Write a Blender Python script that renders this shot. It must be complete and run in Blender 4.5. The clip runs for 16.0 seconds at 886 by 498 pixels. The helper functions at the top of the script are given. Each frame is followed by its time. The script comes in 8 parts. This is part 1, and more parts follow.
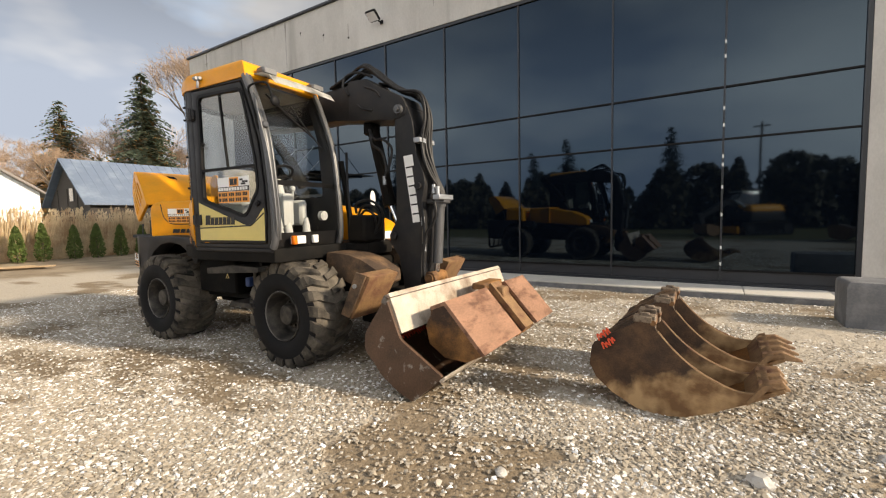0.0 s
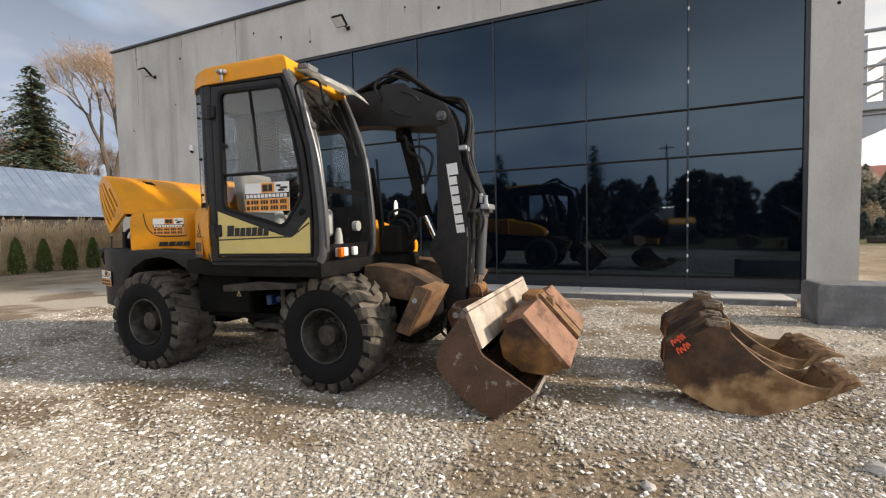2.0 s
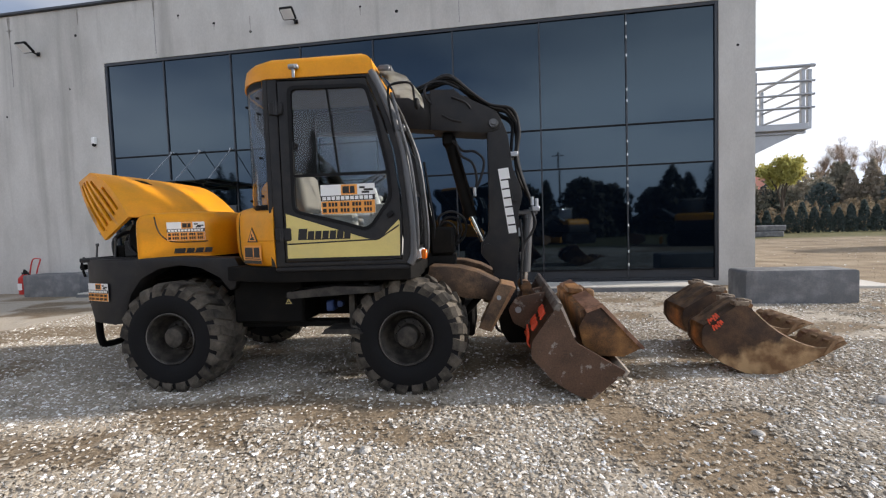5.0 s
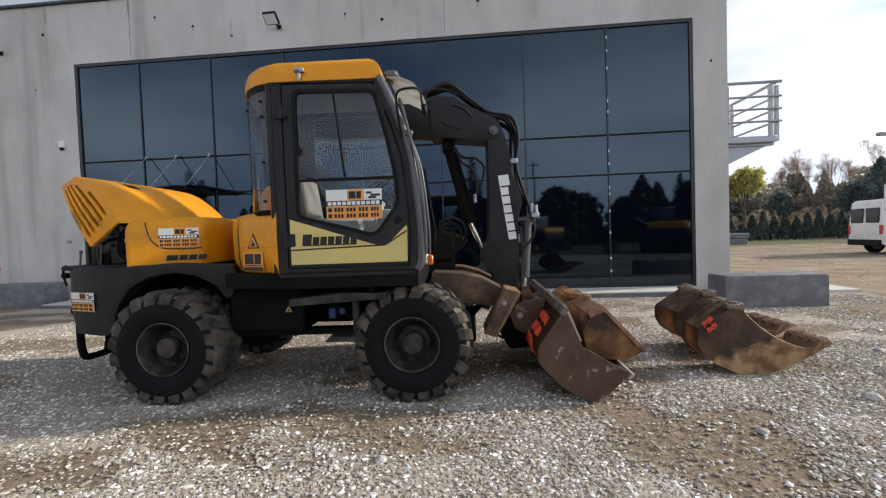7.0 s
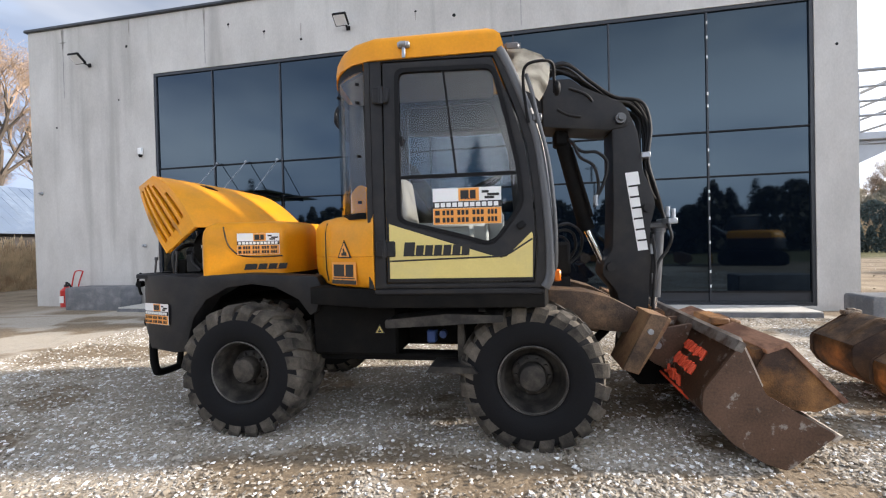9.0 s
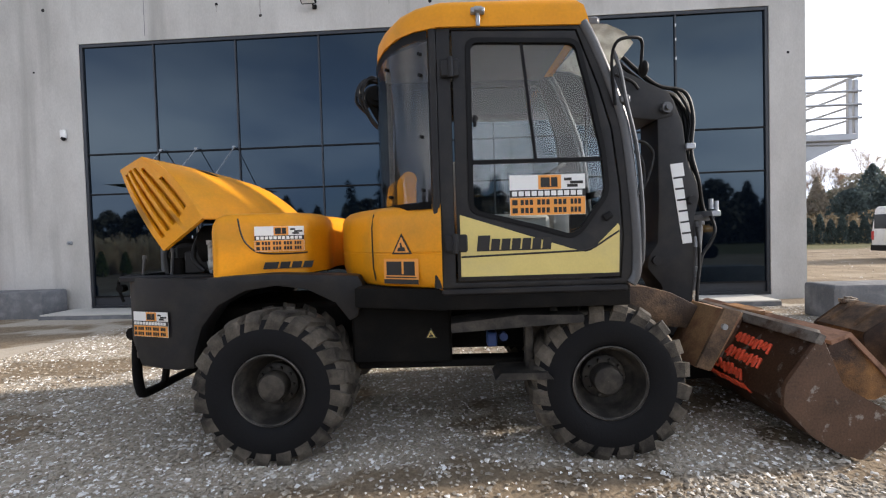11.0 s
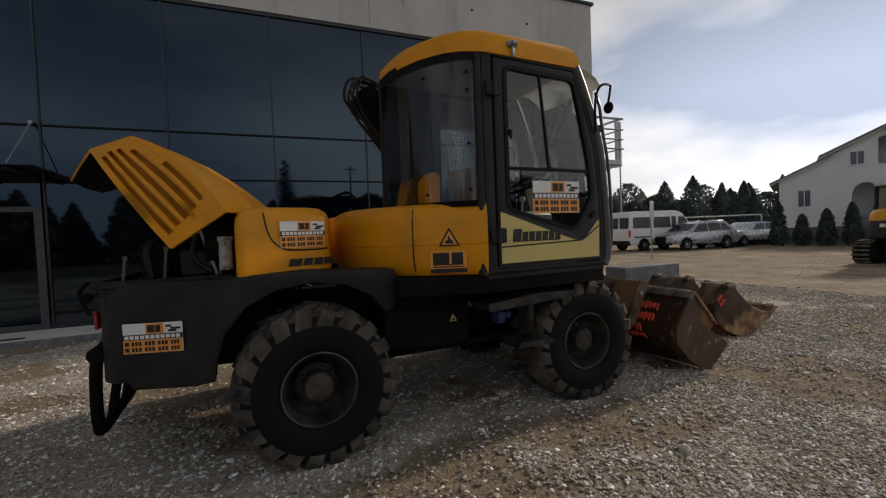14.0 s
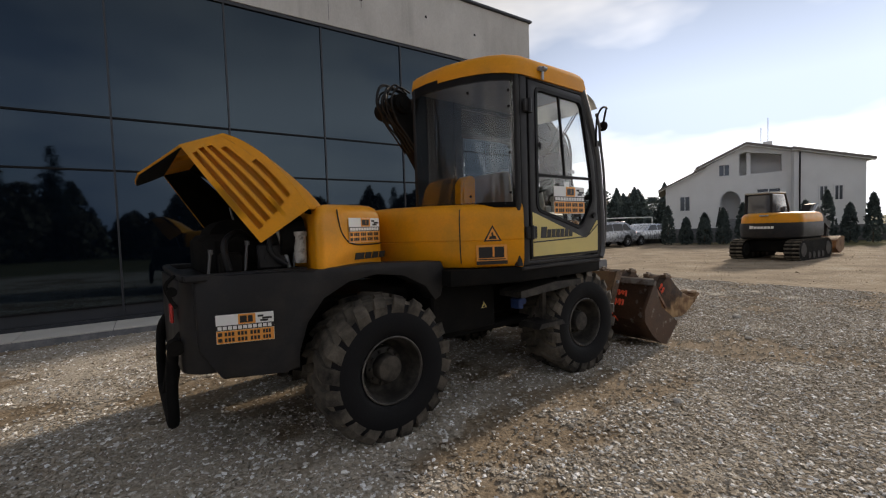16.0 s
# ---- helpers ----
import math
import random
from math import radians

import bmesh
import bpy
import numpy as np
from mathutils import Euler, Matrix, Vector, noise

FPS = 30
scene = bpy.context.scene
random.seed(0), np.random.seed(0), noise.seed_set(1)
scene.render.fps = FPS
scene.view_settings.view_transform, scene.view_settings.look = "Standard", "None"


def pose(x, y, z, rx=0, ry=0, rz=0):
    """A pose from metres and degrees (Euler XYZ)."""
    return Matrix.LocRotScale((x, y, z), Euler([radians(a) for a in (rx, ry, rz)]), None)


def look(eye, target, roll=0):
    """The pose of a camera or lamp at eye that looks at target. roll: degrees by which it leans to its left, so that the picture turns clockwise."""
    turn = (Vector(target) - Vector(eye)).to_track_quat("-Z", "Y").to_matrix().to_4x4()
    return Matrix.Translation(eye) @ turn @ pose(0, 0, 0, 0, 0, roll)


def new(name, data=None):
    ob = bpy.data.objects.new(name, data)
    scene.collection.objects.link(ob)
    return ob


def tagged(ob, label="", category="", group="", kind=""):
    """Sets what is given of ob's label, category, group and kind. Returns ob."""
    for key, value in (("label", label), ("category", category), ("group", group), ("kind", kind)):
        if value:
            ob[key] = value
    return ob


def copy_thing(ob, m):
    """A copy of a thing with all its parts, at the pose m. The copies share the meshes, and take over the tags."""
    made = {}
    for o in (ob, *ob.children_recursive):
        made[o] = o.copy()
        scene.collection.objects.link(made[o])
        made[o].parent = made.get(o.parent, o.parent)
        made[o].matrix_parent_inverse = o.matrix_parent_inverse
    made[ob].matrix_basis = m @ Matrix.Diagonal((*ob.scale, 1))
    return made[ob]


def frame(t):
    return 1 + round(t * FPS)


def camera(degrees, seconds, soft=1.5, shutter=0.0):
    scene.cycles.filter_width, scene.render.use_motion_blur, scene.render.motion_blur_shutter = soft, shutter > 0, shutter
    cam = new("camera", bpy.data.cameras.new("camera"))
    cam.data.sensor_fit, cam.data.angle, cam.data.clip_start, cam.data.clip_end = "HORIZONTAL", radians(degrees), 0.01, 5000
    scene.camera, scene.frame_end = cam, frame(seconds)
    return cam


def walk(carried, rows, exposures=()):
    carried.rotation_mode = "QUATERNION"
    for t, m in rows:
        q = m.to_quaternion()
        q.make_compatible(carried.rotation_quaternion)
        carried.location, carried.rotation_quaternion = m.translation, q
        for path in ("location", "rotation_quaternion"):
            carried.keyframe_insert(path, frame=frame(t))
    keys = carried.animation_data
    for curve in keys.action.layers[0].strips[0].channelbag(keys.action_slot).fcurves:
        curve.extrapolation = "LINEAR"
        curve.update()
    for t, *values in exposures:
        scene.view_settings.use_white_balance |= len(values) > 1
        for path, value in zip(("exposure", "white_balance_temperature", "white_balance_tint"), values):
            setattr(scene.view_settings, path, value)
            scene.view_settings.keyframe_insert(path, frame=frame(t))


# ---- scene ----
cam = camera(91.5, 16.0, soft=1.2)
PATH = [
    (0, (0.047, 0.062, 1.454), (-1.022, 1.747, 1.308), -1.2),
    (0.5, (-0.186, -0.06, 1.439), (-1.198, 1.66, 1.308), -1.4),
    (1, (-0.481, -0.135, 1.464), (-1.424, 1.625, 1.346), -1.5),
    (1.5, (-0.801, -0.244, 1.454), (-1.648, 1.564, 1.342), -1.5),
    (2, (-1.082, -0.356, 1.459), (-1.848, 1.488, 1.362), -1.3),
    (2.5, (-1.393, -0.416, 1.467), (-2.027, 1.478, 1.366), -1.2),
    (3, (-1.7, -0.537, 1.463), (-2.249, 1.384, 1.364), -1.1),
    (3.5, (-2.01, -0.698, 1.467), (-2.5, 1.238, 1.371), -1.1),
    (4, (-2.292, -0.776, 1.463), (-2.692, 1.181, 1.362), -1.3),
    (4.2, (-2.372, -0.811, 1.497), (-2.754, 1.149, 1.388), -1.5),
    (6.5, (-2.848, -1.152, 1.494), (-3.022, 0.84, 1.42), -2.1),
    (7, (-2.893, -0.998, 1.483), (-3.071, 0.993, 1.417), -2.0),
    (7.5, (-2.956, -0.783, 1.499), (-3.214, 1.2, 1.456), -2.1),
    (8, (-3.09, -0.624, 1.494), (-3.441, 1.345, 1.468), -1.8),
    (8.5, (-3.323, -0.482, 1.508), (-3.708, 1.481, 1.482), -1.5),
    (9, (-3.533, -0.38, 1.51), (-3.925, 1.581, 1.485), -1.4),
    (9.5, (-3.766, -0.265, 1.507), (-4.154, 1.697, 1.481), -1.5),
    (9.7, (-3.864, -0.232, 1.53), (-4.234, 1.733, 1.492), -1.5),
    (12, (-4.983, -0.148, 1.509), (-4.76, 1.838, 1.451), -1.9),
    (12.5, (-5.288, -0.19, 1.515), (-4.879, 1.767, 1.451), -1.8),
    (13, (-5.544, -0.176, 1.505), (-5.012, 1.751, 1.44), -2.0),
    (13.5, (-5.804, -0.185, 1.512), (-5.17, 1.711, 1.439), -2.1),
    (14, (-6.136, -0.241, 1.513), (-5.353, 1.598, 1.441), -2.3),
    (14.5, (-6.389, -0.239, 1.506), (-5.571, 1.585, 1.437), -2.3),
    (15, (-6.656, -0.193, 1.526), (-5.737, 1.581, 1.45), -2.2),
    (15.5, (-6.961, -0.153, 1.512), (-5.901, 1.541, 1.433), -2.3),
    (16, (-7.242, -0.107, 1.532), (-6.109, 1.539, 1.441), -1.9),
]
walk(cam, [(t, look(eye, target, roll)) for t, eye, target, roll in PATH],
     exposures=((0.0, 1.62, 7550, 11), (1.5, 1.47, 7150, 11), (3.5, 1.38, 6420, 12), (4.2, 1.5, 6370, 12), (6.5, 1.24, 6320, 12), (7.4, 1.43, 6320, 12), (8.0, 1.74, 6320, 12), (9.7, 1.96, 6320, 12), (12.0, 1.33, 6700, 13), (13.0, 0.98, 7080, 13), (13.5, 0.6, 7030, 13), (14.0, 0.17, 6980, 13), (14.6, 0.35, 6980, 13), (15.5, 0.15, 6980, 13), (16.0, 0.65, 6980, 13)))

# ---- world and sun ----
SUN_AZ, SUN_EL = 79.0, 24.0      # degrees clockwise from +y, degrees above the horizon
world = bpy.data.worlds.new("sky")
scene.world = world
world.use_nodes = True
wn, wl = world.node_tree.nodes, world.node_tree.links
wn.clear()
w_out, w_bg = wn.new("ShaderNodeOutputWorld"), wn.new("ShaderNodeBackground")
w_sky = wn.new("ShaderNodeTexSky")
w_sky.sky_type, w_sky.sun_disc = "NISHITA", False
w_sky.sun_elevation, w_sky.sun_rotation = radians(SUN_EL), radians(SUN_AZ)
w_sky.air_density, w_sky.dust_density = 1.0, 1.5
w_co, w_map = wn.new("ShaderNodeTexCoord"), wn.new("ShaderNodeMapping")
w_map.inputs["Scale"].default_value = (1.0, 1.0, 2.6)
w_noise, w_ramp = wn.new("ShaderNodeTexNoise"), wn.new("ShaderNodeValToRGB")
w_noise.inputs["Scale"].default_value, w_noise.inputs["Detail"].default_value = 1.9, 7.0
w_noise.inputs["Roughness"].default_value, w_noise.inputs["Distortion"].default_value = 0.5, 0.3
w_ramp.color_ramp.elements[0].position, w_ramp.color_ramp.elements[1].position = 0.12, 0.38
w_dark = wn.new("ShaderNodeTexNoise")
w_dark.inputs["Scale"].default_value, w_dark.inputs["Detail"].default_value = 1.3, 5.0
w_dramp = wn.new("ShaderNodeValToRGB")
w_dramp.color_ramp.elements[0].position, w_dramp.color_ramp.elements[1].position = 0.42, 0.62
w_dramp.color_ramp.elements[0].color, w_dramp.color_ramp.elements[1].color = (2.7, 3.3, 4.4, 1), (7.2, 7.35, 7.5, 1)
# clouds are brightest round the sun
w_dot = wn.new("ShaderNodeVectorMath")
w_dot.operation = "DOT_PRODUCT"
SUN_DIR = Vector((math.sin(radians(SUN_AZ)) * math.cos(radians(SUN_EL)), math.cos(radians(SUN_AZ)) * math.cos(radians(SUN_EL)), math.sin(radians(SUN_EL))))
w_dot.inputs[1].default_value = SUN_DIR
w_glow = wn.new("ShaderNodeMapRange")
w_glow.interpolation_type = "SMOOTHSTEP"
w_glow.inputs[1].default_value, w_glow.inputs[2].default_value = 0.60, 1.0
w_glow.inputs[3].default_value, w_glow.inputs[4].default_value = 0.62, 2.0
w_mul = wn.new("ShaderNodeVectorMath")
w_mul.operation = "SCALE"
w_mix = wn.new("ShaderNodeMix")
w_mix.data_type = "RGBA"
wl.new(w_co.outputs["Generated"], w_map.inputs["Vector"])
wl.new(w_map.outputs[0], w_noise.inputs["Vector"])
wl.new(w_map.outputs[0], w_dark.inputs["Vector"])
wl.new(w_noise.outputs["Fac"], w_ramp.inputs["Fac"])
wl.new(w_dark.outputs["Fac"], w_dramp.inputs["Fac"])
wl.new(w_co.outputs["Generated"], w_dot.inputs[0])
wl.new(w_dot.outputs["Value"], w_glow.inputs[0])
wl.new(w_dramp.outputs["Color"], w_mul.inputs[0])
w_sep, w_low, w_both = wn.new("ShaderNodeSeparateXYZ"), wn.new("ShaderNodeMapRange"), wn.new("ShaderNodeMath")
w_low.inputs[1].default_value, w_low.inputs[2].default_value = 0.25, 0.48
w_low.inputs[3].default_value, w_low.inputs[4].default_value = 0.90, 0.38
w_both.operation = "MULTIPLY"
wl.new(w_co.outputs["Generated"], w_sep.inputs[0])
wl.new(w_sep.outputs["Z"], w_low.inputs[0])
wl.new(w_low.outputs[0], w_both.inputs[0])
wl.new(w_glow.outputs[0], w_both.inputs[1])
# brighter cloud over the south half
w_south, w_all = wn.new("ShaderNodeMapRange"), wn.new("ShaderNodeMath")
w_south.interpolation_type = "SMOOTHSTEP"
w_south.inputs[1].default_value, w_south.inputs[2].default_value = 0.25, -0.55
w_south.inputs[3].default_value, w_south.inputs[4].default_value = 1.0, 1.75
w_all.operation = "MULTIPLY"
wl.new(w_sep.outputs["Y"], w_south.inputs[0])
wl.new(w_both.outputs[0], w_all.inputs[0])
wl.new(w_south.outputs[0], w_all.inputs[1])
wl.new(w_all.outputs[0], w_mul.inputs["Scale"])
wl.new(w_ramp.outputs["Color"], w_mix.inputs["Factor"])
wl.new(w_sky.outputs["Color"], w_mix.inputs["A"])
wl.new(w_mul.outputs[0], w_mix.inputs["B"])
wl.new(w_mix.outputs["Result"], w_bg.inputs["Color"])
wl.new(w_bg.outputs[0], w_out.inputs[0])
w_bg.inputs["Strength"].default_value = 0.105

sun = new("sun", bpy.data.lights.new("sun", "SUN"))
sun.data.energy, sun.data.angle, sun.data.color = 2.0, radians(4.0), (1.0, 0.89, 0.74)
sun.matrix_world = look(SUN_DIR * 50, (0, 0, 0))


# ---- materials ----
def mat(name, base, rough=0.6, metal=0.0, var=0.25, scale=6.0, fine=90.0, bump=0.15, bump_scale=None, second=None, second_amount=0.5,
        second_scale=2.5, second_edge=0.08, spec=0.5, coat=0.0, random_value=0.0, stretch=(1, 1, 1), rough_var=0.15):
    """A painted, rusty, stony or plastic surface: two scales of tone, stains of a second colour, and fine relief."""
    m = bpy.data.materials.new(name)
    m.use_nodes = True
    n, l = m.node_tree.nodes, m.node_tree.links
    p = n["Principled BSDF"]
    co, mp = n.new("ShaderNodeTexCoord"), n.new("ShaderNodeMapping")
    mp.inputs["Scale"].default_value = stretch
    l.new(co.outputs["Object"], mp.inputs["Vector"])
    n1, n2 = n.new("ShaderNodeTexNoise"), n.new("ShaderNodeTexNoise")
    for t, sc, d in ((n1, scale, 5.0), (n2, fine, 3.0)):
        t.inputs["Scale"].default_value, t.inputs["Detail"].default_value = sc, d
        l.new(mp.outputs[0], t.inputs["Vector"])
    mixn = n.new("ShaderNodeMix")
    mixn.inputs["Factor"].default_value = 0.4
    l.new(n1.outputs["Fac"], mixn.inputs["A"])
    l.new(n2.outputs["Fac"], mixn.inputs["B"])
    tone = n.new("ShaderNodeMapRange")
    tone.inputs[1].default_value, tone.inputs[2].default_value = 0.3, 0.7
    tone.inputs[3].default_value, tone.inputs[4].default_value = 1 - var, 1 + var
    l.new(mixn.outputs["Result"], tone.inputs[0])
    last = None
    col = n.new("ShaderNodeRGB")
    col.outputs[0].default_value = (*base, 1)
    last = col.outputs[0]
    if second:
        n3, rp, mx = n.new("ShaderNodeTexNoise"), n.new("ShaderNodeMapRange"), n.new("ShaderNodeMix")
        n3.inputs["Scale"].default_value, n3.inputs["Detail"].default_value, n3.inputs["Roughness"].default_value = second_scale, 8.0, 0.62
        l.new(mp.outputs[0], n3.inputs["Vector"])
        edge = 0.5 + (0.5 - second_amount) * 0.5
        rp.inputs[1].default_value, rp.inputs[2].default_value = edge - second_edge, edge + second_edge
        l.new(n3.outputs["Fac"], rp.inputs[0])
        mx.data_type = "RGBA"
        mx.inputs["B"].default_value = (*second, 1)
        l.new(rp.outputs[0], mx.inputs["Factor"])
        l.new(last, mx.inputs["A"])
        last = mx.outputs["Result"]
    sc = n.new("ShaderNodeVectorMath")
    sc.operation = "SCALE"
    l.new(last, sc.inputs[0])
    l.new(tone.outputs[0], sc.inputs["Scale"])
    last = sc.outputs[0]
    if random_value:
        oi, mr, s2 = n.new("ShaderNodeObjectInfo"), n.new("ShaderNodeMapRange"), n.new("ShaderNodeVectorMath")
        mr.inputs[3].default_value, mr.inputs[4].default_value = 1 - random_value, 1 + random_value
        l.new(oi.outputs["Random"], mr.inputs[0])
        s2.operation = "SCALE"
        l.new(last, s2.inputs[0])
        l.new(mr.outputs[0], s2.inputs["Scale"])
        last = s2.outputs[0]
    l.new(last, p.inputs["Base Color"])
    rr = n.new("ShaderNodeMapRange")
    rr.inputs[3].default_value, rr.inputs[4].default_value = max(0.02, rough - rough_var), min(1, rough + rough_var)
    l.new(n1.outputs["Fac"], rr.inputs[0])
    l.new(rr.outputs[0], p.inputs["Roughness"])
    p.inputs["Metallic"].default_value = metal
    p.inputs["Specular IOR Level"].default_value = spec
    p.inputs["Coat Weight"].default_value = coat
    if bump:
        b = n.new("ShaderNodeBump")
        b.inputs["Strength"].default_value, b.inputs["Distance"].default_value = bump, 0.01
        if bump_scale:
            n4 = n.new("ShaderNodeTexNoise")
            n4.inputs["Scale"].default_value, n4.inputs["Detail"].default_value = bump_scale, 6.0
            l.new(mp.outputs[0], n4.inputs["Vector"])
            l.new(n4.outputs["Fac"], b.inputs["Height"])
        else:
            l.new(n2.outputs["Fac"], b.inputs["Height"])
        l.new(b.outputs[0], p.inputs["Normal"])
    return m


def glass(name, tint=(0.9, 0.95, 0.95), rough=0.02, ior=1.45):
    m = bpy.data.materials.new(name)
    m.use_nodes = True
    p = m.node_tree.nodes["Principled BSDF"]
    p.inputs["Base Color"].default_value = (*tint, 1)
    p.inputs["Roughness"].default_value, p.inputs["IOR"].default_value = rough, ior
    p.inputs["Transmission Weight"].default_value = 1.0
    return m


def thin_glass(name, tint, gloss=0.09):
    """A flat pane: mostly clear, with a share of mirror that grows at a slant."""
    m = bpy.data.materials.new(name)
    m.use_nodes = True
    n, l = m.node_tree.nodes, m.node_tree.links
    n.clear()
    out, mixs, tr, gl = n.new("ShaderNodeOutputMaterial"), n.new("ShaderNodeMixShader"), n.new("ShaderNodeBsdfTransparent"), n.new("ShaderNodeBsdfGlossy")
    fr, pw, mr = n.new("ShaderNodeLayerWeight"), n.new("ShaderNodeMath"), n.new("ShaderNodeMapRange")
    fr.inputs["Blend"].default_value = 0.5
    pw.operation, pw.inputs[1].default_value = "POWER", 3.5
    mr.inputs[3].default_value, mr.inputs[4].default_value = gloss * 0.5, 0.85
    l.new(fr.outputs["Facing"], pw.inputs[0])
    l.new(pw.outputs[0], mr.inputs[0])
    tr.inputs["Color"].default_value = (*tint, 1)
    gl.inputs["Roughness"].default_value = 0.02
    l.new(mr.outputs[0], mixs.inputs[0])
    l.new(tr.outputs[0], mixs.inputs[1])
    l.new(gl.outputs[0], mixs.inputs[2])
    l.new(mixs.outputs[0], out.inputs[0])
    return m


YELLOW = mat("yellow paint", (0.76, 0.305, 0.006), rough=0.40, spec=0.32, var=0.10, scale=4, fine=60, bump=0.02, second=(0.56, 0.26, 0.02), second_amount=0.28, second_scale=3, second_edge=0.15)
CREAM = mat("pale yellow paint", (0.66, 0.53, 0.18), rough=0.5, var=0.08, scale=5, bump=0.02, second=(0.48, 0.40, 0.18), second_amount=0.25, second_edge=0.15)
CHARCOAL = mat("charcoal paint", (0.0155, 0.0155, 0.0175), rough=0.5, var=0.2, scale=5, bump=0.03, spec=0.24, second=(0.034, 0.031, 0.028), second_amount=0.28, second_scale=4, second_edge=0.18)
BLACK = mat("black grime", (0.006, 0.006, 0.006), rough=0.8, var=0.4, scale=8, bump=0.2, spec=0.12, second=(0.016, 0.0135, 0.011), second_amount=0.3, second_edge=0.15)
RUBBER = mat("tyre rubber", (0.0058, 0.006, 0.0072), rough=0.75, var=0.3, scale=6, fine=80, bump=0.15, spec=0.2)
DUSTY = mat("dusty tyre tread", (0.014, 0.0135, 0.013), rough=0.9, var=0.3, scale=7, bump=0.3, spec=0.2, second=(0.15, 0.13, 0.105), second_amount=0.60, second_scale=4.5, second_edge=0.16)
LUG = mat("dusty tyre lugs", (0.012, 0.0118, 0.0115), rough=0.85, var=0.3, scale=7, bump=0.3, spec=0.2, second=(0.13, 0.113, 0.092), second_amount=0.50, second_scale=5, second_edge=0.18)
HOSE = mat("hose rubber", (0.010, 0.010, 0.011), rough=0.5, var=0.2, bump=0.1, spec=0.3)
RUST = mat("rusty bucket steel", (0.040, 0.021, 0.013), rough=0.62, var=0.5, scale=7, fine=90, bump=0.3, second=(0.28, 0.135, 0.045), second_amount=0.50, second_scale=2.2, second_edge=0.10, spec=0.4)
RUST_LIGHT = mat("worn orange rust", (0.25, 0.145, 0.068), rough=0.7, var=0.35, scale=6, fine=60, bump=0.3, second=(0.12, 0.055, 0.03), second_amount=0.45, second_scale=6, second_edge=0.1)
WORN_EDGE = mat("scuffed grey steel edge", (0.17, 0.155, 0.14), rough=0.55, metal=0.3, var=0.4, scale=8, fine=90, bump=0.2, second=(0.07, 0.045, 0.03), second_amount=0.45, second_scale=7, second_edge=0.08)
RUST_BACK = mat("dark rusty back plate", (0.060, 0.040, 0.028), rough=0.7, var=0.4, scale=8, fine=80, bump=0.3, second=(0.17, 0.105, 0.06), second_amount=0.40, second_scale=5, second_edge=0.12, spec=0.3)
CASTING = mat("pale worn casting", (0.20, 0.15, 0.105), rough=0.7, var=0.4, scale=14, fine=90, bump=0.35, second=(0.07, 0.045, 0.03), second_amount=0.42, second_scale=18, second_edge=0.08)
FADED_RED = mat("faded red paint on rusty steel", (0.27, 0.145, 0.092), rough=0.65, var=0.3, scale=9, fine=70, bump=0.2, second=(0.13, 0.06, 0.035), second_amount=0.40, second_scale=7, second_edge=0.06, stretch=(1, 0.35, 1))


def soiled_rust():
    """Dark rusty plate with a crust of dried soil up to a slanting, ragged line, as it lay in the ground."""
    m = mat("rusty plate with dried soil", (0.036, 0.021, 0.014), rough=0.72, var=0.4, scale=7, fine=90, bump=0.3, second=(0.12, 0.065, 0.032), second_amount=0.45, second_scale=4, second_edge=0.15, spec=0.3)
    n, l = m.node_tree.nodes, m.node_tree.links
    p = n["Principled BSDF"]
    old = p.inputs["Base Color"].links[0].from_socket
    co = n.new("ShaderNodeTexCoord")
    dot = n.new("ShaderNodeVectorMath")
    dot.operation = "DOT_PRODUCT"
    dot.inputs[1].default_value = (-0.30, 0.0, 1.0)
    l.new(co.outputs["Object"], dot.inputs[0])
    rag = n.new("ShaderNodeTexNoise")
    rag.inputs["Scale"].default_value, rag.inputs["Detail"].default_value = 5.5, 7.0
    l.new(co.outputs["Object"], rag.inputs["Vector"])
    add = n.new("ShaderNodeMath")
    add.operation = "MULTIPLY_ADD"
    add.inputs[1].default_value = 0.42
    l.new(rag.outputs["Fac"], add.inputs[0])
    l.new(dot.outputs["Value"], add.inputs[2])
    edge = n.new("ShaderNodeMapRange")
    edge.inputs[1].default_value, edge.inputs[2].default_value = 0.60, 0.52
    edge.inputs[3].default_value, edge.inputs[4].default_value = 0.0, 0.92
    l.new(add.outputs[0], edge.inputs[0])
    soil = n.new("ShaderNodeValToRGB")
    soil.color_ramp.elements[0].position, soil.color_ramp.elements[0].color = 0.38, (0.16, 0.085, 0.038, 1)
    soil.color_ramp.elements[1].position, soil.color_ramp.elements[1].color = 0.62, (0.46, 0.30, 0.155, 1)
    rag2 = n.new("ShaderNodeTexNoise")
    rag2.inputs["Scale"].default_value, rag2.inputs["Detail"].default_value = 6.0, 6.0
    l.new(co.outputs["Object"], rag2.inputs["Vector"])
    l.new(rag2.outputs["Fac"], soil.inputs["Fac"])
    mx = n.new("ShaderNodeMix")
    mx.data_type = "RGBA"
    l.new(edge.outputs[0], mx.inputs["Factor"])
    l.new(old, mx.inputs["A"])
    l.new(soil.outputs["Color"], mx.inputs["B"])
    l.new(mx.outputs["Result"], p.inputs["Base Color"])
    return m


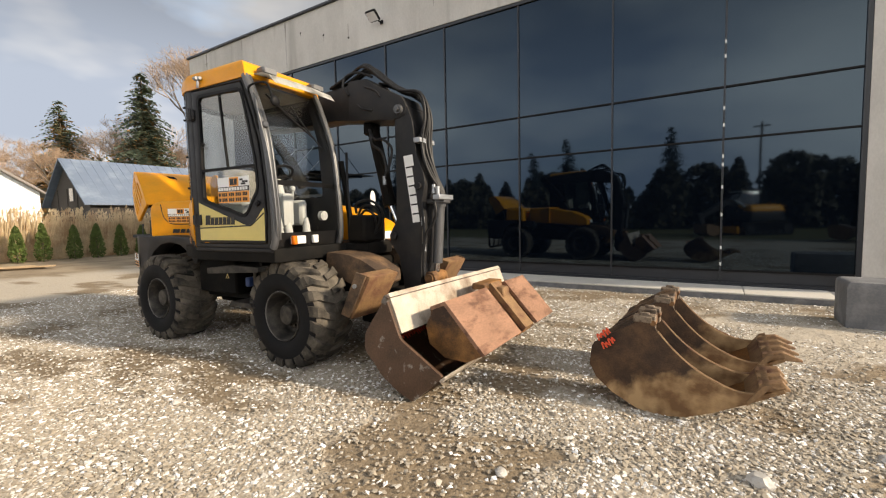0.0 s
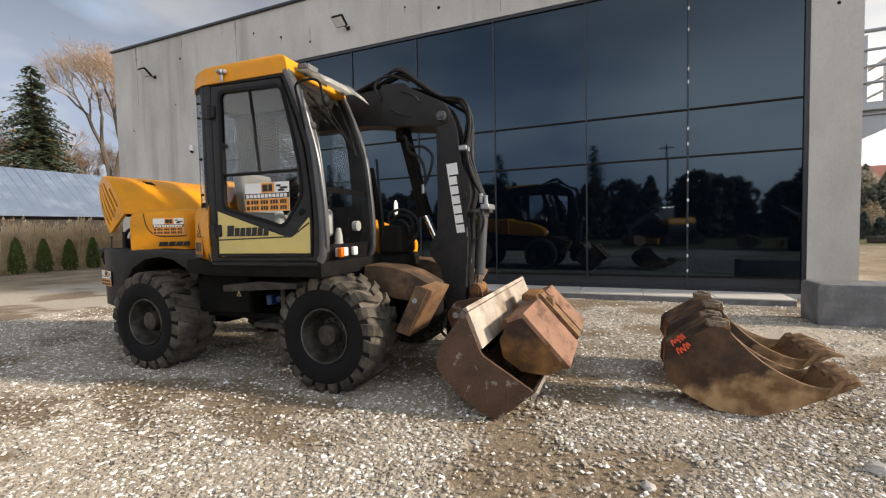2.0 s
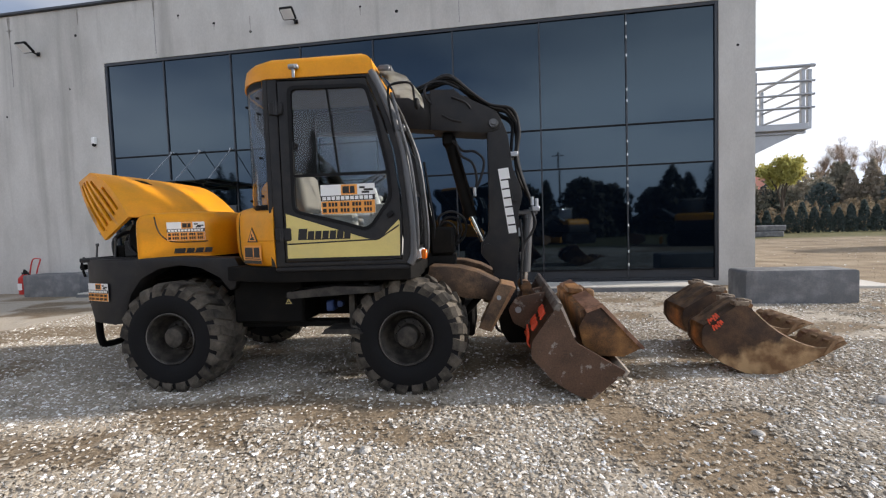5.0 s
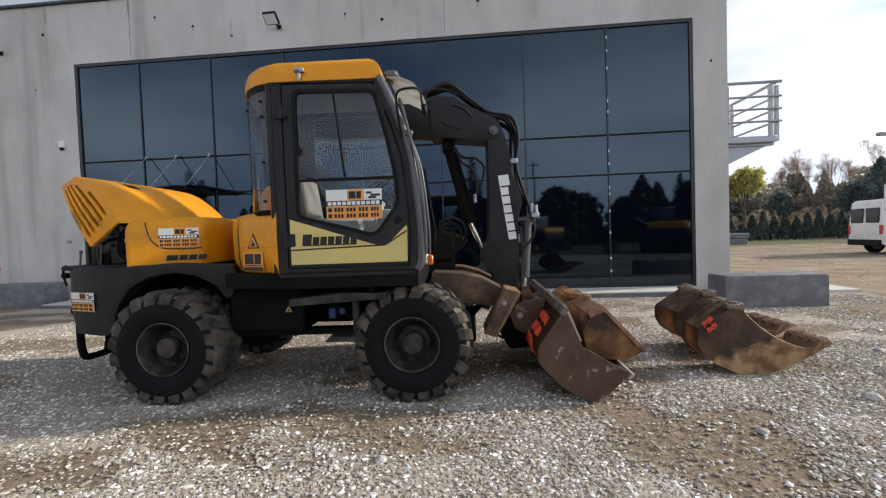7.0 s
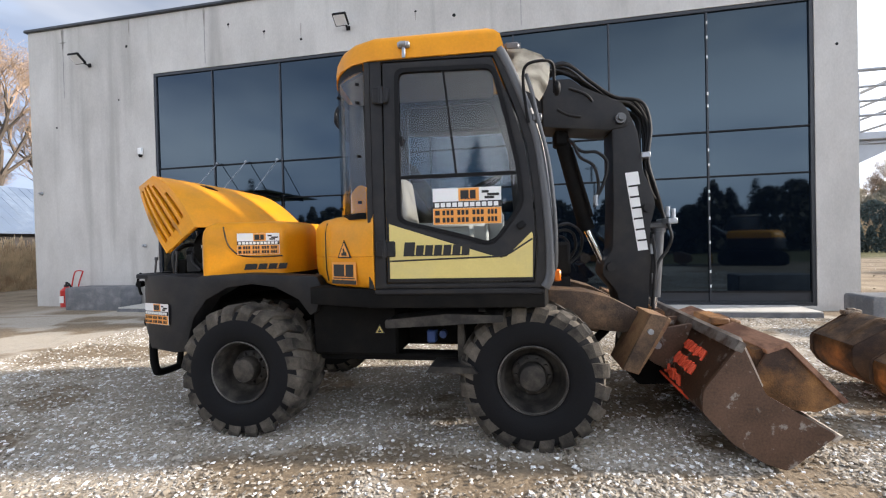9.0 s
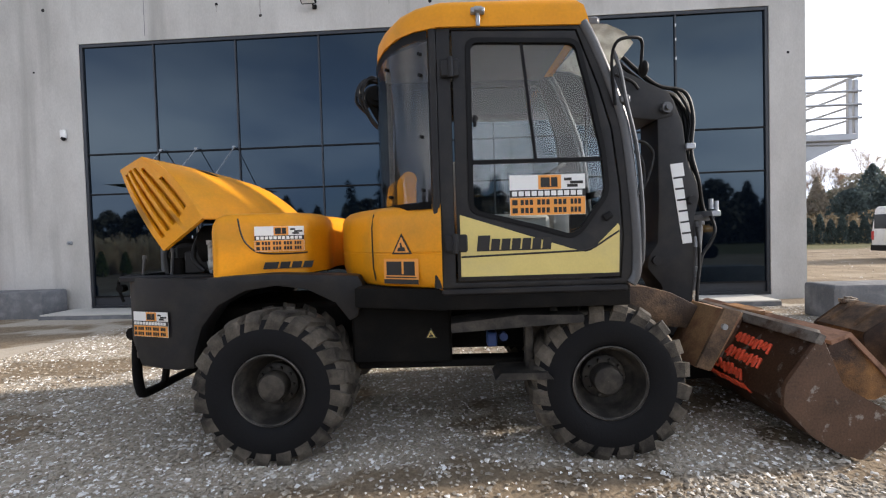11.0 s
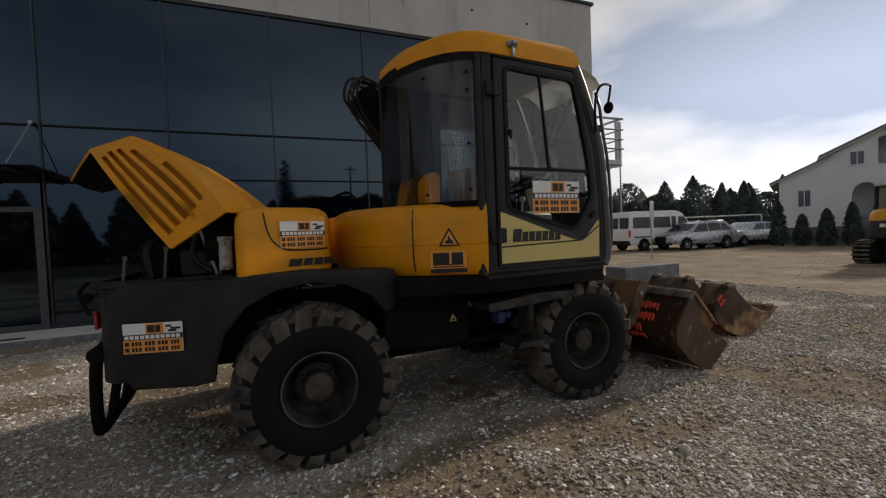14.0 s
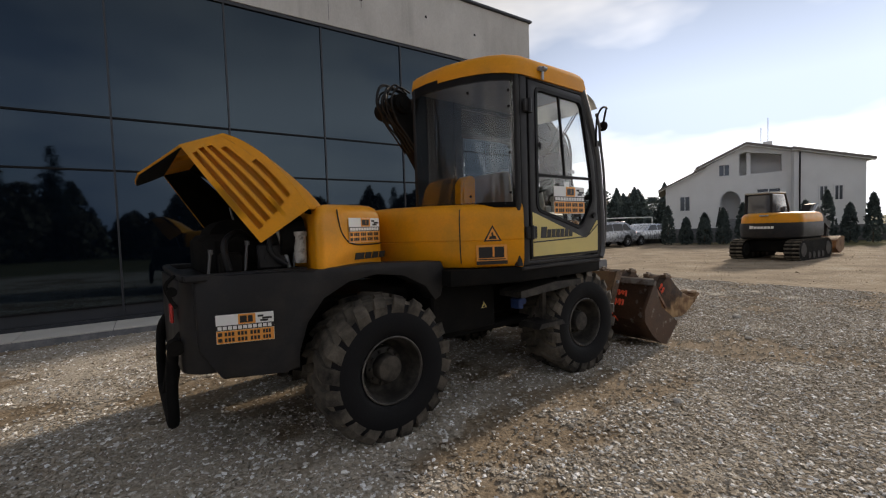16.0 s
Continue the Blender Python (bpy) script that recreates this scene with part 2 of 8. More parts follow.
SOILED = soiled_rust()
RUST_BROWN = mat("brown paint over steel", (0.085, 0.046, 0.028), rough=0.55, var=0.6, scale=4, fine=70, bump=0.15, second=(0.22, 0.195, 0.17), second_amount=0.28, second_scale=9, second_edge=0.025, spec=0.45)
BARE = mat("scoured steel", (0.50, 0.44, 0.37), rough=0.55, metal=0.3, var=0.25, scale=7, bump=0.2, second=(0.16, 0.10, 0.06), second_amount=0.35, second_edge=0.12)
CHROME = mat("chrome rod", (0.75, 0.75, 0.76), rough=0.16, metal=1.0, var=0.06, bump=0.0, rough_var=0.05)
STEEL = mat("zinc steel", (0.34, 0.36, 0.39), rough=0.45, metal=0.6, var=0.12, bump=0.03)
SATIN = mat("satin grey post", (0.10, 0.102, 0.108), rough=0.38, metal=0.35, var=0.15, scale=5, bump=0.02)
RIM = mat("dirty rim", (0.020, 0.0185, 0.017), rough=0.6, metal=0.2, var=0.35, bump=0.1, spec=0.4, second=(0.075, 0.066, 0.055), second_amount=0.38, second_scale=7, second_edge=0.12)
CONCRETE = mat("cast concrete", (0.55, 0.535, 0.51), rough=0.85, var=0.13, scale=1.6, fine=45, bump=0.14, second=(0.42, 0.405, 0.38), second_amount=0.42, second_scale=0.7, second_edge=0.16, stretch=(1, 1, 0.45), spec=0.3)


def run_down(m, dark, share):
    """Long stains that rain has drawn down a cast wall."""
    n, l = m.node_tree.nodes, m.node_tree.links
    p = n["Principled BSDF"]
    old = p.inputs["Base Color"].links[0].from_socket
    co, mp, tx, mr, mx = n.new("ShaderNodeTexCoord"), n.new("ShaderNodeMapping"), n.new("ShaderNodeTexNoise"), n.new("ShaderNodeMapRange"), n.new("ShaderNodeMix")
    mp.inputs["Scale"].default_value = (1.6, 1.6, 0.09)
    tx.inputs["Scale"].default_value, tx.inputs["Detail"].default_value = 1.0, 6.0
    mr.inputs[1].default_value, mr.inputs[2].default_value = 0.56, 0.74
    mr.inputs[4].default_value = share
    mx.data_type = "RGBA"
    mx.inputs["B"].default_value = (*dark, 1)
    l.new(co.outputs["Object"], mp.inputs["Vector"])
    l.new(mp.outputs[0], tx.inputs["Vector"])
    l.new(tx.outputs["Fac"], mr.inputs[0])
    l.new(mr.outputs[0], mx.inputs["Factor"])
    l.new(old, mx.inputs["A"])
    l.new(mx.outputs["Result"], p.inputs["Base Color"])


run_down(CONCRETE, (0.27, 0.255, 0.235), 0.75)
BLOCK = mat("grey concrete block", (0.145, 0.15, 0.16), rough=0.85, var=0.25, scale=3, fine=40, bump=0.2, second=(0.24, 0.24, 0.245), second_amount=0.35, second_scale=4, second_edge=0.12)
SLAB = mat("pale paving slab", (0.56, 0.54, 0.50), rough=0.85, var=0.12, scale=2, fine=60, bump=0.08, random_value=0.05)
FRAME = mat("dark aluminium", (0.030, 0.034, 0.042), rough=0.4, var=0.1, metal=0.3, bump=0.0)
FACADE_GLASS = mat("dark tinted facade glass", (0.0015, 0.003, 0.006), rough=0.03, var=0.05, scale=0.5, bump=0.0, spec=0.78, rough_var=0.01)
FACADE_GLASS.node_tree.nodes["Principled BSDF"].inputs["Specular Tint"].default_value = (0.56, 0.78, 1.0, 1)
# the hall's lack of light is put into this dark grey base
ROOM = mat("room plaster darkened as unlit", (0.10, 0.10, 0.10), rough=0.9, var=0.1, bump=0.0)
CAB_GLASS = thin_glass("cab glass", (0.84, 0.865, 0.87), gloss=0.07)
PLEXI = thin_glass("smoked plexiglass", (0.66, 0.69, 0.71), gloss=0.14)
CLEAR = thin_glass("clear pane", (0.85, 0.88, 0.9))
BLACKEDGE = mat("black seal", (0.005, 0.005, 0.006), rough=0.6, var=0.1, bump=0.0, spec=0.2)
WHITE = mat("white sticker", (0.78, 0.78, 0.77), rough=0.45, var=0.04, bump=0.0)
WHITE_PAINT = mat("white body paint", (0.74, 0.75, 0.76), rough=0.3, var=0.05, scale=3, bump=0.0, coat=0.3)
STICKER_ORANGE = mat("orange sticker", (0.80, 0.33, 0.06), rough=0.45, var=0.04, bump=0.0)
INK = mat("black print", (0.010, 0.009, 0.009), rough=0.5, var=0.1, bump=0.0)
SPRAY = mat("orange red spray paint", (0.74, 0.090, 0.035), rough=0.6, var=0.2, scale=30, bump=0.1)
SEAT = mat("grey seat cloth", (0.27, 0.255, 0.23), rough=0.9, var=0.15, fine=200, bump=0.3)
PLASTIC = mat("grey cab plastic", (0.46, 0.46, 0.44), rough=0.6, var=0.1, bump=0.05)
TRIM = mat("dark satin trim", (0.085, 0.087, 0.092), rough=0.35, metal=0.4, var=0.15, bump=0.02)
DULL_LENS = mat("dull lamp lens", (0.16, 0.16, 0.16), rough=0.25, var=0.1, bump=0.0)
LAMP_GLASS = mat("lamp lens", (0.75, 0.76, 0.78), rough=0.15, var=0.08, bump=0.0, spec=0.8)
AMBER = mat("amber lens", (0.75, 0.16, 0.01), rough=0.2, var=0.1, bump=0.0, spec=0.7)
RED = mat("red enamel", (0.50, 0.025, 0.02), rough=0.35, var=0.1, bump=0.0)
PLASTER = mat("white house plaster", (0.82, 0.815, 0.81), rough=0.9, var=0.06, scale=0.8, bump=0.08)
ROOF_TILE = mat("brown grey roof tile", (0.21, 0.185, 0.17), rough=0.8, var=0.2, scale=3, bump=0.2)
ROOF_RED = mat("faded red roof", (0.30, 0.12, 0.09), rough=0.85, var=0.2, bump=0.1)
ROOF_BLUE = mat("blue grey sheet roof", (0.13, 0.17, 0.24), rough=0.75, spec=0.3, var=0.10, scale=1.5, bump=0.05, second=(0.20, 0.25, 0.32), second_amount=0.3, second_scale=0.8, second_edge=0.12)
DARKWOOD = mat("dark weathered boards", (0.045, 0.038, 0.034), rough=0.85, var=0.3, bump=0.25, stretch=(6, 6, 1))
WOOD = mat("raw timber", (0.36, 0.26, 0.16), rough=0.8, var=0.2, bump=0.2, stretch=(1, 8, 8))
WINDOWDARK = mat("dark house window", (0.05, 0.055, 0.065), rough=0.10, var=0.1, bump=0.0, spec=0.9)
CAR_GLASS = mat("dark vehicle window", (0.018, 0.021, 0.026), rough=0.12, var=0.1, bump=0.0, spec=0.4)
SILVER = mat("silver car paint", (0.36, 0.38, 0.41), rough=0.28, metal=0.55, var=0.05, bump=0.0, coat=0.5)
BARK = mat("grey brown bark", (0.10, 0.078, 0.060), rough=0.9, var=0.3, bump=0.4, stretch=(1, 1, 0.3))
BARK_RED = mat("russet twigs", (0.36, 0.255, 0.175), rough=0.9, var=0.3, bump=0.0)
NEEDLE = mat("blue green needles", (0.14, 0.18, 0.125), rough=0.75, var=0.4, scale=2.0, bump=0.0)
NEEDLE_GOLD = mat("golden needles", (0.34, 0.20, 0.075), rough=0.75, var=0.35, scale=2.0, bump=0.0)
THUJA = mat("thuja green", (0.10, 0.145, 0.035), rough=0.8, var=0.45, scale=5.0, bump=0.0)
# conifer green is lifted and blued, distance haze put into the base colour
CONIFER = mat("dark conifer", (0.080, 0.108, 0.105), rough=0.8, var=0.45, scale=2.0, bump=0.0)
LEAF_YELLOW = mat("yellowing leaves", (0.52, 0.48, 0.15), rough=0.7, var=0.35, scale=2.0, bump=0.0)
LEAF_DARK = mat("dark autumn leaves", (0.075, 0.070, 0.045), rough=0.8, var=0.4, scale=2.0, bump=0.0)
REED = mat("dry reed", (0.62, 0.50, 0.33), rough=0.9, var=0.35, scale=3.0, bump=0.0, second=(0.42, 0.29, 0.18), second_amount=0.40, second_scale=2.0)
GRASS = mat("dry grass", (0.22, 0.20, 0.085), rough=0.9, var=0.3, scale=1.0, bump=0.0)


def let_light_through(m, share):
    """Thin leaves and reeds pass on a part of the light that falls on their far face."""
    n, l = m.node_tree.nodes, m.node_tree.links
    p, out = n["Principled BSDF"], n["Material Output"]
    tl, mx = n.new("ShaderNodeBsdfTranslucent"), n.new("ShaderNodeMixShader")
    l.new(p.inputs["Base Color"].links[0].from_socket, tl.inputs["Color"])
    mx.inputs[0].default_value = share
    l.new(p.outputs[0], mx.inputs[1])
    l.new(tl.outputs[0], mx.inputs[2])
    l.new(mx.outputs[0], out.inputs[0])


# brown woods made paler than they are: air haze painted into the colour
HILL_LEAF_HAZED = mat("brown hill woods paled by haze", (0.40, 0.345, 0.275), rough=0.9, var=0.4, scale=0.4, bump=0.0, second=(0.18, 0.20, 0.15), second_amount=0.4, second_scale=0.12, second_edge=0.1)
DRY_WEED = mat("dry brown weeds", (0.33, 0.265, 0.19), rough=0.9, var=0.4, scale=2.0, bump=0.0, second=(0.24, 0.19, 0.12))
# lighter, bluer conifer copy with the distance haze in its colour
BELT_HAZED = mat("conifer belt blued by haze", (0.105, 0.135, 0.132), rough=0.8, var=0.45, scale=2.0, bump=0.0)
for leafy in (NEEDLE, NEEDLE_GOLD, THUJA, CONIFER, LEAF_YELLOW, REED, HILL_LEAF_HAZED, DRY_WEED, BELT_HAZED):
    let_light_through(leafy, 0.4)
STONE = mat("crushed stone", (0.47, 0.45, 0.42), rough=0.9, var=0.3, scale=9.0, fine=200, bump=0.2)


# ---- mesh helpers ----
def box(bm, lo, hi, m=None, bevel=0.0, seg=1):
    c = [(a + b) / 2 for a, b in zip(lo, hi)]
    r = bmesh.ops.create_cube(bm, size=1.0, matrix=Matrix.Translation(c) @ Matrix.Diagonal((*[abs(b - a) for a, b in zip(lo, hi)], 1)))
    vs = r["verts"]
    if bevel:
        es = list({e for v in vs for e in v.link_edges})
        g = bmesh.ops.bevel(bm, geom=es, offset=bevel, segments=seg, affect="EDGES", profile=0.6)
        vs = list({v for f in g["faces"] for v in f.verts} | {v for v in vs if v.is_valid})
    if m is not None:
        bmesh.ops.transform(bm, matrix=m, verts=vs)
    return vs


def cyl(bm, a, b, r, r2=None, n=16, caps=True):
    a, b = Vector(a), Vector(b)
    d = b - a
    m = Matrix.Translation((a + b) / 2) @ d.to_track_quat("Z", "Y").to_matrix().to_4x4()
    return bmesh.ops.create_cone(bm, cap_ends=caps, segments=n, radius1=r, radius2=r if r2 is None else r2, depth=d.length, matrix=m)["verts"]


def bevelled(bm, offset, angle=35, seg=2):
    es = [e for e in bm.edges if len(e.link_faces) == 2 and e.calc_face_angle(0) > radians(angle)]
    if es:
        bmesh.ops.bevel(bm, geom=es, offset=offset, segments=seg, affect="EDGES", profile=0.6, clamp_overlap=True)
    return bm


def prism(bm, pts, lo, hi, plane="uz"):
    """A slab with outline pts. plane uz: outline in x and z, thick in y from lo to hi; uv: outline in x and y, thick in z; vz: in y and z, thick in x."""
    def at(p, w):
        return {"uz": (p[0], w, p[1]), "uv": (p[0], p[1], w), "vz": (w, p[0], p[1])}[plane]
    a = [bm.verts.new(at(p, lo)) for p in pts]
    b = [bm.verts.new(at(p, hi)) for p in pts]
    n = len(pts)
    fs = [bm.faces.new(a), bm.faces.new(b[::-1])]
    for i in range(n):
        j = (i + 1) % n
        fs.append(bm.faces.new((a[j], a[i], b[i], b[j])))
    bmesh.ops.recalc_face_normals(bm, faces=fs)
    return a + b


def slab_with_holes(bm, outer, holes, lo, hi, plane="uz"):
    """A slab with outline and holes, all through."""
    def at(p, w):
        return {"uz": (p[0], w, p[1]), "uv": (p[0], p[1], w), "vz": (w, p[0], p[1])}[plane]
    loops, edges = [], []
    for ring in (outer, *holes):
        vs = [bm.verts.new(at(p, lo)) for p in ring]
        loops.append(vs)
        edges += [bm.edges.new((vs[i], vs[(i + 1) % len(vs)])) for i in range(len(vs))]
    fs = [f for f in bmesh.ops.triangle_fill(bm, use_beauty=True, edges=edges)["geom"] if isinstance(f, bmesh.types.BMFace)]
    top = {v: bm.verts.new(Vector(v.co) + Vector(at((0, 0), hi)) - Vector(at((0, 0), lo))) for vs in loops for v in vs}
    allf = list(fs)
    for f in fs:
        allf.append(bm.faces.new([top[v] for v in reversed(f.verts)]))
    for vs in loops:
        for i in range(len(vs)):
            j = (i + 1) % len(vs)
            allf.append(bm.faces.new((vs[i], vs[j], top[vs[j]], top[vs[i]])))
    bmesh.ops.recalc_face_normals(bm, faces=allf)


def rounded(pts, r, n=4):
    """The outline pts with its corners rounded."""
    out = []
    for i, p in enumerate(pts):
        p = Vector(p)
        a, b = Vector(pts[i - 1]) - p, Vector(pts[(i + 1) % len(pts)]) - p
        k = min(r, a.length * 0.45, b.length * 0.45)
        s, e = p + a.normalized() * k, p + b.normalized() * k
        for q in range(n + 1):
            t = q / n
            out.append(tuple((1 - t) ** 2 * s + 2 * t * (1 - t) * p + t * t * e))
    return out


def tube(bm, pts, r, n=8, closed=False):
    """A round bar or hose along pts."""
    pts = [Vector(p) for p in pts]
    rings = []
    up = None
    for i, p in enumerate(pts):
        d = (pts[min(i + 1, len(pts) - 1)] - pts[max(i - 1, 0)]).normalized()
        if up is None:
            up = d.orthogonal().normalized()
        up = (up - d * up.dot(d)).normalized()
        s = d.cross(up)
        rings.append([bm.verts.new(p + r * (math.cos(2 * math.pi * k / n) * up + math.sin(2 * math.pi * k / n) * s)) for k in range(n)])
    for a, b in zip(rings, rings[1:]):
        for k in range(n):
            bm.faces.new((a[k], a[(k + 1) % n], b[(k + 1) % n], b[k]))
    bm.faces.new(rings[0][::-1])
    bm.faces.new(rings[-1])


def spline(pts, n=6):
    """Points of a smooth line through pts."""
    pts = [Vector(p) for p in pts]
    out = []
    for i in range(len(pts) - 1):
        p0, p1, p2, p3 = pts[max(i - 1, 0)], pts[i], pts[i + 1], pts[min(i + 2, len(pts) - 1)]
        for k in range(n):
            t = k / n
            out.append(0.5 * (2 * p1 + (p2 - p0) * t + (2 * p0 - 5 * p1 + 4 * p2 - p3) * t * t + (3 * p1 - p0 - 3 * p2 + p3) * t ** 3))
    return out + [pts[-1]]


def lathe(bm, profile, m, n=48, caps=False):
    """Turns the profile of (radius, along) round the local y axis, then places it by m."""
    rings = []
    for r, a in profile:
        rings.append([bm.verts.new(m @ Vector((r * math.cos(2 * math.pi * k / n), a, r * math.sin(2 * math.pi * k / n)))) for k in range(n)])
    fs = []
    for a, b in zip(rings, rings[1:]):
        for k in range(n):
            fs.append(bm.faces.new((a[k], a[(k + 1) % n], b[(k + 1) % n], b[k])))
    if caps:
        fs.append(bm.faces.new(rings[0]))
        fs.append(bm.faces.new(rings[-1][::-1]))
    bmesh.ops.recalc_face_normals(bm, faces=fs)
    return fs


def finish(bm, name, material, smooth=False):
    me = bpy.data.meshes.new(name)
    bm.to_mesh(me)
    bm.free()
    me.materials.append(material)
    if smooth:
        me.polygons.foreach_set("use_smooth", [True] * len(me.polygons))
        me.set_sharp_from_angle(angle=radians(38))
    return me


def part(name, bm, material, parent, label="", smooth=True, m=None):
    """One mesh under a thing or under a part."""
    if m is not None:
        bm.transform(m)
    ob = new(name, finish(bm, name, material, smooth))
    ob.parent = parent
    if label:
        tagged(ob, label)
    return ob


def thing(name, at, label, category, group="", kind=""):
    """An Empty at the base of a thing that has parts."""
    ob = new(name)
    ob.matrix_world = at if isinstance(at, Matrix) else Matrix.Translation(at)
    ob.empty_display_size = 0.2
    return tagged(ob, label, category, group, kind)


def solid(name, bm, material, label, category, group="", kind="", smooth=False, at=(0, 0, 0)):
    """A thing of one mesh."""
    ob = new(name, finish(bm, name, material, smooth))
    ob.location = at
    return tagged(ob, label, category, group, kind)


def B():
    return bmesh.new()


# ---- ground ----
def ground_height(x, y):
    return 0.03 * noise.noise(Vector((x * 0.25, y * 0.25, 0))) * min(1.0, max(0.0, (abs(x + 3) + abs(y - 3) - 4) / 6))


def bare_share(x, y):
    """How far the bare earth shows through the stone, 0 to 1."""
    k = noise.fractal(Vector((x * 0.75 + 3.1, y * 1.25 - 1.7, 0.4)), 0.75, 2.1, 7)
    f = min(0.92, max(0.0, (k + 0.12) / 0.52))
    d = math.hypot(x + 1.77, (y - 2.46) * 1.1)
    return max(f, min(1.0, max(0.0, (0.26 - d) / 0.10)))


def ground_material():
    """Crushed stone round the hall with trodden bare earth in it; sand and dirt further off, then dry grass; dark grass
    added unseen to the south.
    """
    m = bpy.data.materials.new("gravel and earth")
    m.use_nodes = True
    n, l = m.node_tree.nodes, m.node_tree.links
    p = n["Principled BSDF"]
    co = n.new("ShaderNodeTexCoord")

    def tex(kind, scale, detail=4.0, **k):
        t = n.new(kind)
        t.inputs["Scale"].default_value = scale
        if "Detail" in t.inputs:
            t.inputs["Detail"].default_value = detail
        l.new(co.outputs["Object"], t.inputs["Vector"])
        return t

    def ramp(sock, *stops):
        r = n.new("ShaderNodeValToRGB")
        while len(r.color_ramp.elements) < len(stops):
            r.color_ramp.elements.new(0.5)
        for e, (pos, c) in zip(r.color_ramp.elements, stops):
            e.position, e.color = pos, (*c, 1)
        l.new(sock, r.inputs["Fac"])
        return r.outputs["Color"]

    def mix(f, a, b):
        x = n.new("ShaderNodeMix")
        x.data_type = "RGBA"
        for s, v in (("Factor", f), ("A", a), ("B", b)):
            l.new(v, x.inputs[s])
        return x.outputs["Result"]
    vo = tex("ShaderNodeTexVoronoi", 42.0)
    vo2 = tex("ShaderNodeTexVoronoi", 85.0)
    grit = ramp(vo.outputs["Color"], (0.0, (0.25, 0.21, 0.16)), (0.45, (0.37, 0.32, 0.255)), (1.0, (0.48, 0.43, 0.36)))
    grit2 = ramp(vo2.outputs["Color"], (0.0, (0.25, 0.21, 0.165)), (1.0, (0.48, 0.43, 0.36)))
    gravel = mix(ramp(tex("ShaderNodeTexNoise", 3.0).outputs["Fac"], (0.42, (0, 0, 0)), (0.6, (1, 1, 1))), grit, grit2)
    earth = ramp(tex("ShaderNodeTexNoise", 28.0, 8.0).outputs["Fac"], (0.3, (0.15, 0.11, 0.072)), (0.7, (0.29, 0.225, 0.15)))
    at = n.new("ShaderNodeAttribute")
    at.attribute_name = "bare"
    rag = n.new("ShaderNodeMath")
    rag.operation = "MULTIPLY_ADD"
    rag.inputs[1].default_value, rag.inputs[2].default_value = 0.5, -0.25
    l.new(tex("ShaderNodeTexNoise", 9.0, 6.0).outputs["Fac"], rag.inputs[0])
    both = n.new("ShaderNodeMath")
    both.operation = "ADD"
    l.new(at.outputs["Fac"], both.inputs[0])
    l.new(rag.outputs[0], both.inputs[1])
    patch = ramp(both.outputs[0], (0.28, (0, 0, 0)), (0.78, (0.92, 0.92, 0.92)))
    near = mix(patch, gravel, earth)
    sand = ramp(tex("ShaderNodeTexNoise", 0.9, 9.0).outputs["Fac"], (0.3, (0.19, 0.145, 0.098)), (0.55, (0.30, 0.24, 0.17)), (0.75, (0.38, 0.325, 0.25)))
    grass = ramp(tex("ShaderNodeTexNoise", 1.4, 8.0).outputs["Fac"], (0.3, (0.07, 0.08, 0.028)), (0.7, (0.17, 0.15, 0.07)))
    # how far from the hall's forecourt, with a ragged edge
    sep = n.new("ShaderNodeSeparateXYZ")
    wob = tex("ShaderNodeTexNoise", 0.45, 6.0)
    addv = n.new("ShaderNodeVectorMath")
    addv.operation = "MULTIPLY_ADD"
    addv.inputs[1].default_value = (3.0, 3.0, 0)
    l.new(wob.outputs["Color"], addv.inputs[0])
    l.new(co.outputs["Object"], addv.inputs[2])
    l.new(addv.outputs[0], sep.inputs[0])

    def step(sock, a, b):
        r = n.new("ShaderNodeMapRange")
        r.inputs[1].default_value, r.inputs[2].default_value = a, b
        l.new(sock, r.inputs[0])
        return r.outputs[0]

    def math_node(op, a, b):
        x = n.new("ShaderNodeMath")
        x.operation = op
        l.new(a, x.inputs[0])
        l.new(b, x.inputs[1])
        return x.outputs[0]
    right = step(sep.outputs["X"], 5.2, 6.6)
    left = step(sep.outputs["X"], -14.0, -16.0)
    sandy = math_node("MAXIMUM", right, left)
    c1 = mix(sandy, near, sand)
    far = math_node("MAXIMUM", step(sep.outputs["X"], 23.0, 25.5), math_node("MAXIMUM", step(sep.outputs["Y"], 30.0, 33.0), step(sep.outputs["X"], -27.0, -29.0)))
    # unseen grass behind the walk, added to darken what the facade mirrors
    far = math_node("MAXIMUM", far, step(sep.outputs["Y"], -4.5, -6.5))
    l.new(mix(far, c1, grass), p.inputs["Base Color"])
    p.inputs["Roughness"].default_value = 0.95
    p.inputs["Specular IOR Level"].default_value = 0.25
    b1, b2 = n.new("ShaderNodeBump"), n.new("ShaderNodeBump")
    b1.inputs["Strength"].default_value, b1.inputs["Distance"].default_value = 0.5, 0.010
    b2.inputs["Strength"].default_value, b2.inputs["Distance"].default_value = 0.6, 0.08
    l.new(vo.outputs["Distance"], b1.inputs["Height"])
    b1.invert = True
    l.new(tex("ShaderNodeTexNoise", 4.0, 7.0).outputs["Fac"], b2.inputs["Height"])
    l.new(b2.outputs[0], b1.inputs["Normal"])
    l.new(b1.outputs[0], p.inputs["Normal"])
    return m


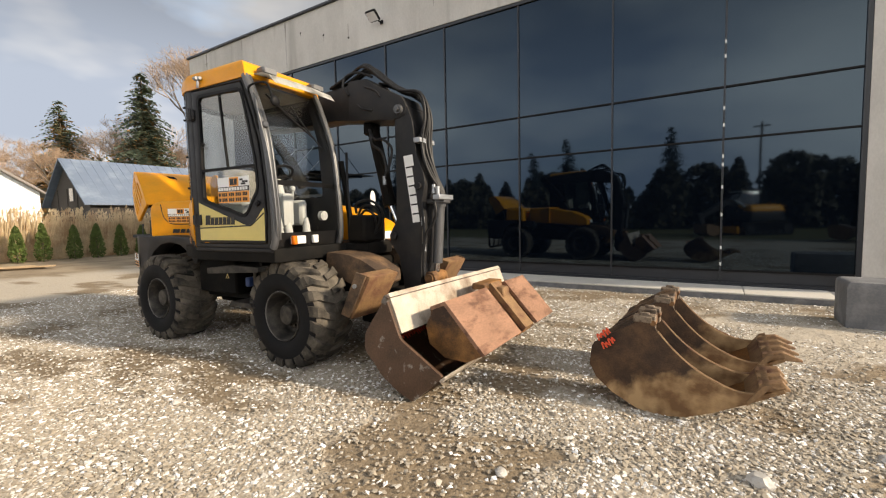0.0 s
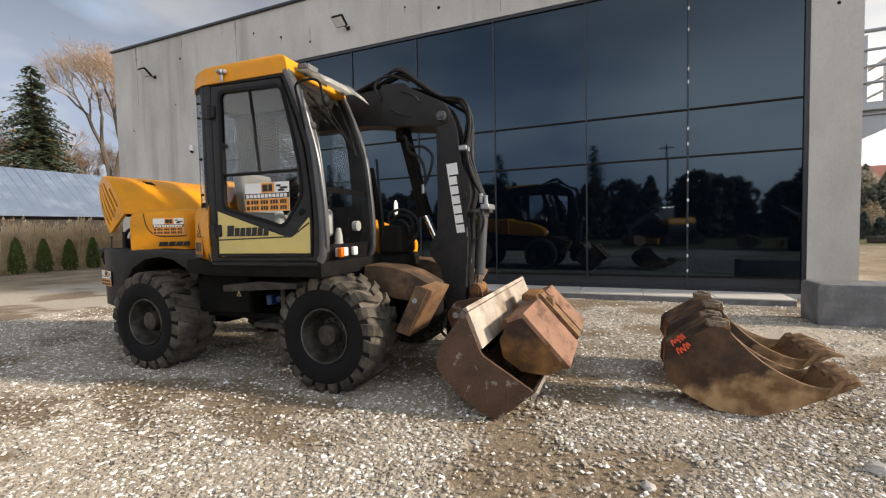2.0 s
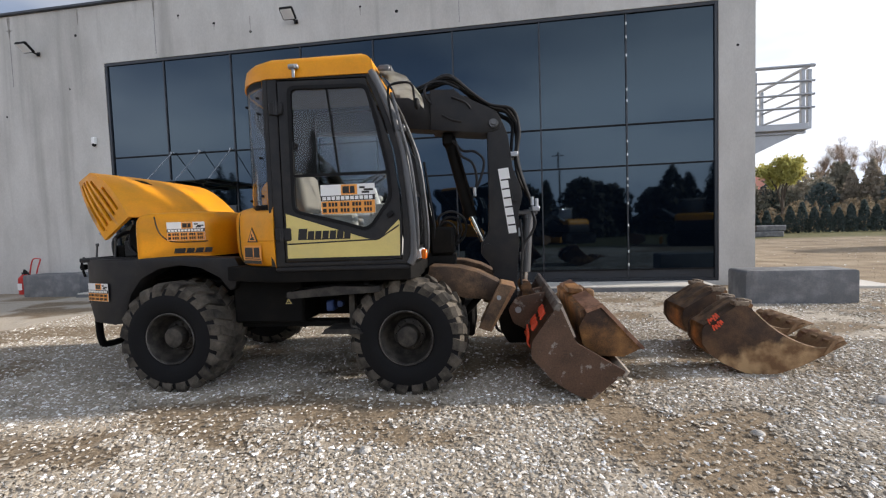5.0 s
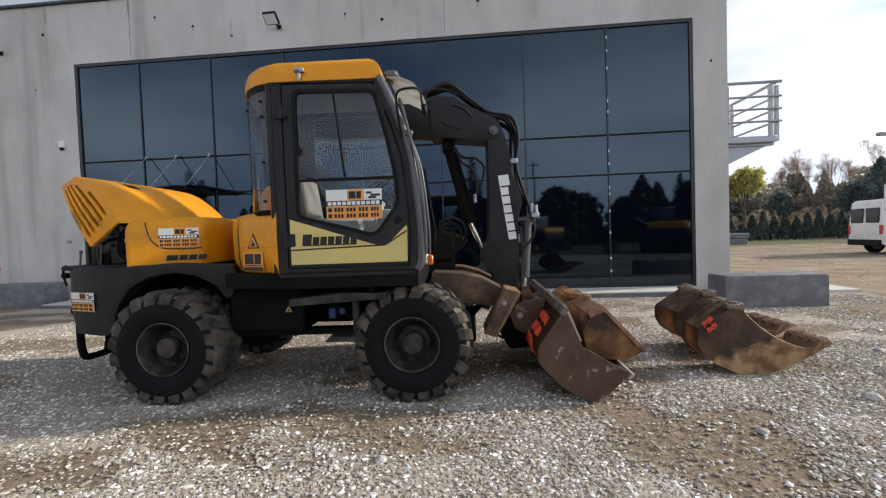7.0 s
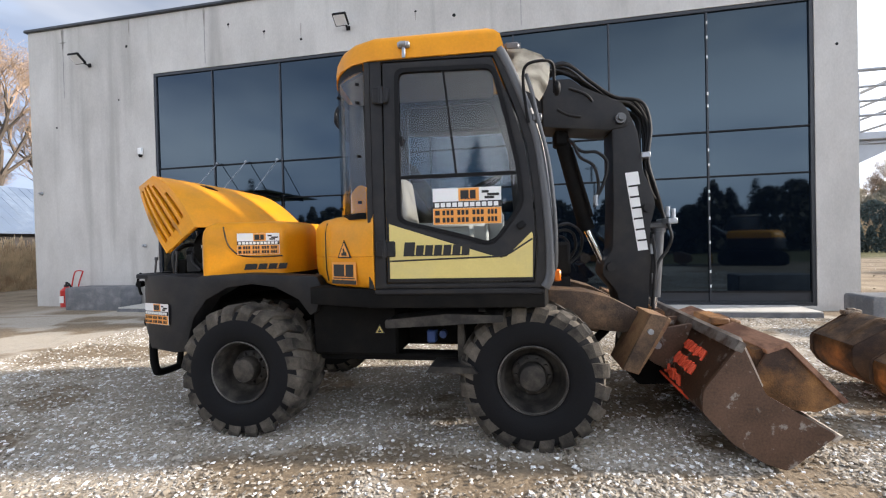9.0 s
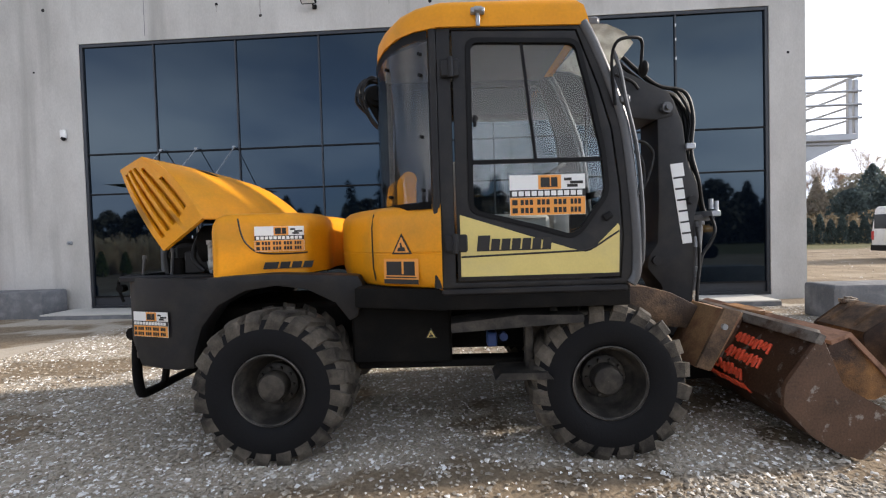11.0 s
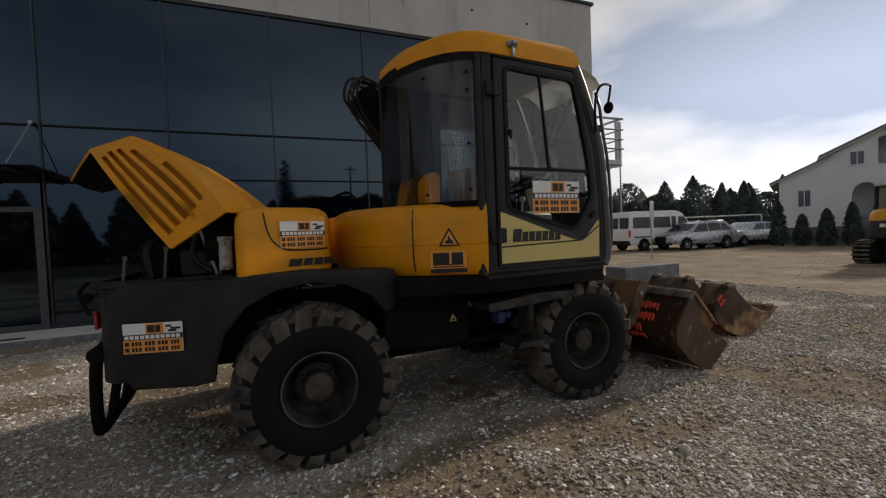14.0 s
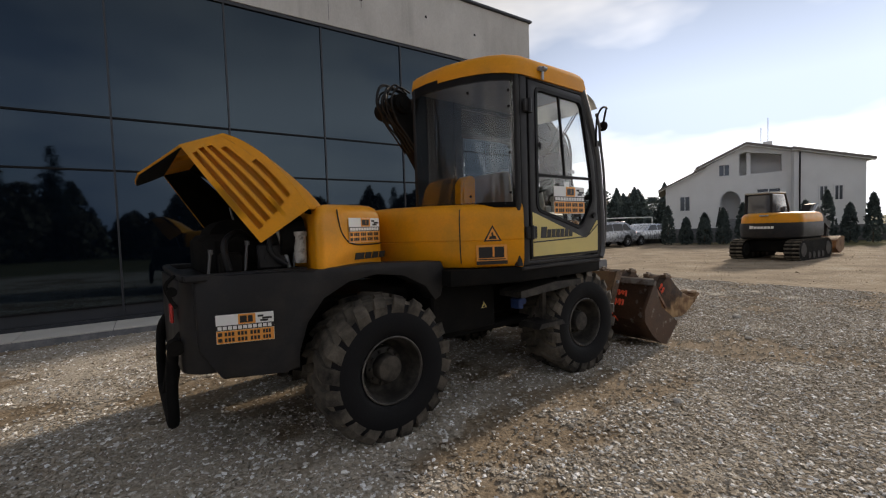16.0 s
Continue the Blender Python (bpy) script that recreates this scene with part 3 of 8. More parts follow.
def build_ground():
    bm = B()
    xs = [-3000, -400, -120, -60] + [-40 + 1.0 * i for i in range(26)] + [-14 + 0.16 * i for i in range(126)] + [7 + 1.0 * i for i in range(34)] + [60, 120, 400, 3000]
    ys = [-3000, -400, -120, -60] + [-30 + 1.0 * i for i in range(23)] + [-7.2 + 0.16 * i for i in range(107)] + [10 + 1.0 * i for i in range(41)] + [80, 160, 400, 3000]
    layer = bm.verts.layers.float.new("bare")
    grid = []
    for x in xs:
        row = []
        for y in ys:
            inside = -41 < x < 41 and -31 < y < 51
            v = bm.verts.new((x, y, ground_height(x, y) if inside else 0.0))
            v[layer] = bare_share(x, y) if inside else 0.4
            if -14 < x < 7 and -7 < y < 9:
                v.co.z += 0.010 * noise.noise(Vector((x * 2.3, y * 2.3, 5))) - 0.008 * v[layer] + 0.004
            row.append(v)
        grid.append(row)
    for i in range(len(xs) - 1):
        for j in range(len(ys) - 1):
            bm.faces.new((grid[i][j], grid[i + 1][j], grid[i + 1][j + 1], grid[i][j + 1]))
    solid("ground", bm, ground_material(), "pale crushed stone yard with bare earth patches", "ground", kind="structure", smooth=True)


build_ground()

# ---- the hall ----
FY = 9.39                                      # outer face of the front wall
X0, X1, ROOF_Z = -17.3, 2.75, 7.72
GX0, GX1, GZ0, GZ1 = -13.2, 2.02, 0.10, 6.19   # the glazed opening
MULLIONS = (-11.45, -9.53, -7.62, -5.74, -3.79, -1.78, 0.12)
TRANSOMS = (2.75, 3.67)
DEPTH = 14.0

bm = B()
slab_with_holes(bm, [(X0, -0.3), (X1, -0.3), (X1, ROOF_Z), (X0, ROOF_Z)], [[(GX0, GZ0), (GX1, GZ0), (GX1, GZ1), (GX0, GZ1)]], FY, FY + 0.35)
wall_south = solid("wall_south", bm, CONCRETE, "pale grey cast concrete front wall with stains", "wall", kind="structure")
for nm, lo, hi in (("wall_east", (X1 - 0.35, FY + 0.352, -0.3), (X1, FY + DEPTH, ROOF_Z)), ("wall_west", (X0, FY + 0.352, -0.3), (X0 + 0.35, FY + DEPTH, ROOF_Z)),
                   ("wall_north", (X0, FY + DEPTH + 0.002, -0.3), (X1, FY + DEPTH + 0.35, ROOF_Z))):
    bm = B()
    box(bm, lo, hi)
    solid(nm, bm, CONCRETE, "pale grey cast concrete wall", "wall", kind="structure")
bm = B()
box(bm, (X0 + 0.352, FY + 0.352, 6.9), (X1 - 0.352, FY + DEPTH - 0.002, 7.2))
solid("ceiling", bm, ROOM, "plain ceiling of the hall, coloured dim", "ceiling", kind="structure")
bm = B()
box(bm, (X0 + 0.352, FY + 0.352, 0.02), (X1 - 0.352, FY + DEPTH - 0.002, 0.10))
solid("floor", bm, ROOM, "plain floor of the hall, coloured dim", "floor", kind="structure")
# roof edge: dark sheet capping
bm = B()
box(bm, (X0 - 0.07, FY - 0.07, ROOF_Z + 0.002), (X1 + 0.07, FY + DEPTH + 0.42, ROOF_Z + 0.075), bevel=0.01)
solid("trim_roof_edge", bm, FRAME, "dark folded sheet capping on the parapet", "trim", kind="structure")


def build_glazing():
    w = thing("window_1", (0, FY, 0), "wide dark tinted glass facade in slim dark frames", "window", kind="structure")
    t = 0.03
    xs = [GX0, *MULLIONS, GX1]
    zs = [GZ0 + 0.28, *TRANSOMS, GZ1]
    bm = B()
    for x in (GX0 + 0.035, GX1 - 0.035):
        box(bm, (x - 0.035, 0.02, GZ0), (x + 0.035, 0.14, GZ1))
    box(bm, (GX0 + 0.072, 0.02, GZ1 - 0.07), (GX1 - 0.072, 0.14, GZ1))
    box(bm, (GX0 + 0.072, 0.02, GZ0), (GX1 - 0.072, 0.14, GZ0 + 0.07))
    part("window_frame", bm, FRAME, w, smooth=False)
    for i, x in enumerate(MULLIONS):
        bm = B()
        box(bm, (x - t / 2, 0.03, GZ0 + 0.072), (x + t / 2, 0.13, GZ1 - 0.072))
        ob = part("mullion", bm, FRAME, w, smooth=False)
        if abs(x - 0.12) < 0.01:      # loose pale clips down one joint
            rnd = random.Random(3)
            for z in (5.9, 5.6, 5.2, 4.45, 4.2, 3.3, 3.0, 2.45, 2.3, 1.9, 1.4, 0.8, 0.5):
                bm = B()
                box(bm, (x - 0.012, 0.018, z - 0.03), (x + 0.014, 0.029, z + 0.03))
                part("joint_clip", bm, WHITE, ob, smooth=False)
    rnd = random.Random(5)
    for i in range(len(xs) - 1):
        for j in range(len(zs) - 1):
            if i == 1 and j == 0:
                continue                   # the door stands here
            bm = B()
            a, b = xs[i] + (0.07 if i == 0 else t / 2 + 0.001), xs[i + 1] - (0.07 if i == len(xs) - 2 else t / 2 + 0.001)
            c, d = zs[j] + 0.017, zs[j + 1] - (0.07 if j == 2 else 0.017)
            box(bm, (a, 0.06, c), (b, 0.075, d), m=Matrix.Translation(((a + b) / 2, 0.07, (c + d) / 2)) @ pose(0, 0, 0, rnd.uniform(-0.12, 0.12), 0, rnd.uniform(-0.15, 0.15)) @ Matrix.Translation((-(a + b) / 2, -0.07, -(c + d) / 2)))
            part("pane", bm, FACADE_GLASS, w, smooth=False)
        for z in (zs[0], *TRANSOMS):
            if i == 1 and z == zs[0]:
                continue
            bm = B()
            box(bm, (xs[i] + (0.072 if i == 0 else t / 2 + 0.001), 0.03, z - 0.016), (xs[i + 1] - (0.072 if i == len(xs) - 2 else t / 2 + 0.001), 0.12, z + 0.016))
            part("transom", bm, BLACKEDGE, w, smooth=False)
        if i != 1:
            bm = B()
            box(bm, (xs[i] + (0.072 if i == 0 else t / 2 + 0.001), 0.06, GZ0 + 0.072), (xs[i + 1] - (0.072 if i == len(xs) - 2 else t / 2 + 0.001), 0.1, zs[0] - 0.017))
            part("sill_panel", bm, FRAME, w, smooth=False)


build_glazing()

# pavement of slabs before the front wall
PZ = 0.12
pav = thing("pavement", (0, 0, 0), "pale concrete slab pavement along the glass front", "pavement", kind="structure")
bm = B()
box(bm, (-13.6, 8.52, -0.1), (1.62, FY - 0.002, PZ - 0.03))
part("bed", bm, BLOCK, pav, smooth=False)
slab_mesh = None
for i in range(13):
    for j in range(1):
        if slab_mesh is None:
            bm = B()
            box(bm, (-0.58, -0.42, -0.028), (0.58, 0.42, 0.0), bevel=0.006)
            slab_mesh = finish(bm, "paving_slab", SLAB)
        ob = new("paving_slab", slab_mesh)
        ob.parent = pav
        ob.location = (-13.0 + 1.17 * i, 8.95, PZ + random.uniform(-0.002, 0.002))
bm = B()
box(bm, (3.0, 8.6, -0.1), (4.9, 9.5, 0.06), bevel=0.01)
part("paving_slab", bm, SLAB, pav, smooth=False)

# ---- rough excavator, in two frames: the chassis and the slewed upper part ----
ROOT = Vector((-4.675, 2.763, 0.0))
CH = pose(0, 0, 0, 0, 0, 1.87)
UP = Matrix.Translation((-4.61 - ROOT.x, 2.515 - ROOT.y, 0)) @ pose(0, 0, 0, 0, 0, 3.72)
excavator = thing("wheeled_excavator", ROOT, "yellow and charcoal wheeled excavator parked on gravel, rear hood open", "excavator")
VC = 1.02                 # middle of the machine, across
R_T = 0.535               # tyre radius


def marks(bm, x, z, w, h, n, lo, hi, slant=0.12, tall=1.3, plane="uz", place=None):
    """A row of n plain slanted blocks on one thin foot line, the first one taller, in place of lettering."""
    k, foot = w / (n + 0.35), 0.10 * h
    ends, at = [], x
    for i in range(n):
        wide = 1.35 * k if i == 0 else k
        ends.append((at, at + wide - 0.17 * k, h * tall if i == 0 else h))
        at += wide
    pts = [(x, z), (ends[-1][1], z)]
    for i in range(n - 1, -1, -1):
        a, b, hh = ends[i]
        pts += [(b + slant * hh, z + hh), (a + slant * hh, z + hh)]
        if i:
            pts += [(a + slant * foot, z + foot), (ends[i - 1][1] + slant * foot, z + foot)]
    prism(bm, [place(*p) for p in pts] if place else pts, lo, hi, plane)


def sticker(parent, u, z, w, h, y, m, lines=True):
    """The hire firm's sticker: a white field, a brown badge, a white bar on black, and an orange field with two rows of bars."""
    bm = B()
    box(bm, (u, y - 0.003, z), (u + w, y, z + h))
    st = part("sticker", bm, WHITE, parent, "white, black and orange sticker with rows of bars", smooth=False, m=m)
    bm = B()
    box(bm, (u + 0.002, y - 0.005, z + 0.002), (u + w - 0.002, y - 0.0032, z + 0.44 * h))
    part("sticker_field", bm, STICKER_ORANGE, st, smooth=False, m=m)
    bm = B()
    box(bm, (u + 0.38 * w, y - 0.005, z + 0.64 * h), (u + 0.68 * w, y - 0.0032, z + 0.99 * h))
    part("badge", bm, STICKER_ORANGE, st, smooth=False, m=m)
    bm = B()
    marks(bm, u + 0.41 * w, z + 0.69 * h, 0.24 * w, 0.24 * h, 2, y - 0.007, y - 0.0052, 0.0, 1.0)
    box(bm, (u, y - 0.0055, z + 0.45 * h), (u + w, y - 0.0032, z + 0.63 * h))
    for k, (a, b) in enumerate(((0.76, 0.90), (0.80, 0.97), (0.72, 0.82))):
        box(bm, (u + a * w, y - 0.006, z + (0.68 + 0.08 * k) * h), (u + b * w, y - 0.0052, z + (0.75 + 0.08 * k) * h))
    for row in (0.06, 0.26):
        box(bm, (u + 0.03 * w, y - 0.007, z + row * h), (u + 0.10 * w, y - 0.0052, z + (row + 0.13) * h))
        for a, b in ((0.14, 0.32), (0.36, 0.54), (0.58, 0.76), (0.80, 0.95)):
            n = 3
            for q in range(n):
                x0 = u + (a + (b - a) * q / n) * w
                box(bm, (x0, y - 0.007, z + row * h), (x0 + (b - a) / n * 0.72 * w, y - 0.0052, z + (row + 0.13) * h))
    part("print", bm, INK, st, smooth=False, m=m)
    bm = B()
    for q in range(11):
        x0 = u + (0.03 + 0.086 * q) * w
        box(bm, (x0, y - 0.0075, z + 0.48 * h), (x0 + 0.066 * w, y - 0.0057, z + 0.60 * h))
    part("white_print", bm, WHITE, st, smooth=False, m=m)


def warning(parent, u, z, s, y, m):
    bm = B()
    prism(bm, [(u, z), (u + s, z), (u + s / 2, z + s * 0.87)], y - 0.003, y)
    tri = part("warning_triangle", bm, INK, parent, "yellow warning triangle with black edge", smooth=False, m=m)
    bm = B()
    prism(bm, [(u + 0.13 * s, z + 0.07 * s), (u + 0.87 * s, z + 0.07 * s), (u + s / 2, z + s * 0.72)], y - 0.005, y - 0.0032)
    part("triangle_field", bm, STICKER_ORANGE if s > 0.1 else CREAM, tri, smooth=False, m=m)
    bm = B()
    prism(bm, [(u + 0.3 * s, z + 0.12 * s), (u + 0.7 * s, z + 0.12 * s), (u + 0.66 * s, z + 0.28 * s), (u + 0.55 * s, z + 0.30 * s), (u + 0.5 * s, z + 0.48 * s), (u + 0.42 * s, z + 0.45 * s), (u + 0.45 * s, z + 0.28 * s), (u + 0.33 * s, z + 0.26 * s)], y - 0.007, y - 0.0052)
    part("triangle_print", bm, INK, tri, smooth=False, m=m)


# ---- wheels ----
def build_wheel(u, v, side, steer=0.0):
    """side -1: outer face towards -v. The tyre is turned round the axle, with two rows of slanted lugs."""
    m = CH @ pose(u, v, R_T - 0.012, 0, 0, steer)
    if side > 0:
        m = m @ pose(0, 0, 0, 0, 0, 180)
    w2 = 0.225
    half_prof = [(0.236, -w2 + 0.03), (0.258, -w2 + 0.004), (0.30, -w2 - 0.016), (0.37, -w2 - 0.024), (0.435, -w2 - 0.014), (0.482, -w2 + 0.010)]
    crown = [(0.482, -w2 + 0.010), (0.500, -w2 + 0.042), (0.507, -w2 + 0.085), (0.508, -0.08), (0.510, 0.0), (0.508, 0.08), (0.507, w2 - 0.085), (0.500, w2 - 0.042), (0.482, w2 - 0.010)]
    bm = B()
    lathe(bm, half_prof, m, 56)
    lathe(bm, [(r, -y) for r, y in half_prof], m, 56)
    wheel = part("wheel", B(), RUBBER, excavator, "lugged tractor tyre with dusty tread on a dark steel rim")
    tyre = part("tyre", bm, RUBBER, wheel)
    bm = B()
    lathe(bm, crown, m, 56)
    part("tyre_crown", bm, DUSTY, wheel, "dusty crown of the tyre")
    # lugs: one bmesh for the blocks of one tyre
    bm = B()
    for half in (-1, 1):
        for i in range(20):
            a = 2 * math.pi * (i + (0.5 if half > 0 else 0)) / 20
            q = m @ Matrix.Rotation(a, 4, "Y")
            y0, y1 = half * 0.010, half * (w2 + 0.008)
            sh = -0.085
            pts = []
            for (yy, off, wdt, r0, r1) in ((y0, 0.0, 0.030, 0.495, R_T), (half * 0.12, sh * 0.45, 0.031, 0.495, R_T), (half * (w2 - 0.045), sh * 0.9, 0.042, 0.475, R_T - 0.006), (half * (w2 - 0.004), sh, 0.048, 0.440, 0.512), (half * (w2 + 0.016), sh * 1.05, 0.044, 0.400, 0.470)):
                ring = []
                for (d, r) in ((-wdt - 0.008, r0), (wdt + 0.008, r0), (wdt, r1), (-wdt, r1)):
                    ring.append(bm.verts.new(q @ Vector((d + off, yy, r))))
                pts.append(ring)
            fs = [bm.faces.new(pts[0]), bm.faces.new(pts[-1][::-1])]
            for A, C in zip(pts, pts[1:]):
                for k in range(4):
                    fs.append(bm.faces.new((A[k], A[(k + 1) % 4], C[(k + 1) % 4], C[k])))
            bmesh.ops.recalc_face_normals(bm, faces=fs)
    part("tread", bm, LUG, wheel, "dusty worn tread lugs", smooth=False)
    bm = B()
    lathe(bm, [(0.248, -w2 + 0.012), (0.242, -w2 + 0.002), (0.232, -w2 + 0.006), (0.224, -w2 + 0.03), (0.212, -w2 + 0.075), (0.204, -0.08), (0.190, -0.055), (0.15, -0.03), (0.15, 0.05), (0.22, 0.06), (0.244, w2 - 0.02)], m, 48)
    rim = part("rim", bm, RIM, wheel, "dirty dark steel rim")
    bm = B()
    lathe(bm, [(0.250, -w2 + 0.006), (0.248, -w2 - 0.003), (0.243, -w2 - 0.005), (0.240, -w2 + 0.002), (0.244, -w2 + 0.010), (0.250, -w2 + 0.006)], m, 56)
    part("rim_edge", bm, mat("worn rim edge", (0.15, 0.14, 0.13), rough=0.5, metal=0.4, var=0.3, bump=0.1, second=(0.03, 0.028, 0.026), second_amount=0.45) if "worn rim edge" not in bpy.data.materials else bpy.data.materials["worn rim edge"], wheel, "worn pale rim edge")
    bm = B()
    lathe(bm, [(0.150, -0.031), (0.148, -0.075), (0.135, -0.085), (0.102, -0.088), (0.100, -0.165), (0.090, -0.178), (0.05, -0.182), (0.001, -0.183)], m, 32)
    for k in range(10):
        a = 2 * math.pi * k / 10
        c, s = 0.122 * math.cos(a), 0.122 * math.sin(a)
        cyl(bm, m @ Vector((c, -0.083, s)), m @ Vector((c, -0.112, s)), 0.013, n=6)
    part("hub", bm, RIM, wheel, "dusty planetary hub with wheel nuts")
    return wheel


for u_, v_, sd, st in ((-1.14, 0.15, -1, 0), (1.15, 0.15, -1, -1.5), (-1.14, 1.90, 1, 0), (1.15, 1.90, 1, -1.5)):
    build_wheel(u_, v_, sd, st)

# axles and the under frame
for u_ in (-1.14, 1.15):
    bm = B()
    cyl(bm, (u_, 0.3, 0.52), (u_, 1.75, 0.52), 0.11, n=20)
    box(bm, (u_ - 0.17, 0.82, 0.32), (u_ + 0.17, 1.22, 0.74), bevel=0.08, seg=2)
    part("axle", bm, BLACK, excavator, m=CH)
bm = B()
box(bm, (-2.2, 0.55, 0.62), (1.5, 1.5, 1.02), bevel=0.03)
box(bm, (-0.62, 0.16, 0.62), (0.10, 0.60, 1.08), bevel=0.02)
box(bm, (-0.5, 0.35, 1.0), (1.2, 1.7, 1.17), bevel=0.02)
cyl(bm, (0.15, VC, 1.0), (0.15, VC, 1.24), 0.62, n=40)
box(bm, (-0.6, 0.25, 0.56), (1.4, 0.4, 0.62), bevel=0.01)
part("under_frame", bm, BLACK, excavator, "dark greasy under frame", m=CH)
warning(excavator, -0.09, 0.80, 0.085, 0.158, CH)
warning(excavator, 0.16, 0.86, 0.085, 0.348, CH)

# fender arch over the rear wheel, and the rear body
bm = B()
body = [(-1.75, 0.63), (-2.20, 0.63), (-2.32, 0.82), (-2.33, 1.285), (-1.62, 1.285), (-1.2, 1.30), (-0.55, 1.27), (-0.50, 1.17), (-0.56, 0.98)]
arch = [(-0.62, 0.95), (-0.72, 1.08), (-0.92, 1.18), (-1.14, 1.21), (-1.36, 1.18), (-1.56, 1.08), (-1.68, 0.93), (-1.74, 0.75)]
prism(bm, body + arch, 0.105, 0.30)
bmesh.ops.bisect_plane(bm, geom=bm.verts[:] + bm.edges[:] + bm.faces[:], plane_co=(-1.85, 0, 0), plane_no=(1, 0, 0))
bmesh.ops.bisect_plane(bm, geom=bm.verts[:] + bm.edges[:] + bm.faces[:], plane_co=(-2.25, 0, 0), plane_no=(1, 0, 0))
for q in bm.verts:
    back = max(0.0, -1.87 - q.co.x)
    q.co.y += 0.30 * back + 0.55 * max(0.0, back - 0.38)
bevelled(bm, 0.018)
part("rear_fender", bm, CHARCOAL, excavator, "dark grey rear fender", m=CH)
bm = B()
prism(bm, body + arch, 1.75, 1.91)
bevelled(bm, 0.022)
part("rear_fender", bm, CHARCOAL, excavator, m=CH)
bm = B()
cw = rounded([(-1.78, 0.30), (-2.30, 0.30), (-2.40, 0.42), (-2.42, 1.62), (-2.30, 1.74), (-1.78, 1.74)], 0.1)
prism(bm, cw, 0.66, 1.255, "uv")
part("counterweight", bm, CHARCOAL, excavator, "dark grey counterweight", m=CH)
# rim of the engine bay
bm = B()
for a, b in (((-2.38, 0.24, 1.255), (-1.62, 0.30, 1.30)), ((-2.38, 1.74, 1.255), (-1.62, 1.80, 1.30)), ((-2.40, 0.302, 1.255), (-2.34, 1.738, 1.30))):
    box(bm, a, b, bevel=0.01)
part("bay_rim", bm, CHARCOAL, excavator, m=CH)
sticker(excavator, 0.0, 0.865, 0.335, 0.18, -0.004, CH @ pose(-2.23, 0.192, 0, 0, 0, -17.4))
# tail lamp and tow guard
bm = B()
box(bm, (-2.445, 0.50, 0.98), (-2.425, 0.60, 1.10), bevel=0.006)
part("tail_lamp", bm, RED, excavator, "red tail lamp", m=CH)
bm = B()
tube(bm, spline([(-2.36, 0.50, 0.92), (-2.44, 0.50, 0.80), (-2.46, 0.50, 0.55), (-2.46, 0.52, 0.36), (-2.46, 0.60, 0.30), (-2.46, 1.02, 0.30), (-2.46, 1.44, 0.30), (-2.46, 1.52, 0.36), (-2.46, 1.54, 0.55), (-2.44, 1.54, 0.80), (-2.36, 1.54, 0.92)], 5), 0.036, 10)
tube(bm, [(-2.40, 0.82, 0.66), (-2.46, 0.82, 0.31)], 0.03, 8)
tube(bm, [(-2.40, 1.22, 0.66), (-2.46, 1.22, 0.31)], 0.03, 8)
cyl(bm, (-2.43, 0.42, 0.83), (-2.43, 0.52, 0.83), 0.05, n=14)
part("tow_guard", bm, BLACK, excavator, "bent black steel guard bar", m=CH)
bm = B()
tube(bm, spline([(-2.42, 0.34, 1.30), (-2.47, 0.36, 1.24), (-2.45, 0.35, 1.16), (-2.42, 0.34, 1.10)], 4), 0.012, 6)
cyl(bm, (-2.44, 0.33, 1.20), (-2.44, 0.38, 1.20), 0.03, n=10)
part("hood_catch", bm, BLACK, excavator, "dark steel hood catch", m=CH)

# ---- engine cover and hood ----
bm = B()
plan = rounded([(-1.60, 0.092), (-0.97, 0.344), (-0.90, 0.62), (-0.96, 1.02), (-0.90, 1.49), (-0.93, 1.875), (-1.60, 1.875)], 0.07, 5)
rings = []
for z, k in ((1.285, 0.0), (1.60, 0.0), (1.665, 0.006), (1.71, 0.025), (1.735, 0.06), (1.745, 0.11)):
    rings.append([bm.verts.new((x + (k if x < -1.4 else -k), y + (k if y < VC else -k), z + (0.02 * (x + 1.25) if z > 1.6 else 0.0))) for x, y in plan])
for A, C in zip(rings, rings[1:]):
    for i in range(len(A)):
        bm.faces.new((A[i], A[(i + 1) % len(A)], C[(i + 1) % len(A)], C[i]))
bm.faces.new(rings[0][::-1])
bm.faces.new(rings[-1])
bmesh.ops.recalc_face_normals(bm, faces=bm.faces)
side_cover = part("engine_cover", bm, YELLOW, excavator, "yellow engine side cover", m=CH)
bm = B()     # dark shut line of the access door
edge = [(-1.42, 1.70), (-1.40, 1.58), (-1.36, 1.50), (-1.28, 1.445), (-1.10, 1.435), (-0.98, 1.44)]
tube(bm, spline([(a, 0.204 + (a + 1.32) * 0.400, b) for a, b in edge], 4), 0.006, 5)
part("shut_line", bm, INK, side_cover, m=CH)
SLANT = CH @ pose(-1.32, 0.202, 0, 0, 0, 22.1)
sticker(side_cover, 0.0, 1.455, 0.345, 0.185, -0.003, SLANT)
bm = B()
marks(bm, 0.05, 1.325, 0.36, 0.05, 4, -0.006, -0.002, 0.3, 1.0)
part("model_mark", bm, INK, side_cover, "plain dark blocks of a model mark", smooth=False, m=SLANT)


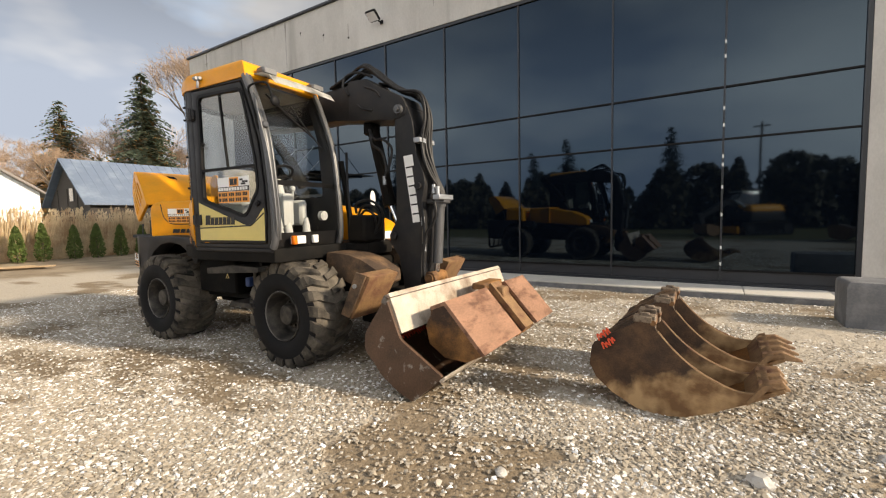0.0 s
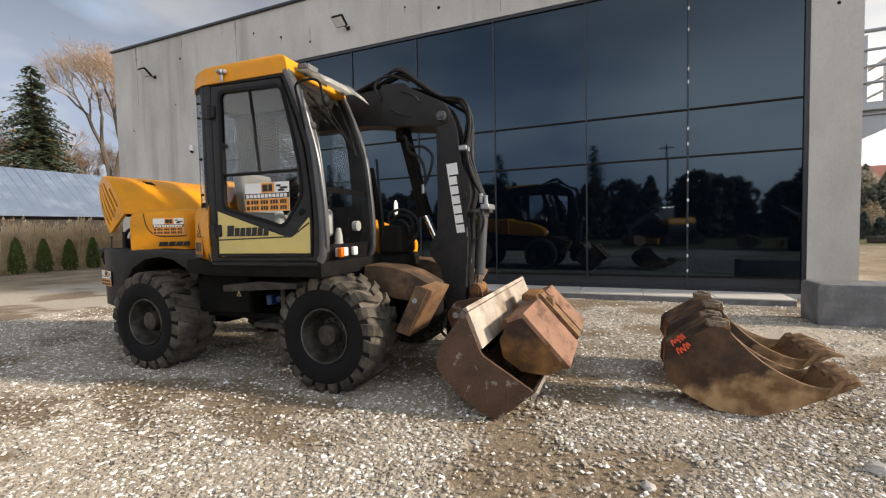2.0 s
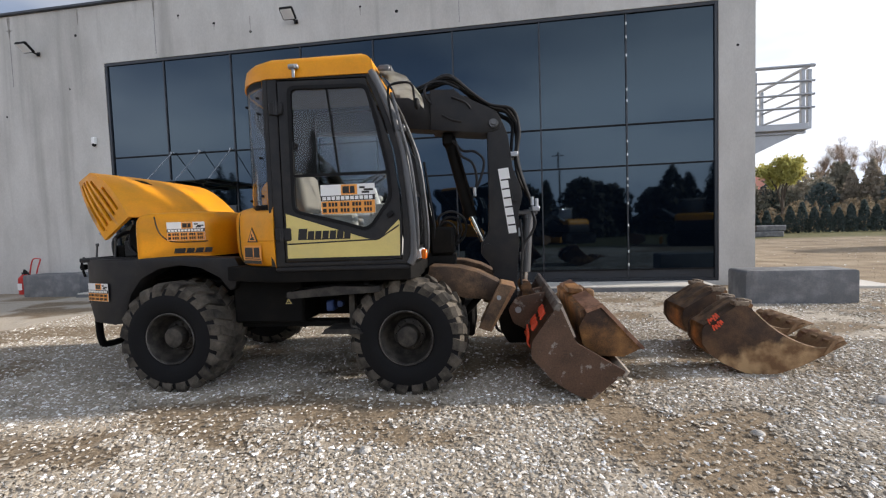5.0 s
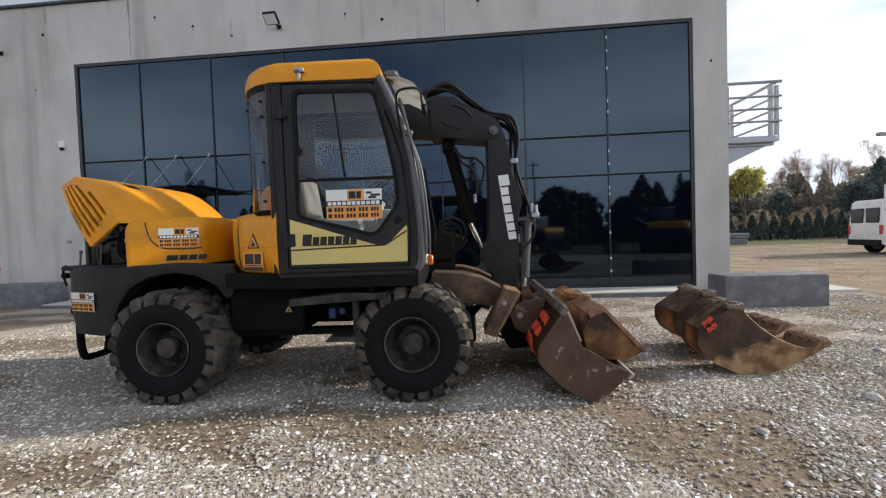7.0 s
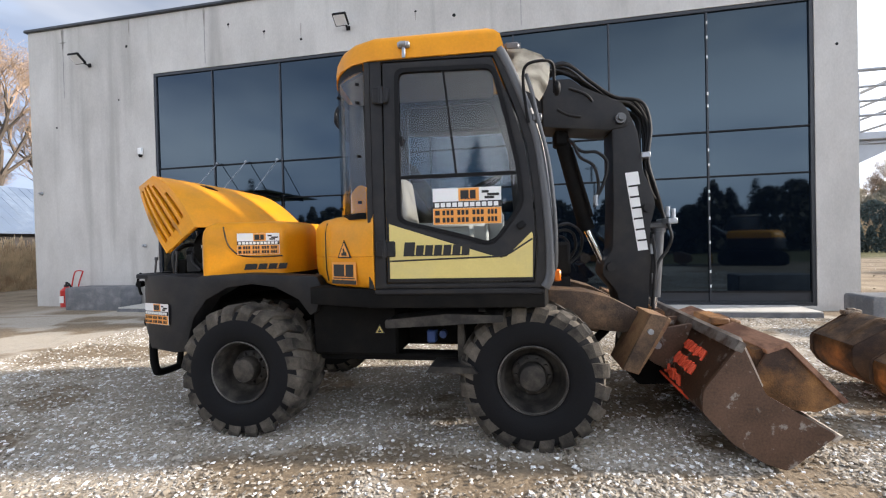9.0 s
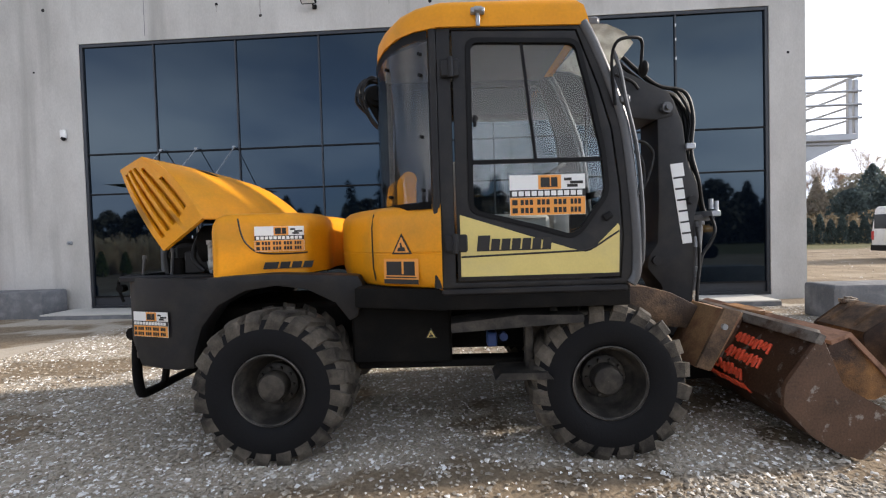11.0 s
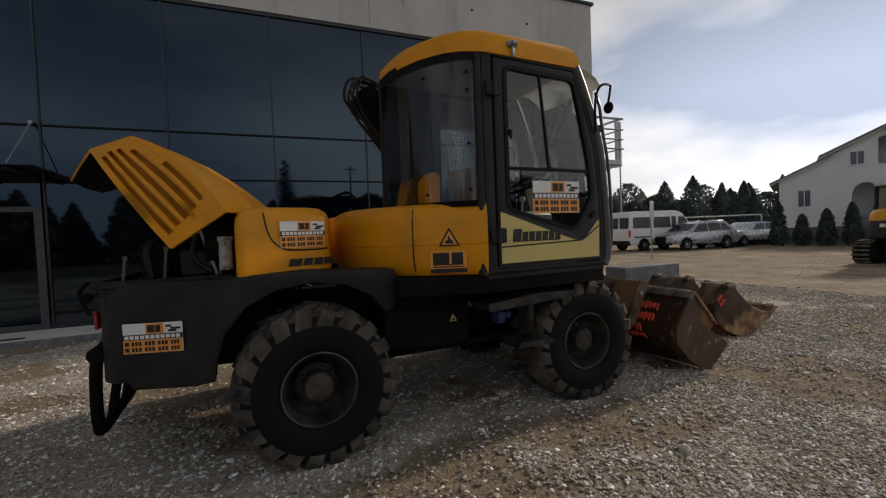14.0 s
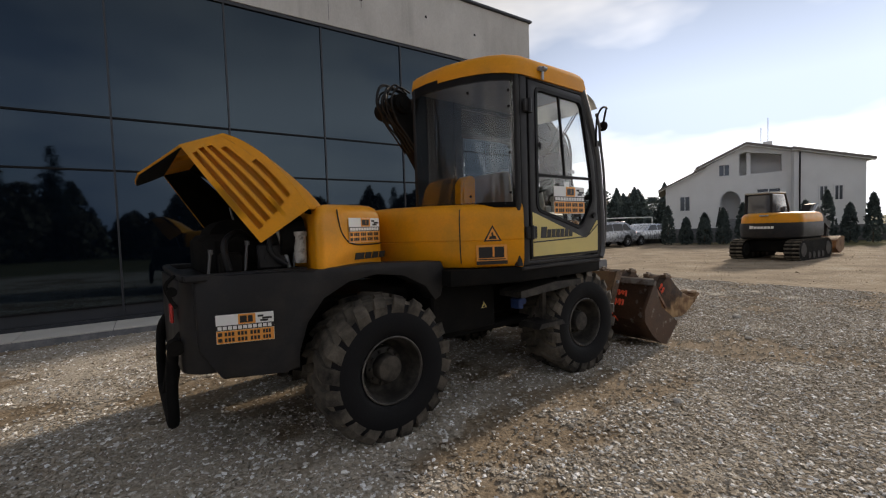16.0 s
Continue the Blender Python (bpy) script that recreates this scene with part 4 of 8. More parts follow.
def build_hood():
    """The rear hood stands open, its back end raised; louvres are cut through its near side."""
    hood = part("hood", B(), YELLOW, excavator, "yellow louvred engine hood, raised open")
    # louvred side: a slanted parallelogram of its own
    a, b, c, d = Vector((-2.36, 0.29, 2.10)), Vector((-2.13, 0.20, 2.175)), Vector((-1.64, 0.10, 1.705)), Vector((-1.955, 0.135, 1.485))
    n = (b - a).cross(d - a).normalized()
    if n.y < 0:
        n = -n

    def q(s, t):                      # s: from back to front edge, t: from top to bottom; the panel is bowed outwards
        return (a * (1 - s) + b * s) * (1 - t) + (d * (1 - s) + c * s) * t - n * (0.12 * t * (1 - t)) + Vector((0.02, 0.02, 0.085)) * (4 * t * (1 - t) * s * s)
    th = 0.022
    bm = B()
    cols = 11
    slots = {1: (0.10, 0.90), 3: (0.08, 0.88), 5: (0.09, 0.87), 7: (0.16, 0.85), 9: (0.42, 0.83)}
    ss = [0.0, 0.115, 0.215, 0.285, 0.385, 0.455, 0.555, 0.625, 0.725, 0.795, 0.875, 1.0]
    for i in range(cols):
        s0, s1 = ss[i], ss[i + 1]
        spans = [(0.0, 1.0)]
        if i in slots:
            spans = [(0.0, slots[i][0]), (slots[i][1], 1.0)]
        for t0, t1 in spans:
            k = max(1, int((t1 - t0) * 6))
            for j in range(k):
                u0, u1 = t0 + (t1 - t0) * j / k, t0 + (t1 - t0) * (j + 1) / k
                f = [q(s0, u0), q(s1, u0), q(s1, u1), q(s0, u1)]
                vs = [bm.verts.new(p) for p in f] + [bm.verts.new(p + n * th) for p in f]
                fs = [bm.faces.new(vs[:4]), bm.faces.new(vs[4:][::-1])] + [bm.faces.new((vs[x], vs[(x + 1) % 4], vs[4 + (x + 1) % 4], vs[4 + x])) for x in range(4)]
    bmesh.ops.remove_doubles(bm, verts=bm.verts, dist=0.0005)
    bmesh.ops.recalc_face_normals(bm, faces=bm.faces)
    part("louvre_panel", bm, YELLOW, hood, m=CH)
    bm = B()             # floor of the grooves
    rows_ = [[bm.verts.new(q(i / 8, j / 10) + n * 0.034) for i in range(9)] for j in range(11)]
    for r0, r1 in zip(rows_, rows_[1:]):
        for i in range(8):
            bm.faces.new((r0[i], r0[i + 1], r1[i + 1], r1[i]))
    bmesh.ops.solidify(bm, geom=bm.faces[:], thickness=0.004)
    bmesh.ops.recalc_face_normals(bm, faces=bm.faces)
    part("louvre_backing", bm, YELLOW, hood, smooth=False, m=CH)
    # side web forward of the louvres and the domed top
    ridge = [(-2.13, 2.185), (-1.97, 2.15), (-1.80, 2.095), (-1.67, 2.03), (-1.56, 1.955), (-1.46, 1.88), (-1.38, 1.81), (-1.32, 1.75), (-1.28, 1.70)]

    def dome(k, w, inner=0.0):
        i = min(int(k), len(ridge) - 2)
        ru, rz = (ridge[i][j] + (ridge[i + 1][j] - ridge[i][j]) * (k - i) for j in (0, 1))
        e = q(1.0, k / (len(ridge) - 1))
        f = 1 - abs(w) ** 2.4
        return Vector((e.x + (ru - e.x) * f, VC + w * (VC - e.y - inner), e.z + (rz - e.z) * f))

    bm = B()
    grid = []
    for k in range(2 * len(ridge) - 1):
        grid.append([bm.verts.new(dome(k / 2, -1 + j / 12)) for j in range(25)])
    for A, C in zip(grid, grid[1:]):
        for k in range(len(A) - 1):
            bm.faces.new((A[k], A[k + 1], C[k + 1], C[k]))
    bmesh.ops.recalc_face_normals(bm, faces=bm.faces)
    bmesh.ops.solidify(bm, geom=bm.faces[:], thickness=0.015)
    bmesh.ops.recalc_face_normals(bm, faces=bm.faces)
    part("hood_top", bm, YELLOW, hood, m=CH)
    bm = B()         # dark lining under the hood
    grid = []
    for k in range(len(ridge)):
        grid.append([bm.verts.new(dome(k, -1 + j / 8, 0.035) + Vector((-0.02, 0, -0.035))) for j in range(17)])
    for A, C in zip(grid, grid[1:]):
        for k in range(len(A) - 1):
            bm.faces.new((A[k], A[k + 1], C[k + 1], C[k]))
    bmesh.ops.solidify(bm, geom=bm.faces[:], thickness=0.006)
    bmesh.ops.recalc_face_normals(bm, faces=bm.faces)
    part("hood_lining", bm, BLACK, hood, m=CH)
    bm = B()
    f = [(x + 0.01, 2 * VC - y - 0.026, z - 0.01) for x, y, z in (a, b, c, d)]
    vs = [bm.verts.new(p) for p in f] + [bm.verts.new((x, y - 0.006, z)) for x, y, z in f]
    [bm.faces.new(w) for w in (vs[:4], vs[4:][::-1])] + [bm.faces.new((vs[x], vs[(x + 1) % 4], vs[4 + (x + 1) % 4], vs[4 + x])) for x in range(4)]
    bmesh.ops.recalc_face_normals(bm, faces=bm.faces)
    part("hood_lining", bm, BLACK, hood, m=CH)
    # back edge strip, over to the far side
    bm = B()
    for s in range(8):
        y0, y1 = 0.29 + (1.75 - 0.29) * s / 8, 0.29 + (1.75 - 0.29) * (s + 1) / 8
        f = [(-2.36, y0, 2.10), (-2.36, y1, 2.10), (-2.13, y1, 2.175), (-2.13, y0, 2.175)]
        vs = [bm.verts.new(p) for p in f] + [bm.verts.new((x, y, z - 0.02)) for x, y, z in f]
        [bm.faces.new(w) for w in (vs[:4], vs[4:][::-1])] + [bm.faces.new((vs[x], vs[(x + 1) % 4], vs[4 + (x + 1) % 4], vs[4 + x])) for x in range(4)]
    bmesh.ops.remove_doubles(bm, verts=bm.verts, dist=0.0005)
    bmesh.ops.recalc_face_normals(bm, faces=bm.faces)
    part("hood_back", bm, YELLOW, hood, m=CH)
    # rear flap: hangs on below the back edge, its corners cut off
    flap = [Vector(p) for p in ((-2.358, 0.29, 2.098), (-2.46, 0.47, 2.03), (-2.565, 0.68, 1.965), (-2.575, 1.02, 1.958), (-2.565, 1.36, 1.965), (-2.46, 1.57, 2.03), (-2.358, 1.75, 2.098))]
    inside = Vector((0.545, 0.0, -0.838))
    for nm, mt, d0, d1 in (("rear_flap", YELLOW, 0.0, 0.012), ("flap_lining", BLACK, 0.0135, 0.02)):
        bm = B()
        lo = [bm.verts.new(p + inside * d0 * (1 if d0 else 0)) for p in flap]
        hi = [bm.verts.new(p + inside * d1) for p in flap]
        bm.faces.new(lo)
        bm.faces.new(hi[::-1])
        for i in range(len(flap)):
            k = (i + 1) % len(flap)
            bm.faces.new((lo[i], lo[k], hi[k], hi[i]))
        bmesh.ops.recalc_face_normals(bm, faces=bm.faces)
        part(nm, bm, mt, hood, "" if mt is YELLOW else "dark inner face of the hood", smooth=False, m=CH)
    bm = B()
    f = [dome(1.65, -0.60), dome(1.85, -0.50), dome(2.5, -0.50), dome(2.25, -0.60)]
    up = Vector((0.35, -0.25, 0.9)).normalized()
    vs = [bm.verts.new(p + up * 0.006) for p in f] + [bm.verts.new(p - up * 0.01) for p in f]
    [bm.faces.new(w) for w in (vs[:4], vs[4:][::-1])] + [bm.faces.new((vs[x], vs[(x + 1) % 4], vs[4 + (x + 1) % 4], vs[4 + x])) for x in range(4)]
    bmesh.ops.recalc_face_normals(bm, faces=bm.faces)
    part("hood_vent", bm, BLACK, hood, "dark slot in the hood top", smooth=False, m=CH)
    bm = B()
    far = [(x, 2 * VC - y, z) for x, y, z in (a, b, c, d)]
    vs = [bm.verts.new(p) for p in far] + [bm.verts.new((x, y - 0.02, z)) for x, y, z in far]
    [bm.faces.new(w) for w in (vs[:4], vs[4:][::-1])] + [bm.faces.new((vs[x], vs[(x + 1) % 4], vs[4 + (x + 1) % 4], vs[4 + x])) for x in range(4)]
    bmesh.ops.recalc_face_normals(bm, faces=bm.faces)
    part("far_side", bm, YELLOW, hood, m=CH)
    bm = B()         # hand slot
    prism(bm, rounded([(-1.96, 2.095), (-1.88, 2.10), (-1.78, 2.05), (-1.80, 2.02), (-1.90, 2.055)], 0.02), 0.52, 0.60)
    part("hand_slot", bm, INK, hood, "dark slot", m=CH)
    for v_ in (0.34, 1.65):
        bm = B()
        cyl(bm, (-1.72, v_, 1.30), (-1.80, v_, 1.60), 0.016, n=10)
        cyl(bm, (-1.80, v_, 1.60), (-1.85, v_, 1.80), 0.008, n=8)
        part("gas_strut", bm, STEEL, hood, m=CH)


build_hood()
# engine parts in the open bay
bm = B()
cyl(bm, (-1.78, 0.40, 1.52), (-1.62, 0.40, 1.52), 0.15, n=28)
cyl(bm, (-1.62, 0.40, 1.52), (-1.60, 0.40, 1.52), 0.10, n=28)
box(bm, (-2.2, 0.6, 1.22), (-1.62, 1.6, 1.55), bevel=0.05)
cyl(bm, (-2.0, 0.8, 1.5), (-2.0, 1.3, 1.5), 0.16, n=24)
box(bm, (-2.15, 0.42, 1.22), (-2.0, 0.55, 1.42), bevel=0.02)
part("engine", bm, BLACK, excavator, "dark greasy engine in the open bay", m=CH)
bm = B()
box(bm, (-1.93, 0.33, 1.30), (-1.74, 0.38, 1.47), bevel=0.012)
cyl(bm, (-1.84, 0.325, 1.385), (-1.84, 0.335, 1.385), 0.05, n=20)
part("cooler", bm, CHARCOAL, excavator, "dark oil cooler", m=CH)
for u_, z_ in ((-1.70, 1.60), (-2.02, 1.50), (-2.24, 1.45)):
    bm = B()
    cyl(bm, (u_, 0.31, 1.28), (u_ + 0.02, 0.31, z_), 0.009, n=8)
    cyl(bm, (u_ + 0.02, 0.31, z_ - 0.03), (u_ + 0.02, 0.31, z_), 0.015, n=8)
    part("pipe", bm, TRIM, excavator, "thin dull steel pipe", m=CH)
bm = B()
cyl(bm, (-1.66, 0.27, 1.33), (-1.66, 0.27, 1.52), 0.042, n=18)
cyl(bm, (-1.66, 0.27, 1.52), (-1.66, 0.27, 1.55), 0.050, n=18)
part("filter", bm, mat("grimy filter casing", (0.40, 0.39, 0.37), rough=0.6, var=0.3, bump=0.05, second=(0.10, 0.09, 0.075), second_amount=0.4, second_scale=14), excavator, "grimy pale cylindrical filter", m=CH)
bm = B()
tube(bm, spline([(-1.75, 0.30, 1.32), (-1.85, 0.32, 1.42), (-1.82, 0.36, 1.58), (-1.7, 0.38, 1.66)], 5), 0.018, 8)
tube(bm, spline([(-2.1, 0.4, 1.3), (-2.12, 0.42, 1.48), (-2.02, 0.5, 1.56), (-1.9, 0.6, 1.5)], 5), 0.022, 8)
part("engine_hose", bm, HOSE, excavator, m=CH)

# ---- upper part: tank body, cab ----
# footprint of the yellow body, from the cab's pillar round to the back
FOOT = [(0.0, -0.012), (-0.06, 0.006), (-0.13, 0.04), (-0.38, 0.18), (-0.43, 0.225), (-0.47, 0.28), (-0.56, 0.40), (-0.66, 0.55), (-0.76, 0.75), (-0.83, 1.0), (-0.80, 1.35), (-0.66, 1.75), (-0.35, 2.0), (0.0, 2.05)]


def inset(pts, k, c=(0.1, 1.02)):
    return [(c[0] + (x - c[0]) * (1 - k), c[1] + (y - c[1]) * (1 - k)) if x < 0 else (x, y + k * 0.25 * (1 if y < 1 else -1)) for x, y in pts]


bm = B()
layers = [(1.19, 0.10), (1.205, 0.055), (1.25, 0.025), (1.31, 0.008), (1.42, 0.0), (1.424, 0.006), (1.430, 0.006), (1.434, 0.0), (1.60, 0.0), (1.66, 0.006), (1.70, 0.025), (1.725, 0.06), (1.735, 0.10)]
rings = [[bm.verts.new((x, y, z + (0.0 if z > 1.5 else 0.0))) for x, y in inset(FOOT, k)] for z, k in layers]
for A, C in zip(rings, rings[1:]):
    for i in range(len(A) - 1):
        bm.faces.new((A[i], A[i + 1], C[i + 1], C[i]))
    bm.faces.new((A[-1], A[0], C[0], C[-1]))
bm.faces.new(rings[0][::-1])
bm.faces.new(rings[-1])
bmesh.ops.recalc_face_normals(bm, faces=bm.faces)
tank = part("side_cover", bm, YELLOW, excavator, "yellow rounded side cover with stickers", m=UP)
bm = B()
tube(bm, [(x, y - 0.002, z) for z, (x, y) in zip((1.24, 1.33, 1.45, 1.6, 1.69), ((-0.455, 0.285), (-0.468, 0.278), (-0.470, 0.276), (-0.470, 0.276), (-0.455, 0.285)))], 0.005, 5)
part("shut_line", bm, INK, tank, m=UP)
FACE = UP @ pose(-0.38, 0.178, 0, 0, 0, -29.2)
warning(tank, 0.065, 1.42, 0.155, -0.002, FACE)
bm = B()
box(bm, (0.0, -0.005, 1.228), (0.265, -0.002, 1.39))
badge = part("badge", bm, STICKER_ORANGE, tank, "orange and black badge sticker", smooth=False, m=FACE)
bm = B()
marks(bm, 0.02, 1.283, 0.235, 0.09, 2, -0.007, -0.0052, 0.0, 1.0)
box(bm, (0.0, -0.007, 1.228), (0.265, -0.0052, 1.258))
box(bm, (0.015, -0.007, 1.266), (0.25, -0.0052, 1.275))
part("badge_print", bm, INK, badge, smooth=False, m=FACE)

# far side: yellow body with a head lamp beside the boom
bm = B()
prism(bm, rounded([(-0.75, 1.25), (0.98, 1.10), (1.26, 1.12), (1.28, 1.30), (1.15, 1.42), (0.75, 1.58), (-0.1, 1.72), (-0.75, 1.72)], 0.06), 1.50, 2.0)
bevelled(bm, 0.05, seg=3)
far_cover = part("far_side_cover", bm, YELLOW, excavator, "yellow rounded cover beside the boom", m=UP)
bm = B()
box(bm, (1.25, 1.56, 1.20), (1.292, 1.80, 1.30), bevel=0.01)
part("head_lamp", bm, LAMP_GLASS, far_cover, "clear rectangular head lamp", m=UP)
bm = B()
box(bm, (1.25, 1.81, 1.20), (1.288, 1.87, 1.30), bevel=0.01)
part("turn_lamp", bm, AMBER, far_cover, "amber turn lamp", m=UP)

# turret deck under cab
bm = B()
prism(bm, [(-0.6, 0.25), (0.0, 0.02), (1.18, 0.02), (1.22, 0.2), (1.22, 0.95), (1.5, 1.0), (1.5, 1.45), (1.15, 1.9), (-0.5, 1.85)], 1.06, 1.195, "uv")
bevelled(bm, 0.015)
part("turret_deck", bm, BLACK, excavator, m=UP)

# ---- cab ----
cab = part("cab", B(), CHARCOAL, excavator, "charcoal operator cab with large windows")
CW = 0.90
FRONT = [(1.165, 1.20), (1.20, 1.28), (1.205, 1.50), (1.185, 1.80), (1.14, 2.18), (1.06, 2.44), (0.965, 2.68), (0.895, 2.82)]
side_out = [(0.0, 1.20), *FRONT, (0.0, 2.82)]
door_hole = [(0.085, 1.235), (1.115, 1.235), (1.135, 1.50), (1.12, 1.80), (1.075, 2.16), (1.0, 2.42), (0.92, 2.63), (0.865, 2.775), (0.085, 2.79)]
bm = B()
slab_with_holes(bm, side_out, [door_hole], 0.0, 0.05)
bevelled(bm, 0.012)
part("side_frame", bm, CHARCOAL, cab, m=UP)
glass_out = rounded([(0.175, 1.665), (0.62, 1.545), (0.80, 1.49), (0.87, 1.52), (1.05, 1.76), (1.028, 2.03), (0.96, 2.36), (0.872, 2.715), (0.18, 2.735)], 0.07, 6)
door_out = [(0.097, 1.247), (1.103, 1.247), (1.122, 1.50), (1.107, 1.80), (1.063, 2.157), (0.988, 2.415), (0.908, 2.625), (0.855, 2.764), (0.097, 2.778)]
bm = B()
slab_with_holes(bm, door_out, [glass_out], -0.008, 0.035)
bevelled(bm, 0.006)
door = part("cab_door", bm, CHARCOAL, cab, "charcoal cab door with a pale yellow lower panel", m=UP)
bm = B()
inner = rounded([(0.205, 1.685), (0.625, 1.575), (0.80, 1.520), (0.858, 1.545), (1.022, 1.768), (1.0, 2.03), (0.932, 2.355), (0.850, 2.688), (0.21, 2.705)], 0.055, 6)
slab_with_holes(bm, [(x * 1.0, z) for x, z in glass_out], [inner], -0.014, 0.02)
part("seal", bm, BLACKEDGE, door, m=UP)
bm = B()
prism(bm, inner, 0.004, 0.009)
ob = part("door_glass", bm, CAB_GLASS, door, smooth=False, m=UP)
ob.visible_shadow = False
bm = B()
prism(bm, [(0.515, 2.705), (0.530, 2.705), (0.605, 1.985), (0.590, 1.985)], -0.006, 0.016)
box(bm, (0.207, -0.008, 1.965), (1.005, 0.014, 1.99))
part("sash_bar", bm, BLACKEDGE, door, smooth=False, m=UP)
bm = B()
prism(bm, [(0.117, 1.272), (1.098, 1.272), (1.105, 1.56), (1.095, 1.575), (0.93, 1.415), (0.89, 1.405), (0.80, 1.43), (0.45, 1.545), (0.117, 1.655)], -0.012, -0.006)
panel = part("door_panel", bm, CREAM, door, "pale yellow door panel", smooth=False, m=UP)
bm = B()
tube(bm, [(0.12, -0.013, 1.395), (0.88, -0.013, 1.415), (0.95, -0.013, 1.435), (1.10, -0.013, 1.53)], 0.006, 5)
part("panel_stripe", bm, INK, panel, m=UP)
bm = B()
marks(bm, 0.215, 1.427, 0.47, 0.075, 7, -0.0155, -0.0125)
part("brand_mark", bm, INK, panel, "plain black blocks of a brand mark", smooth=False, m=UP)
sticker(door, 0.43, 1.64, 0.47, 0.25, 0.002, UP)
for z_, w_ in ((2.55, 0.07), (1.48, 0.09)):
    bm = B()
    box(bm, (0.02, -0.03, z_ - 0.055), (0.02 + w_ + 0.05, -0.004, z_ + 0.055), bevel=0.01)
    cyl(bm, (0.085, -0.03, z_ - 0.06), (0.085, -0.03, z_ + 0.06), 0.018, n=12)
    part("door_hinge", bm, CHARCOAL, door, m=UP)
bm = B()
box(bm, (1.00, -0.03, 1.60), (1.06, -0.008, 1.645), m=Matrix.Translation((1.03, 0, 1.62)) @ pose(0, 0, 0, 0, -35, 0) @ Matrix.Translation((-1.03, 0, -1.62)), bevel=0.008)
part("door_handle", bm, BLACKEDGE, door, m=UP)
bm = B()
cyl(bm, (0.225, -0.02, 2.24), (0.225, 0.01, 2.24), 0.02, n=12)
box(bm, (0.215, -0.03, 2.19), (0.235, -0.012, 2.26), bevel=0.004)
part("window_catch", bm, BLACKEDGE, door, m=UP)
# sill and hinge pillar
bm = B()
box(bm, (-0.005, 0.0, 1.155), (1.17, 0.9, 1.20), bevel=0.012)
part("cab_sill", bm, CHARCOAL, cab, m=UP)
bm = B()
prism(bm, rounded([(0.0, 0.002), (-0.045, 0.008), (-0.055, 0.06), (0.0, 0.06)], 0.012), 1.20, 2.80, "uv")
part("rear_pillar", bm, CHARCOAL, cab, m=UP)
# far side wall of the cab
bm = B()
slab_with_holes(bm, side_out, [[(x * 0.93 + 0.03, z) for x, z in rounded([(0.06, 1.70), (1.06, 1.70), (1.01, 2.3), (0.87, 2.73), (0.06, 2.73)], 0.05)]], CW - 0.05, CW)
part("far_side_frame", bm, CHARCOAL, cab, m=UP)
bm = B()
prism(bm, rounded([(0.06, 1.68), (1.05, 1.68), (1.0, 2.3), (0.86, 2.74), (0.06, 2.74)], 0.05), CW - 0.03, CW - 0.025)
ob = part("far_glass", bm, CAB_GLASS, cab, smooth=False, m=UP)
ob.visible_shadow = False
# front corner posts: bright tubes down the leading edge
for v_ in (0.012, CW - 0.012):
    bm = B()
    tube(bm, spline([(u + 0.012, v_, z) for u, z in FRONT], 4), 0.034, 12)
    part("front_post", bm, SATIN, cab, "satin grey front post", m=UP)
    bm = B()
    tube(bm, spline([(u + 0.035, v_ + (0.03 if v_ < 0.5 else -0.03), z) for u, z in FRONT[1:]], 4), 0.016, 10)
    part("front_trim", bm, TRIM, cab, "satin metal trim strip", m=UP)


def curved_sheet(profile, v0, v1, th, off=0.0):
    """A bent pane between the two front posts."""
    bm = B()
    vs = []
    n = 6
    for u, z in profile:
        row = []
        for i in range(n + 1):
            s = i / n
            row.append(bm.verts.new((u + off + 0.03 * math.sin(math.pi * s), v0 + (v1 - v0) * s, z)))
        vs.append(row)
    for A, C in zip(vs, vs[1:]):
        for i in range(n):
            bm.faces.new((A[i], A[i + 1], C[i + 1], C[i]))
    bmesh.ops.solidify(bm, geom=bm.faces[:], thickness=th)
    bmesh.ops.recalc_face_normals(bm, faces=bm.faces)
    return bm


ob = part("windscreen", curved_sheet([p for p in FRONT[1:] if p[1] > 1.9], 0.05, CW - 0.05, 0.005), CAB_GLASS, cab, m=UP)
ob.visible_shadow = False
ob = part("lower_windscreen", curved_sheet([(1.165, 1.33), (1.20, 1.50), (1.185, 1.78)], 0.06, CW - 0.06, 0.005), CAB_GLASS, cab, m=UP)
ob.visible_shadow = False
bm = curved_sheet([(1.18, 1.79), (1.165, 1.84)], 0.05, CW - 0.05, 0.03)
part("screen_bar", bm, BLACKEDGE, cab, m=UP)
bm = curved_sheet([(1.165, 1.20), (1.19, 1.34)], 0.03, CW - 0.03, 0.04)
part("front_apron", bm, CHARCOAL, cab, m=UP)
for a, b, mt, lb in ((0.19, 0.36, LAMP_GLASS, "clear work lamp"), (0.46, 0.53, WHITE, "white sticker")):
    bm = B()
    box(bm, (1.205, a, 1.225), (1.245, b, 1.305), bevel=0.008)
    part("front_lamp" if mt is not WHITE else "sticker", bm, mt, cab, lb, m=UP)
bm = B()
box(bm, (1.255, 0.15, 1.225), (1.305, 0.20, 1.31), bevel=0.01)
part("side_lamp", bm, AMBER, cab, "amber side lamp", m=UP)

# rear quarter: curved smoked pane
QUART = [(-0.055, 0.025), (-0.13, 0.05), (-0.21, 0.11), (-0.29, 0.21), (-0.36, 0.34), (-0.42, 0.50), (-0.455, 0.67), (-0.46, 0.88)]


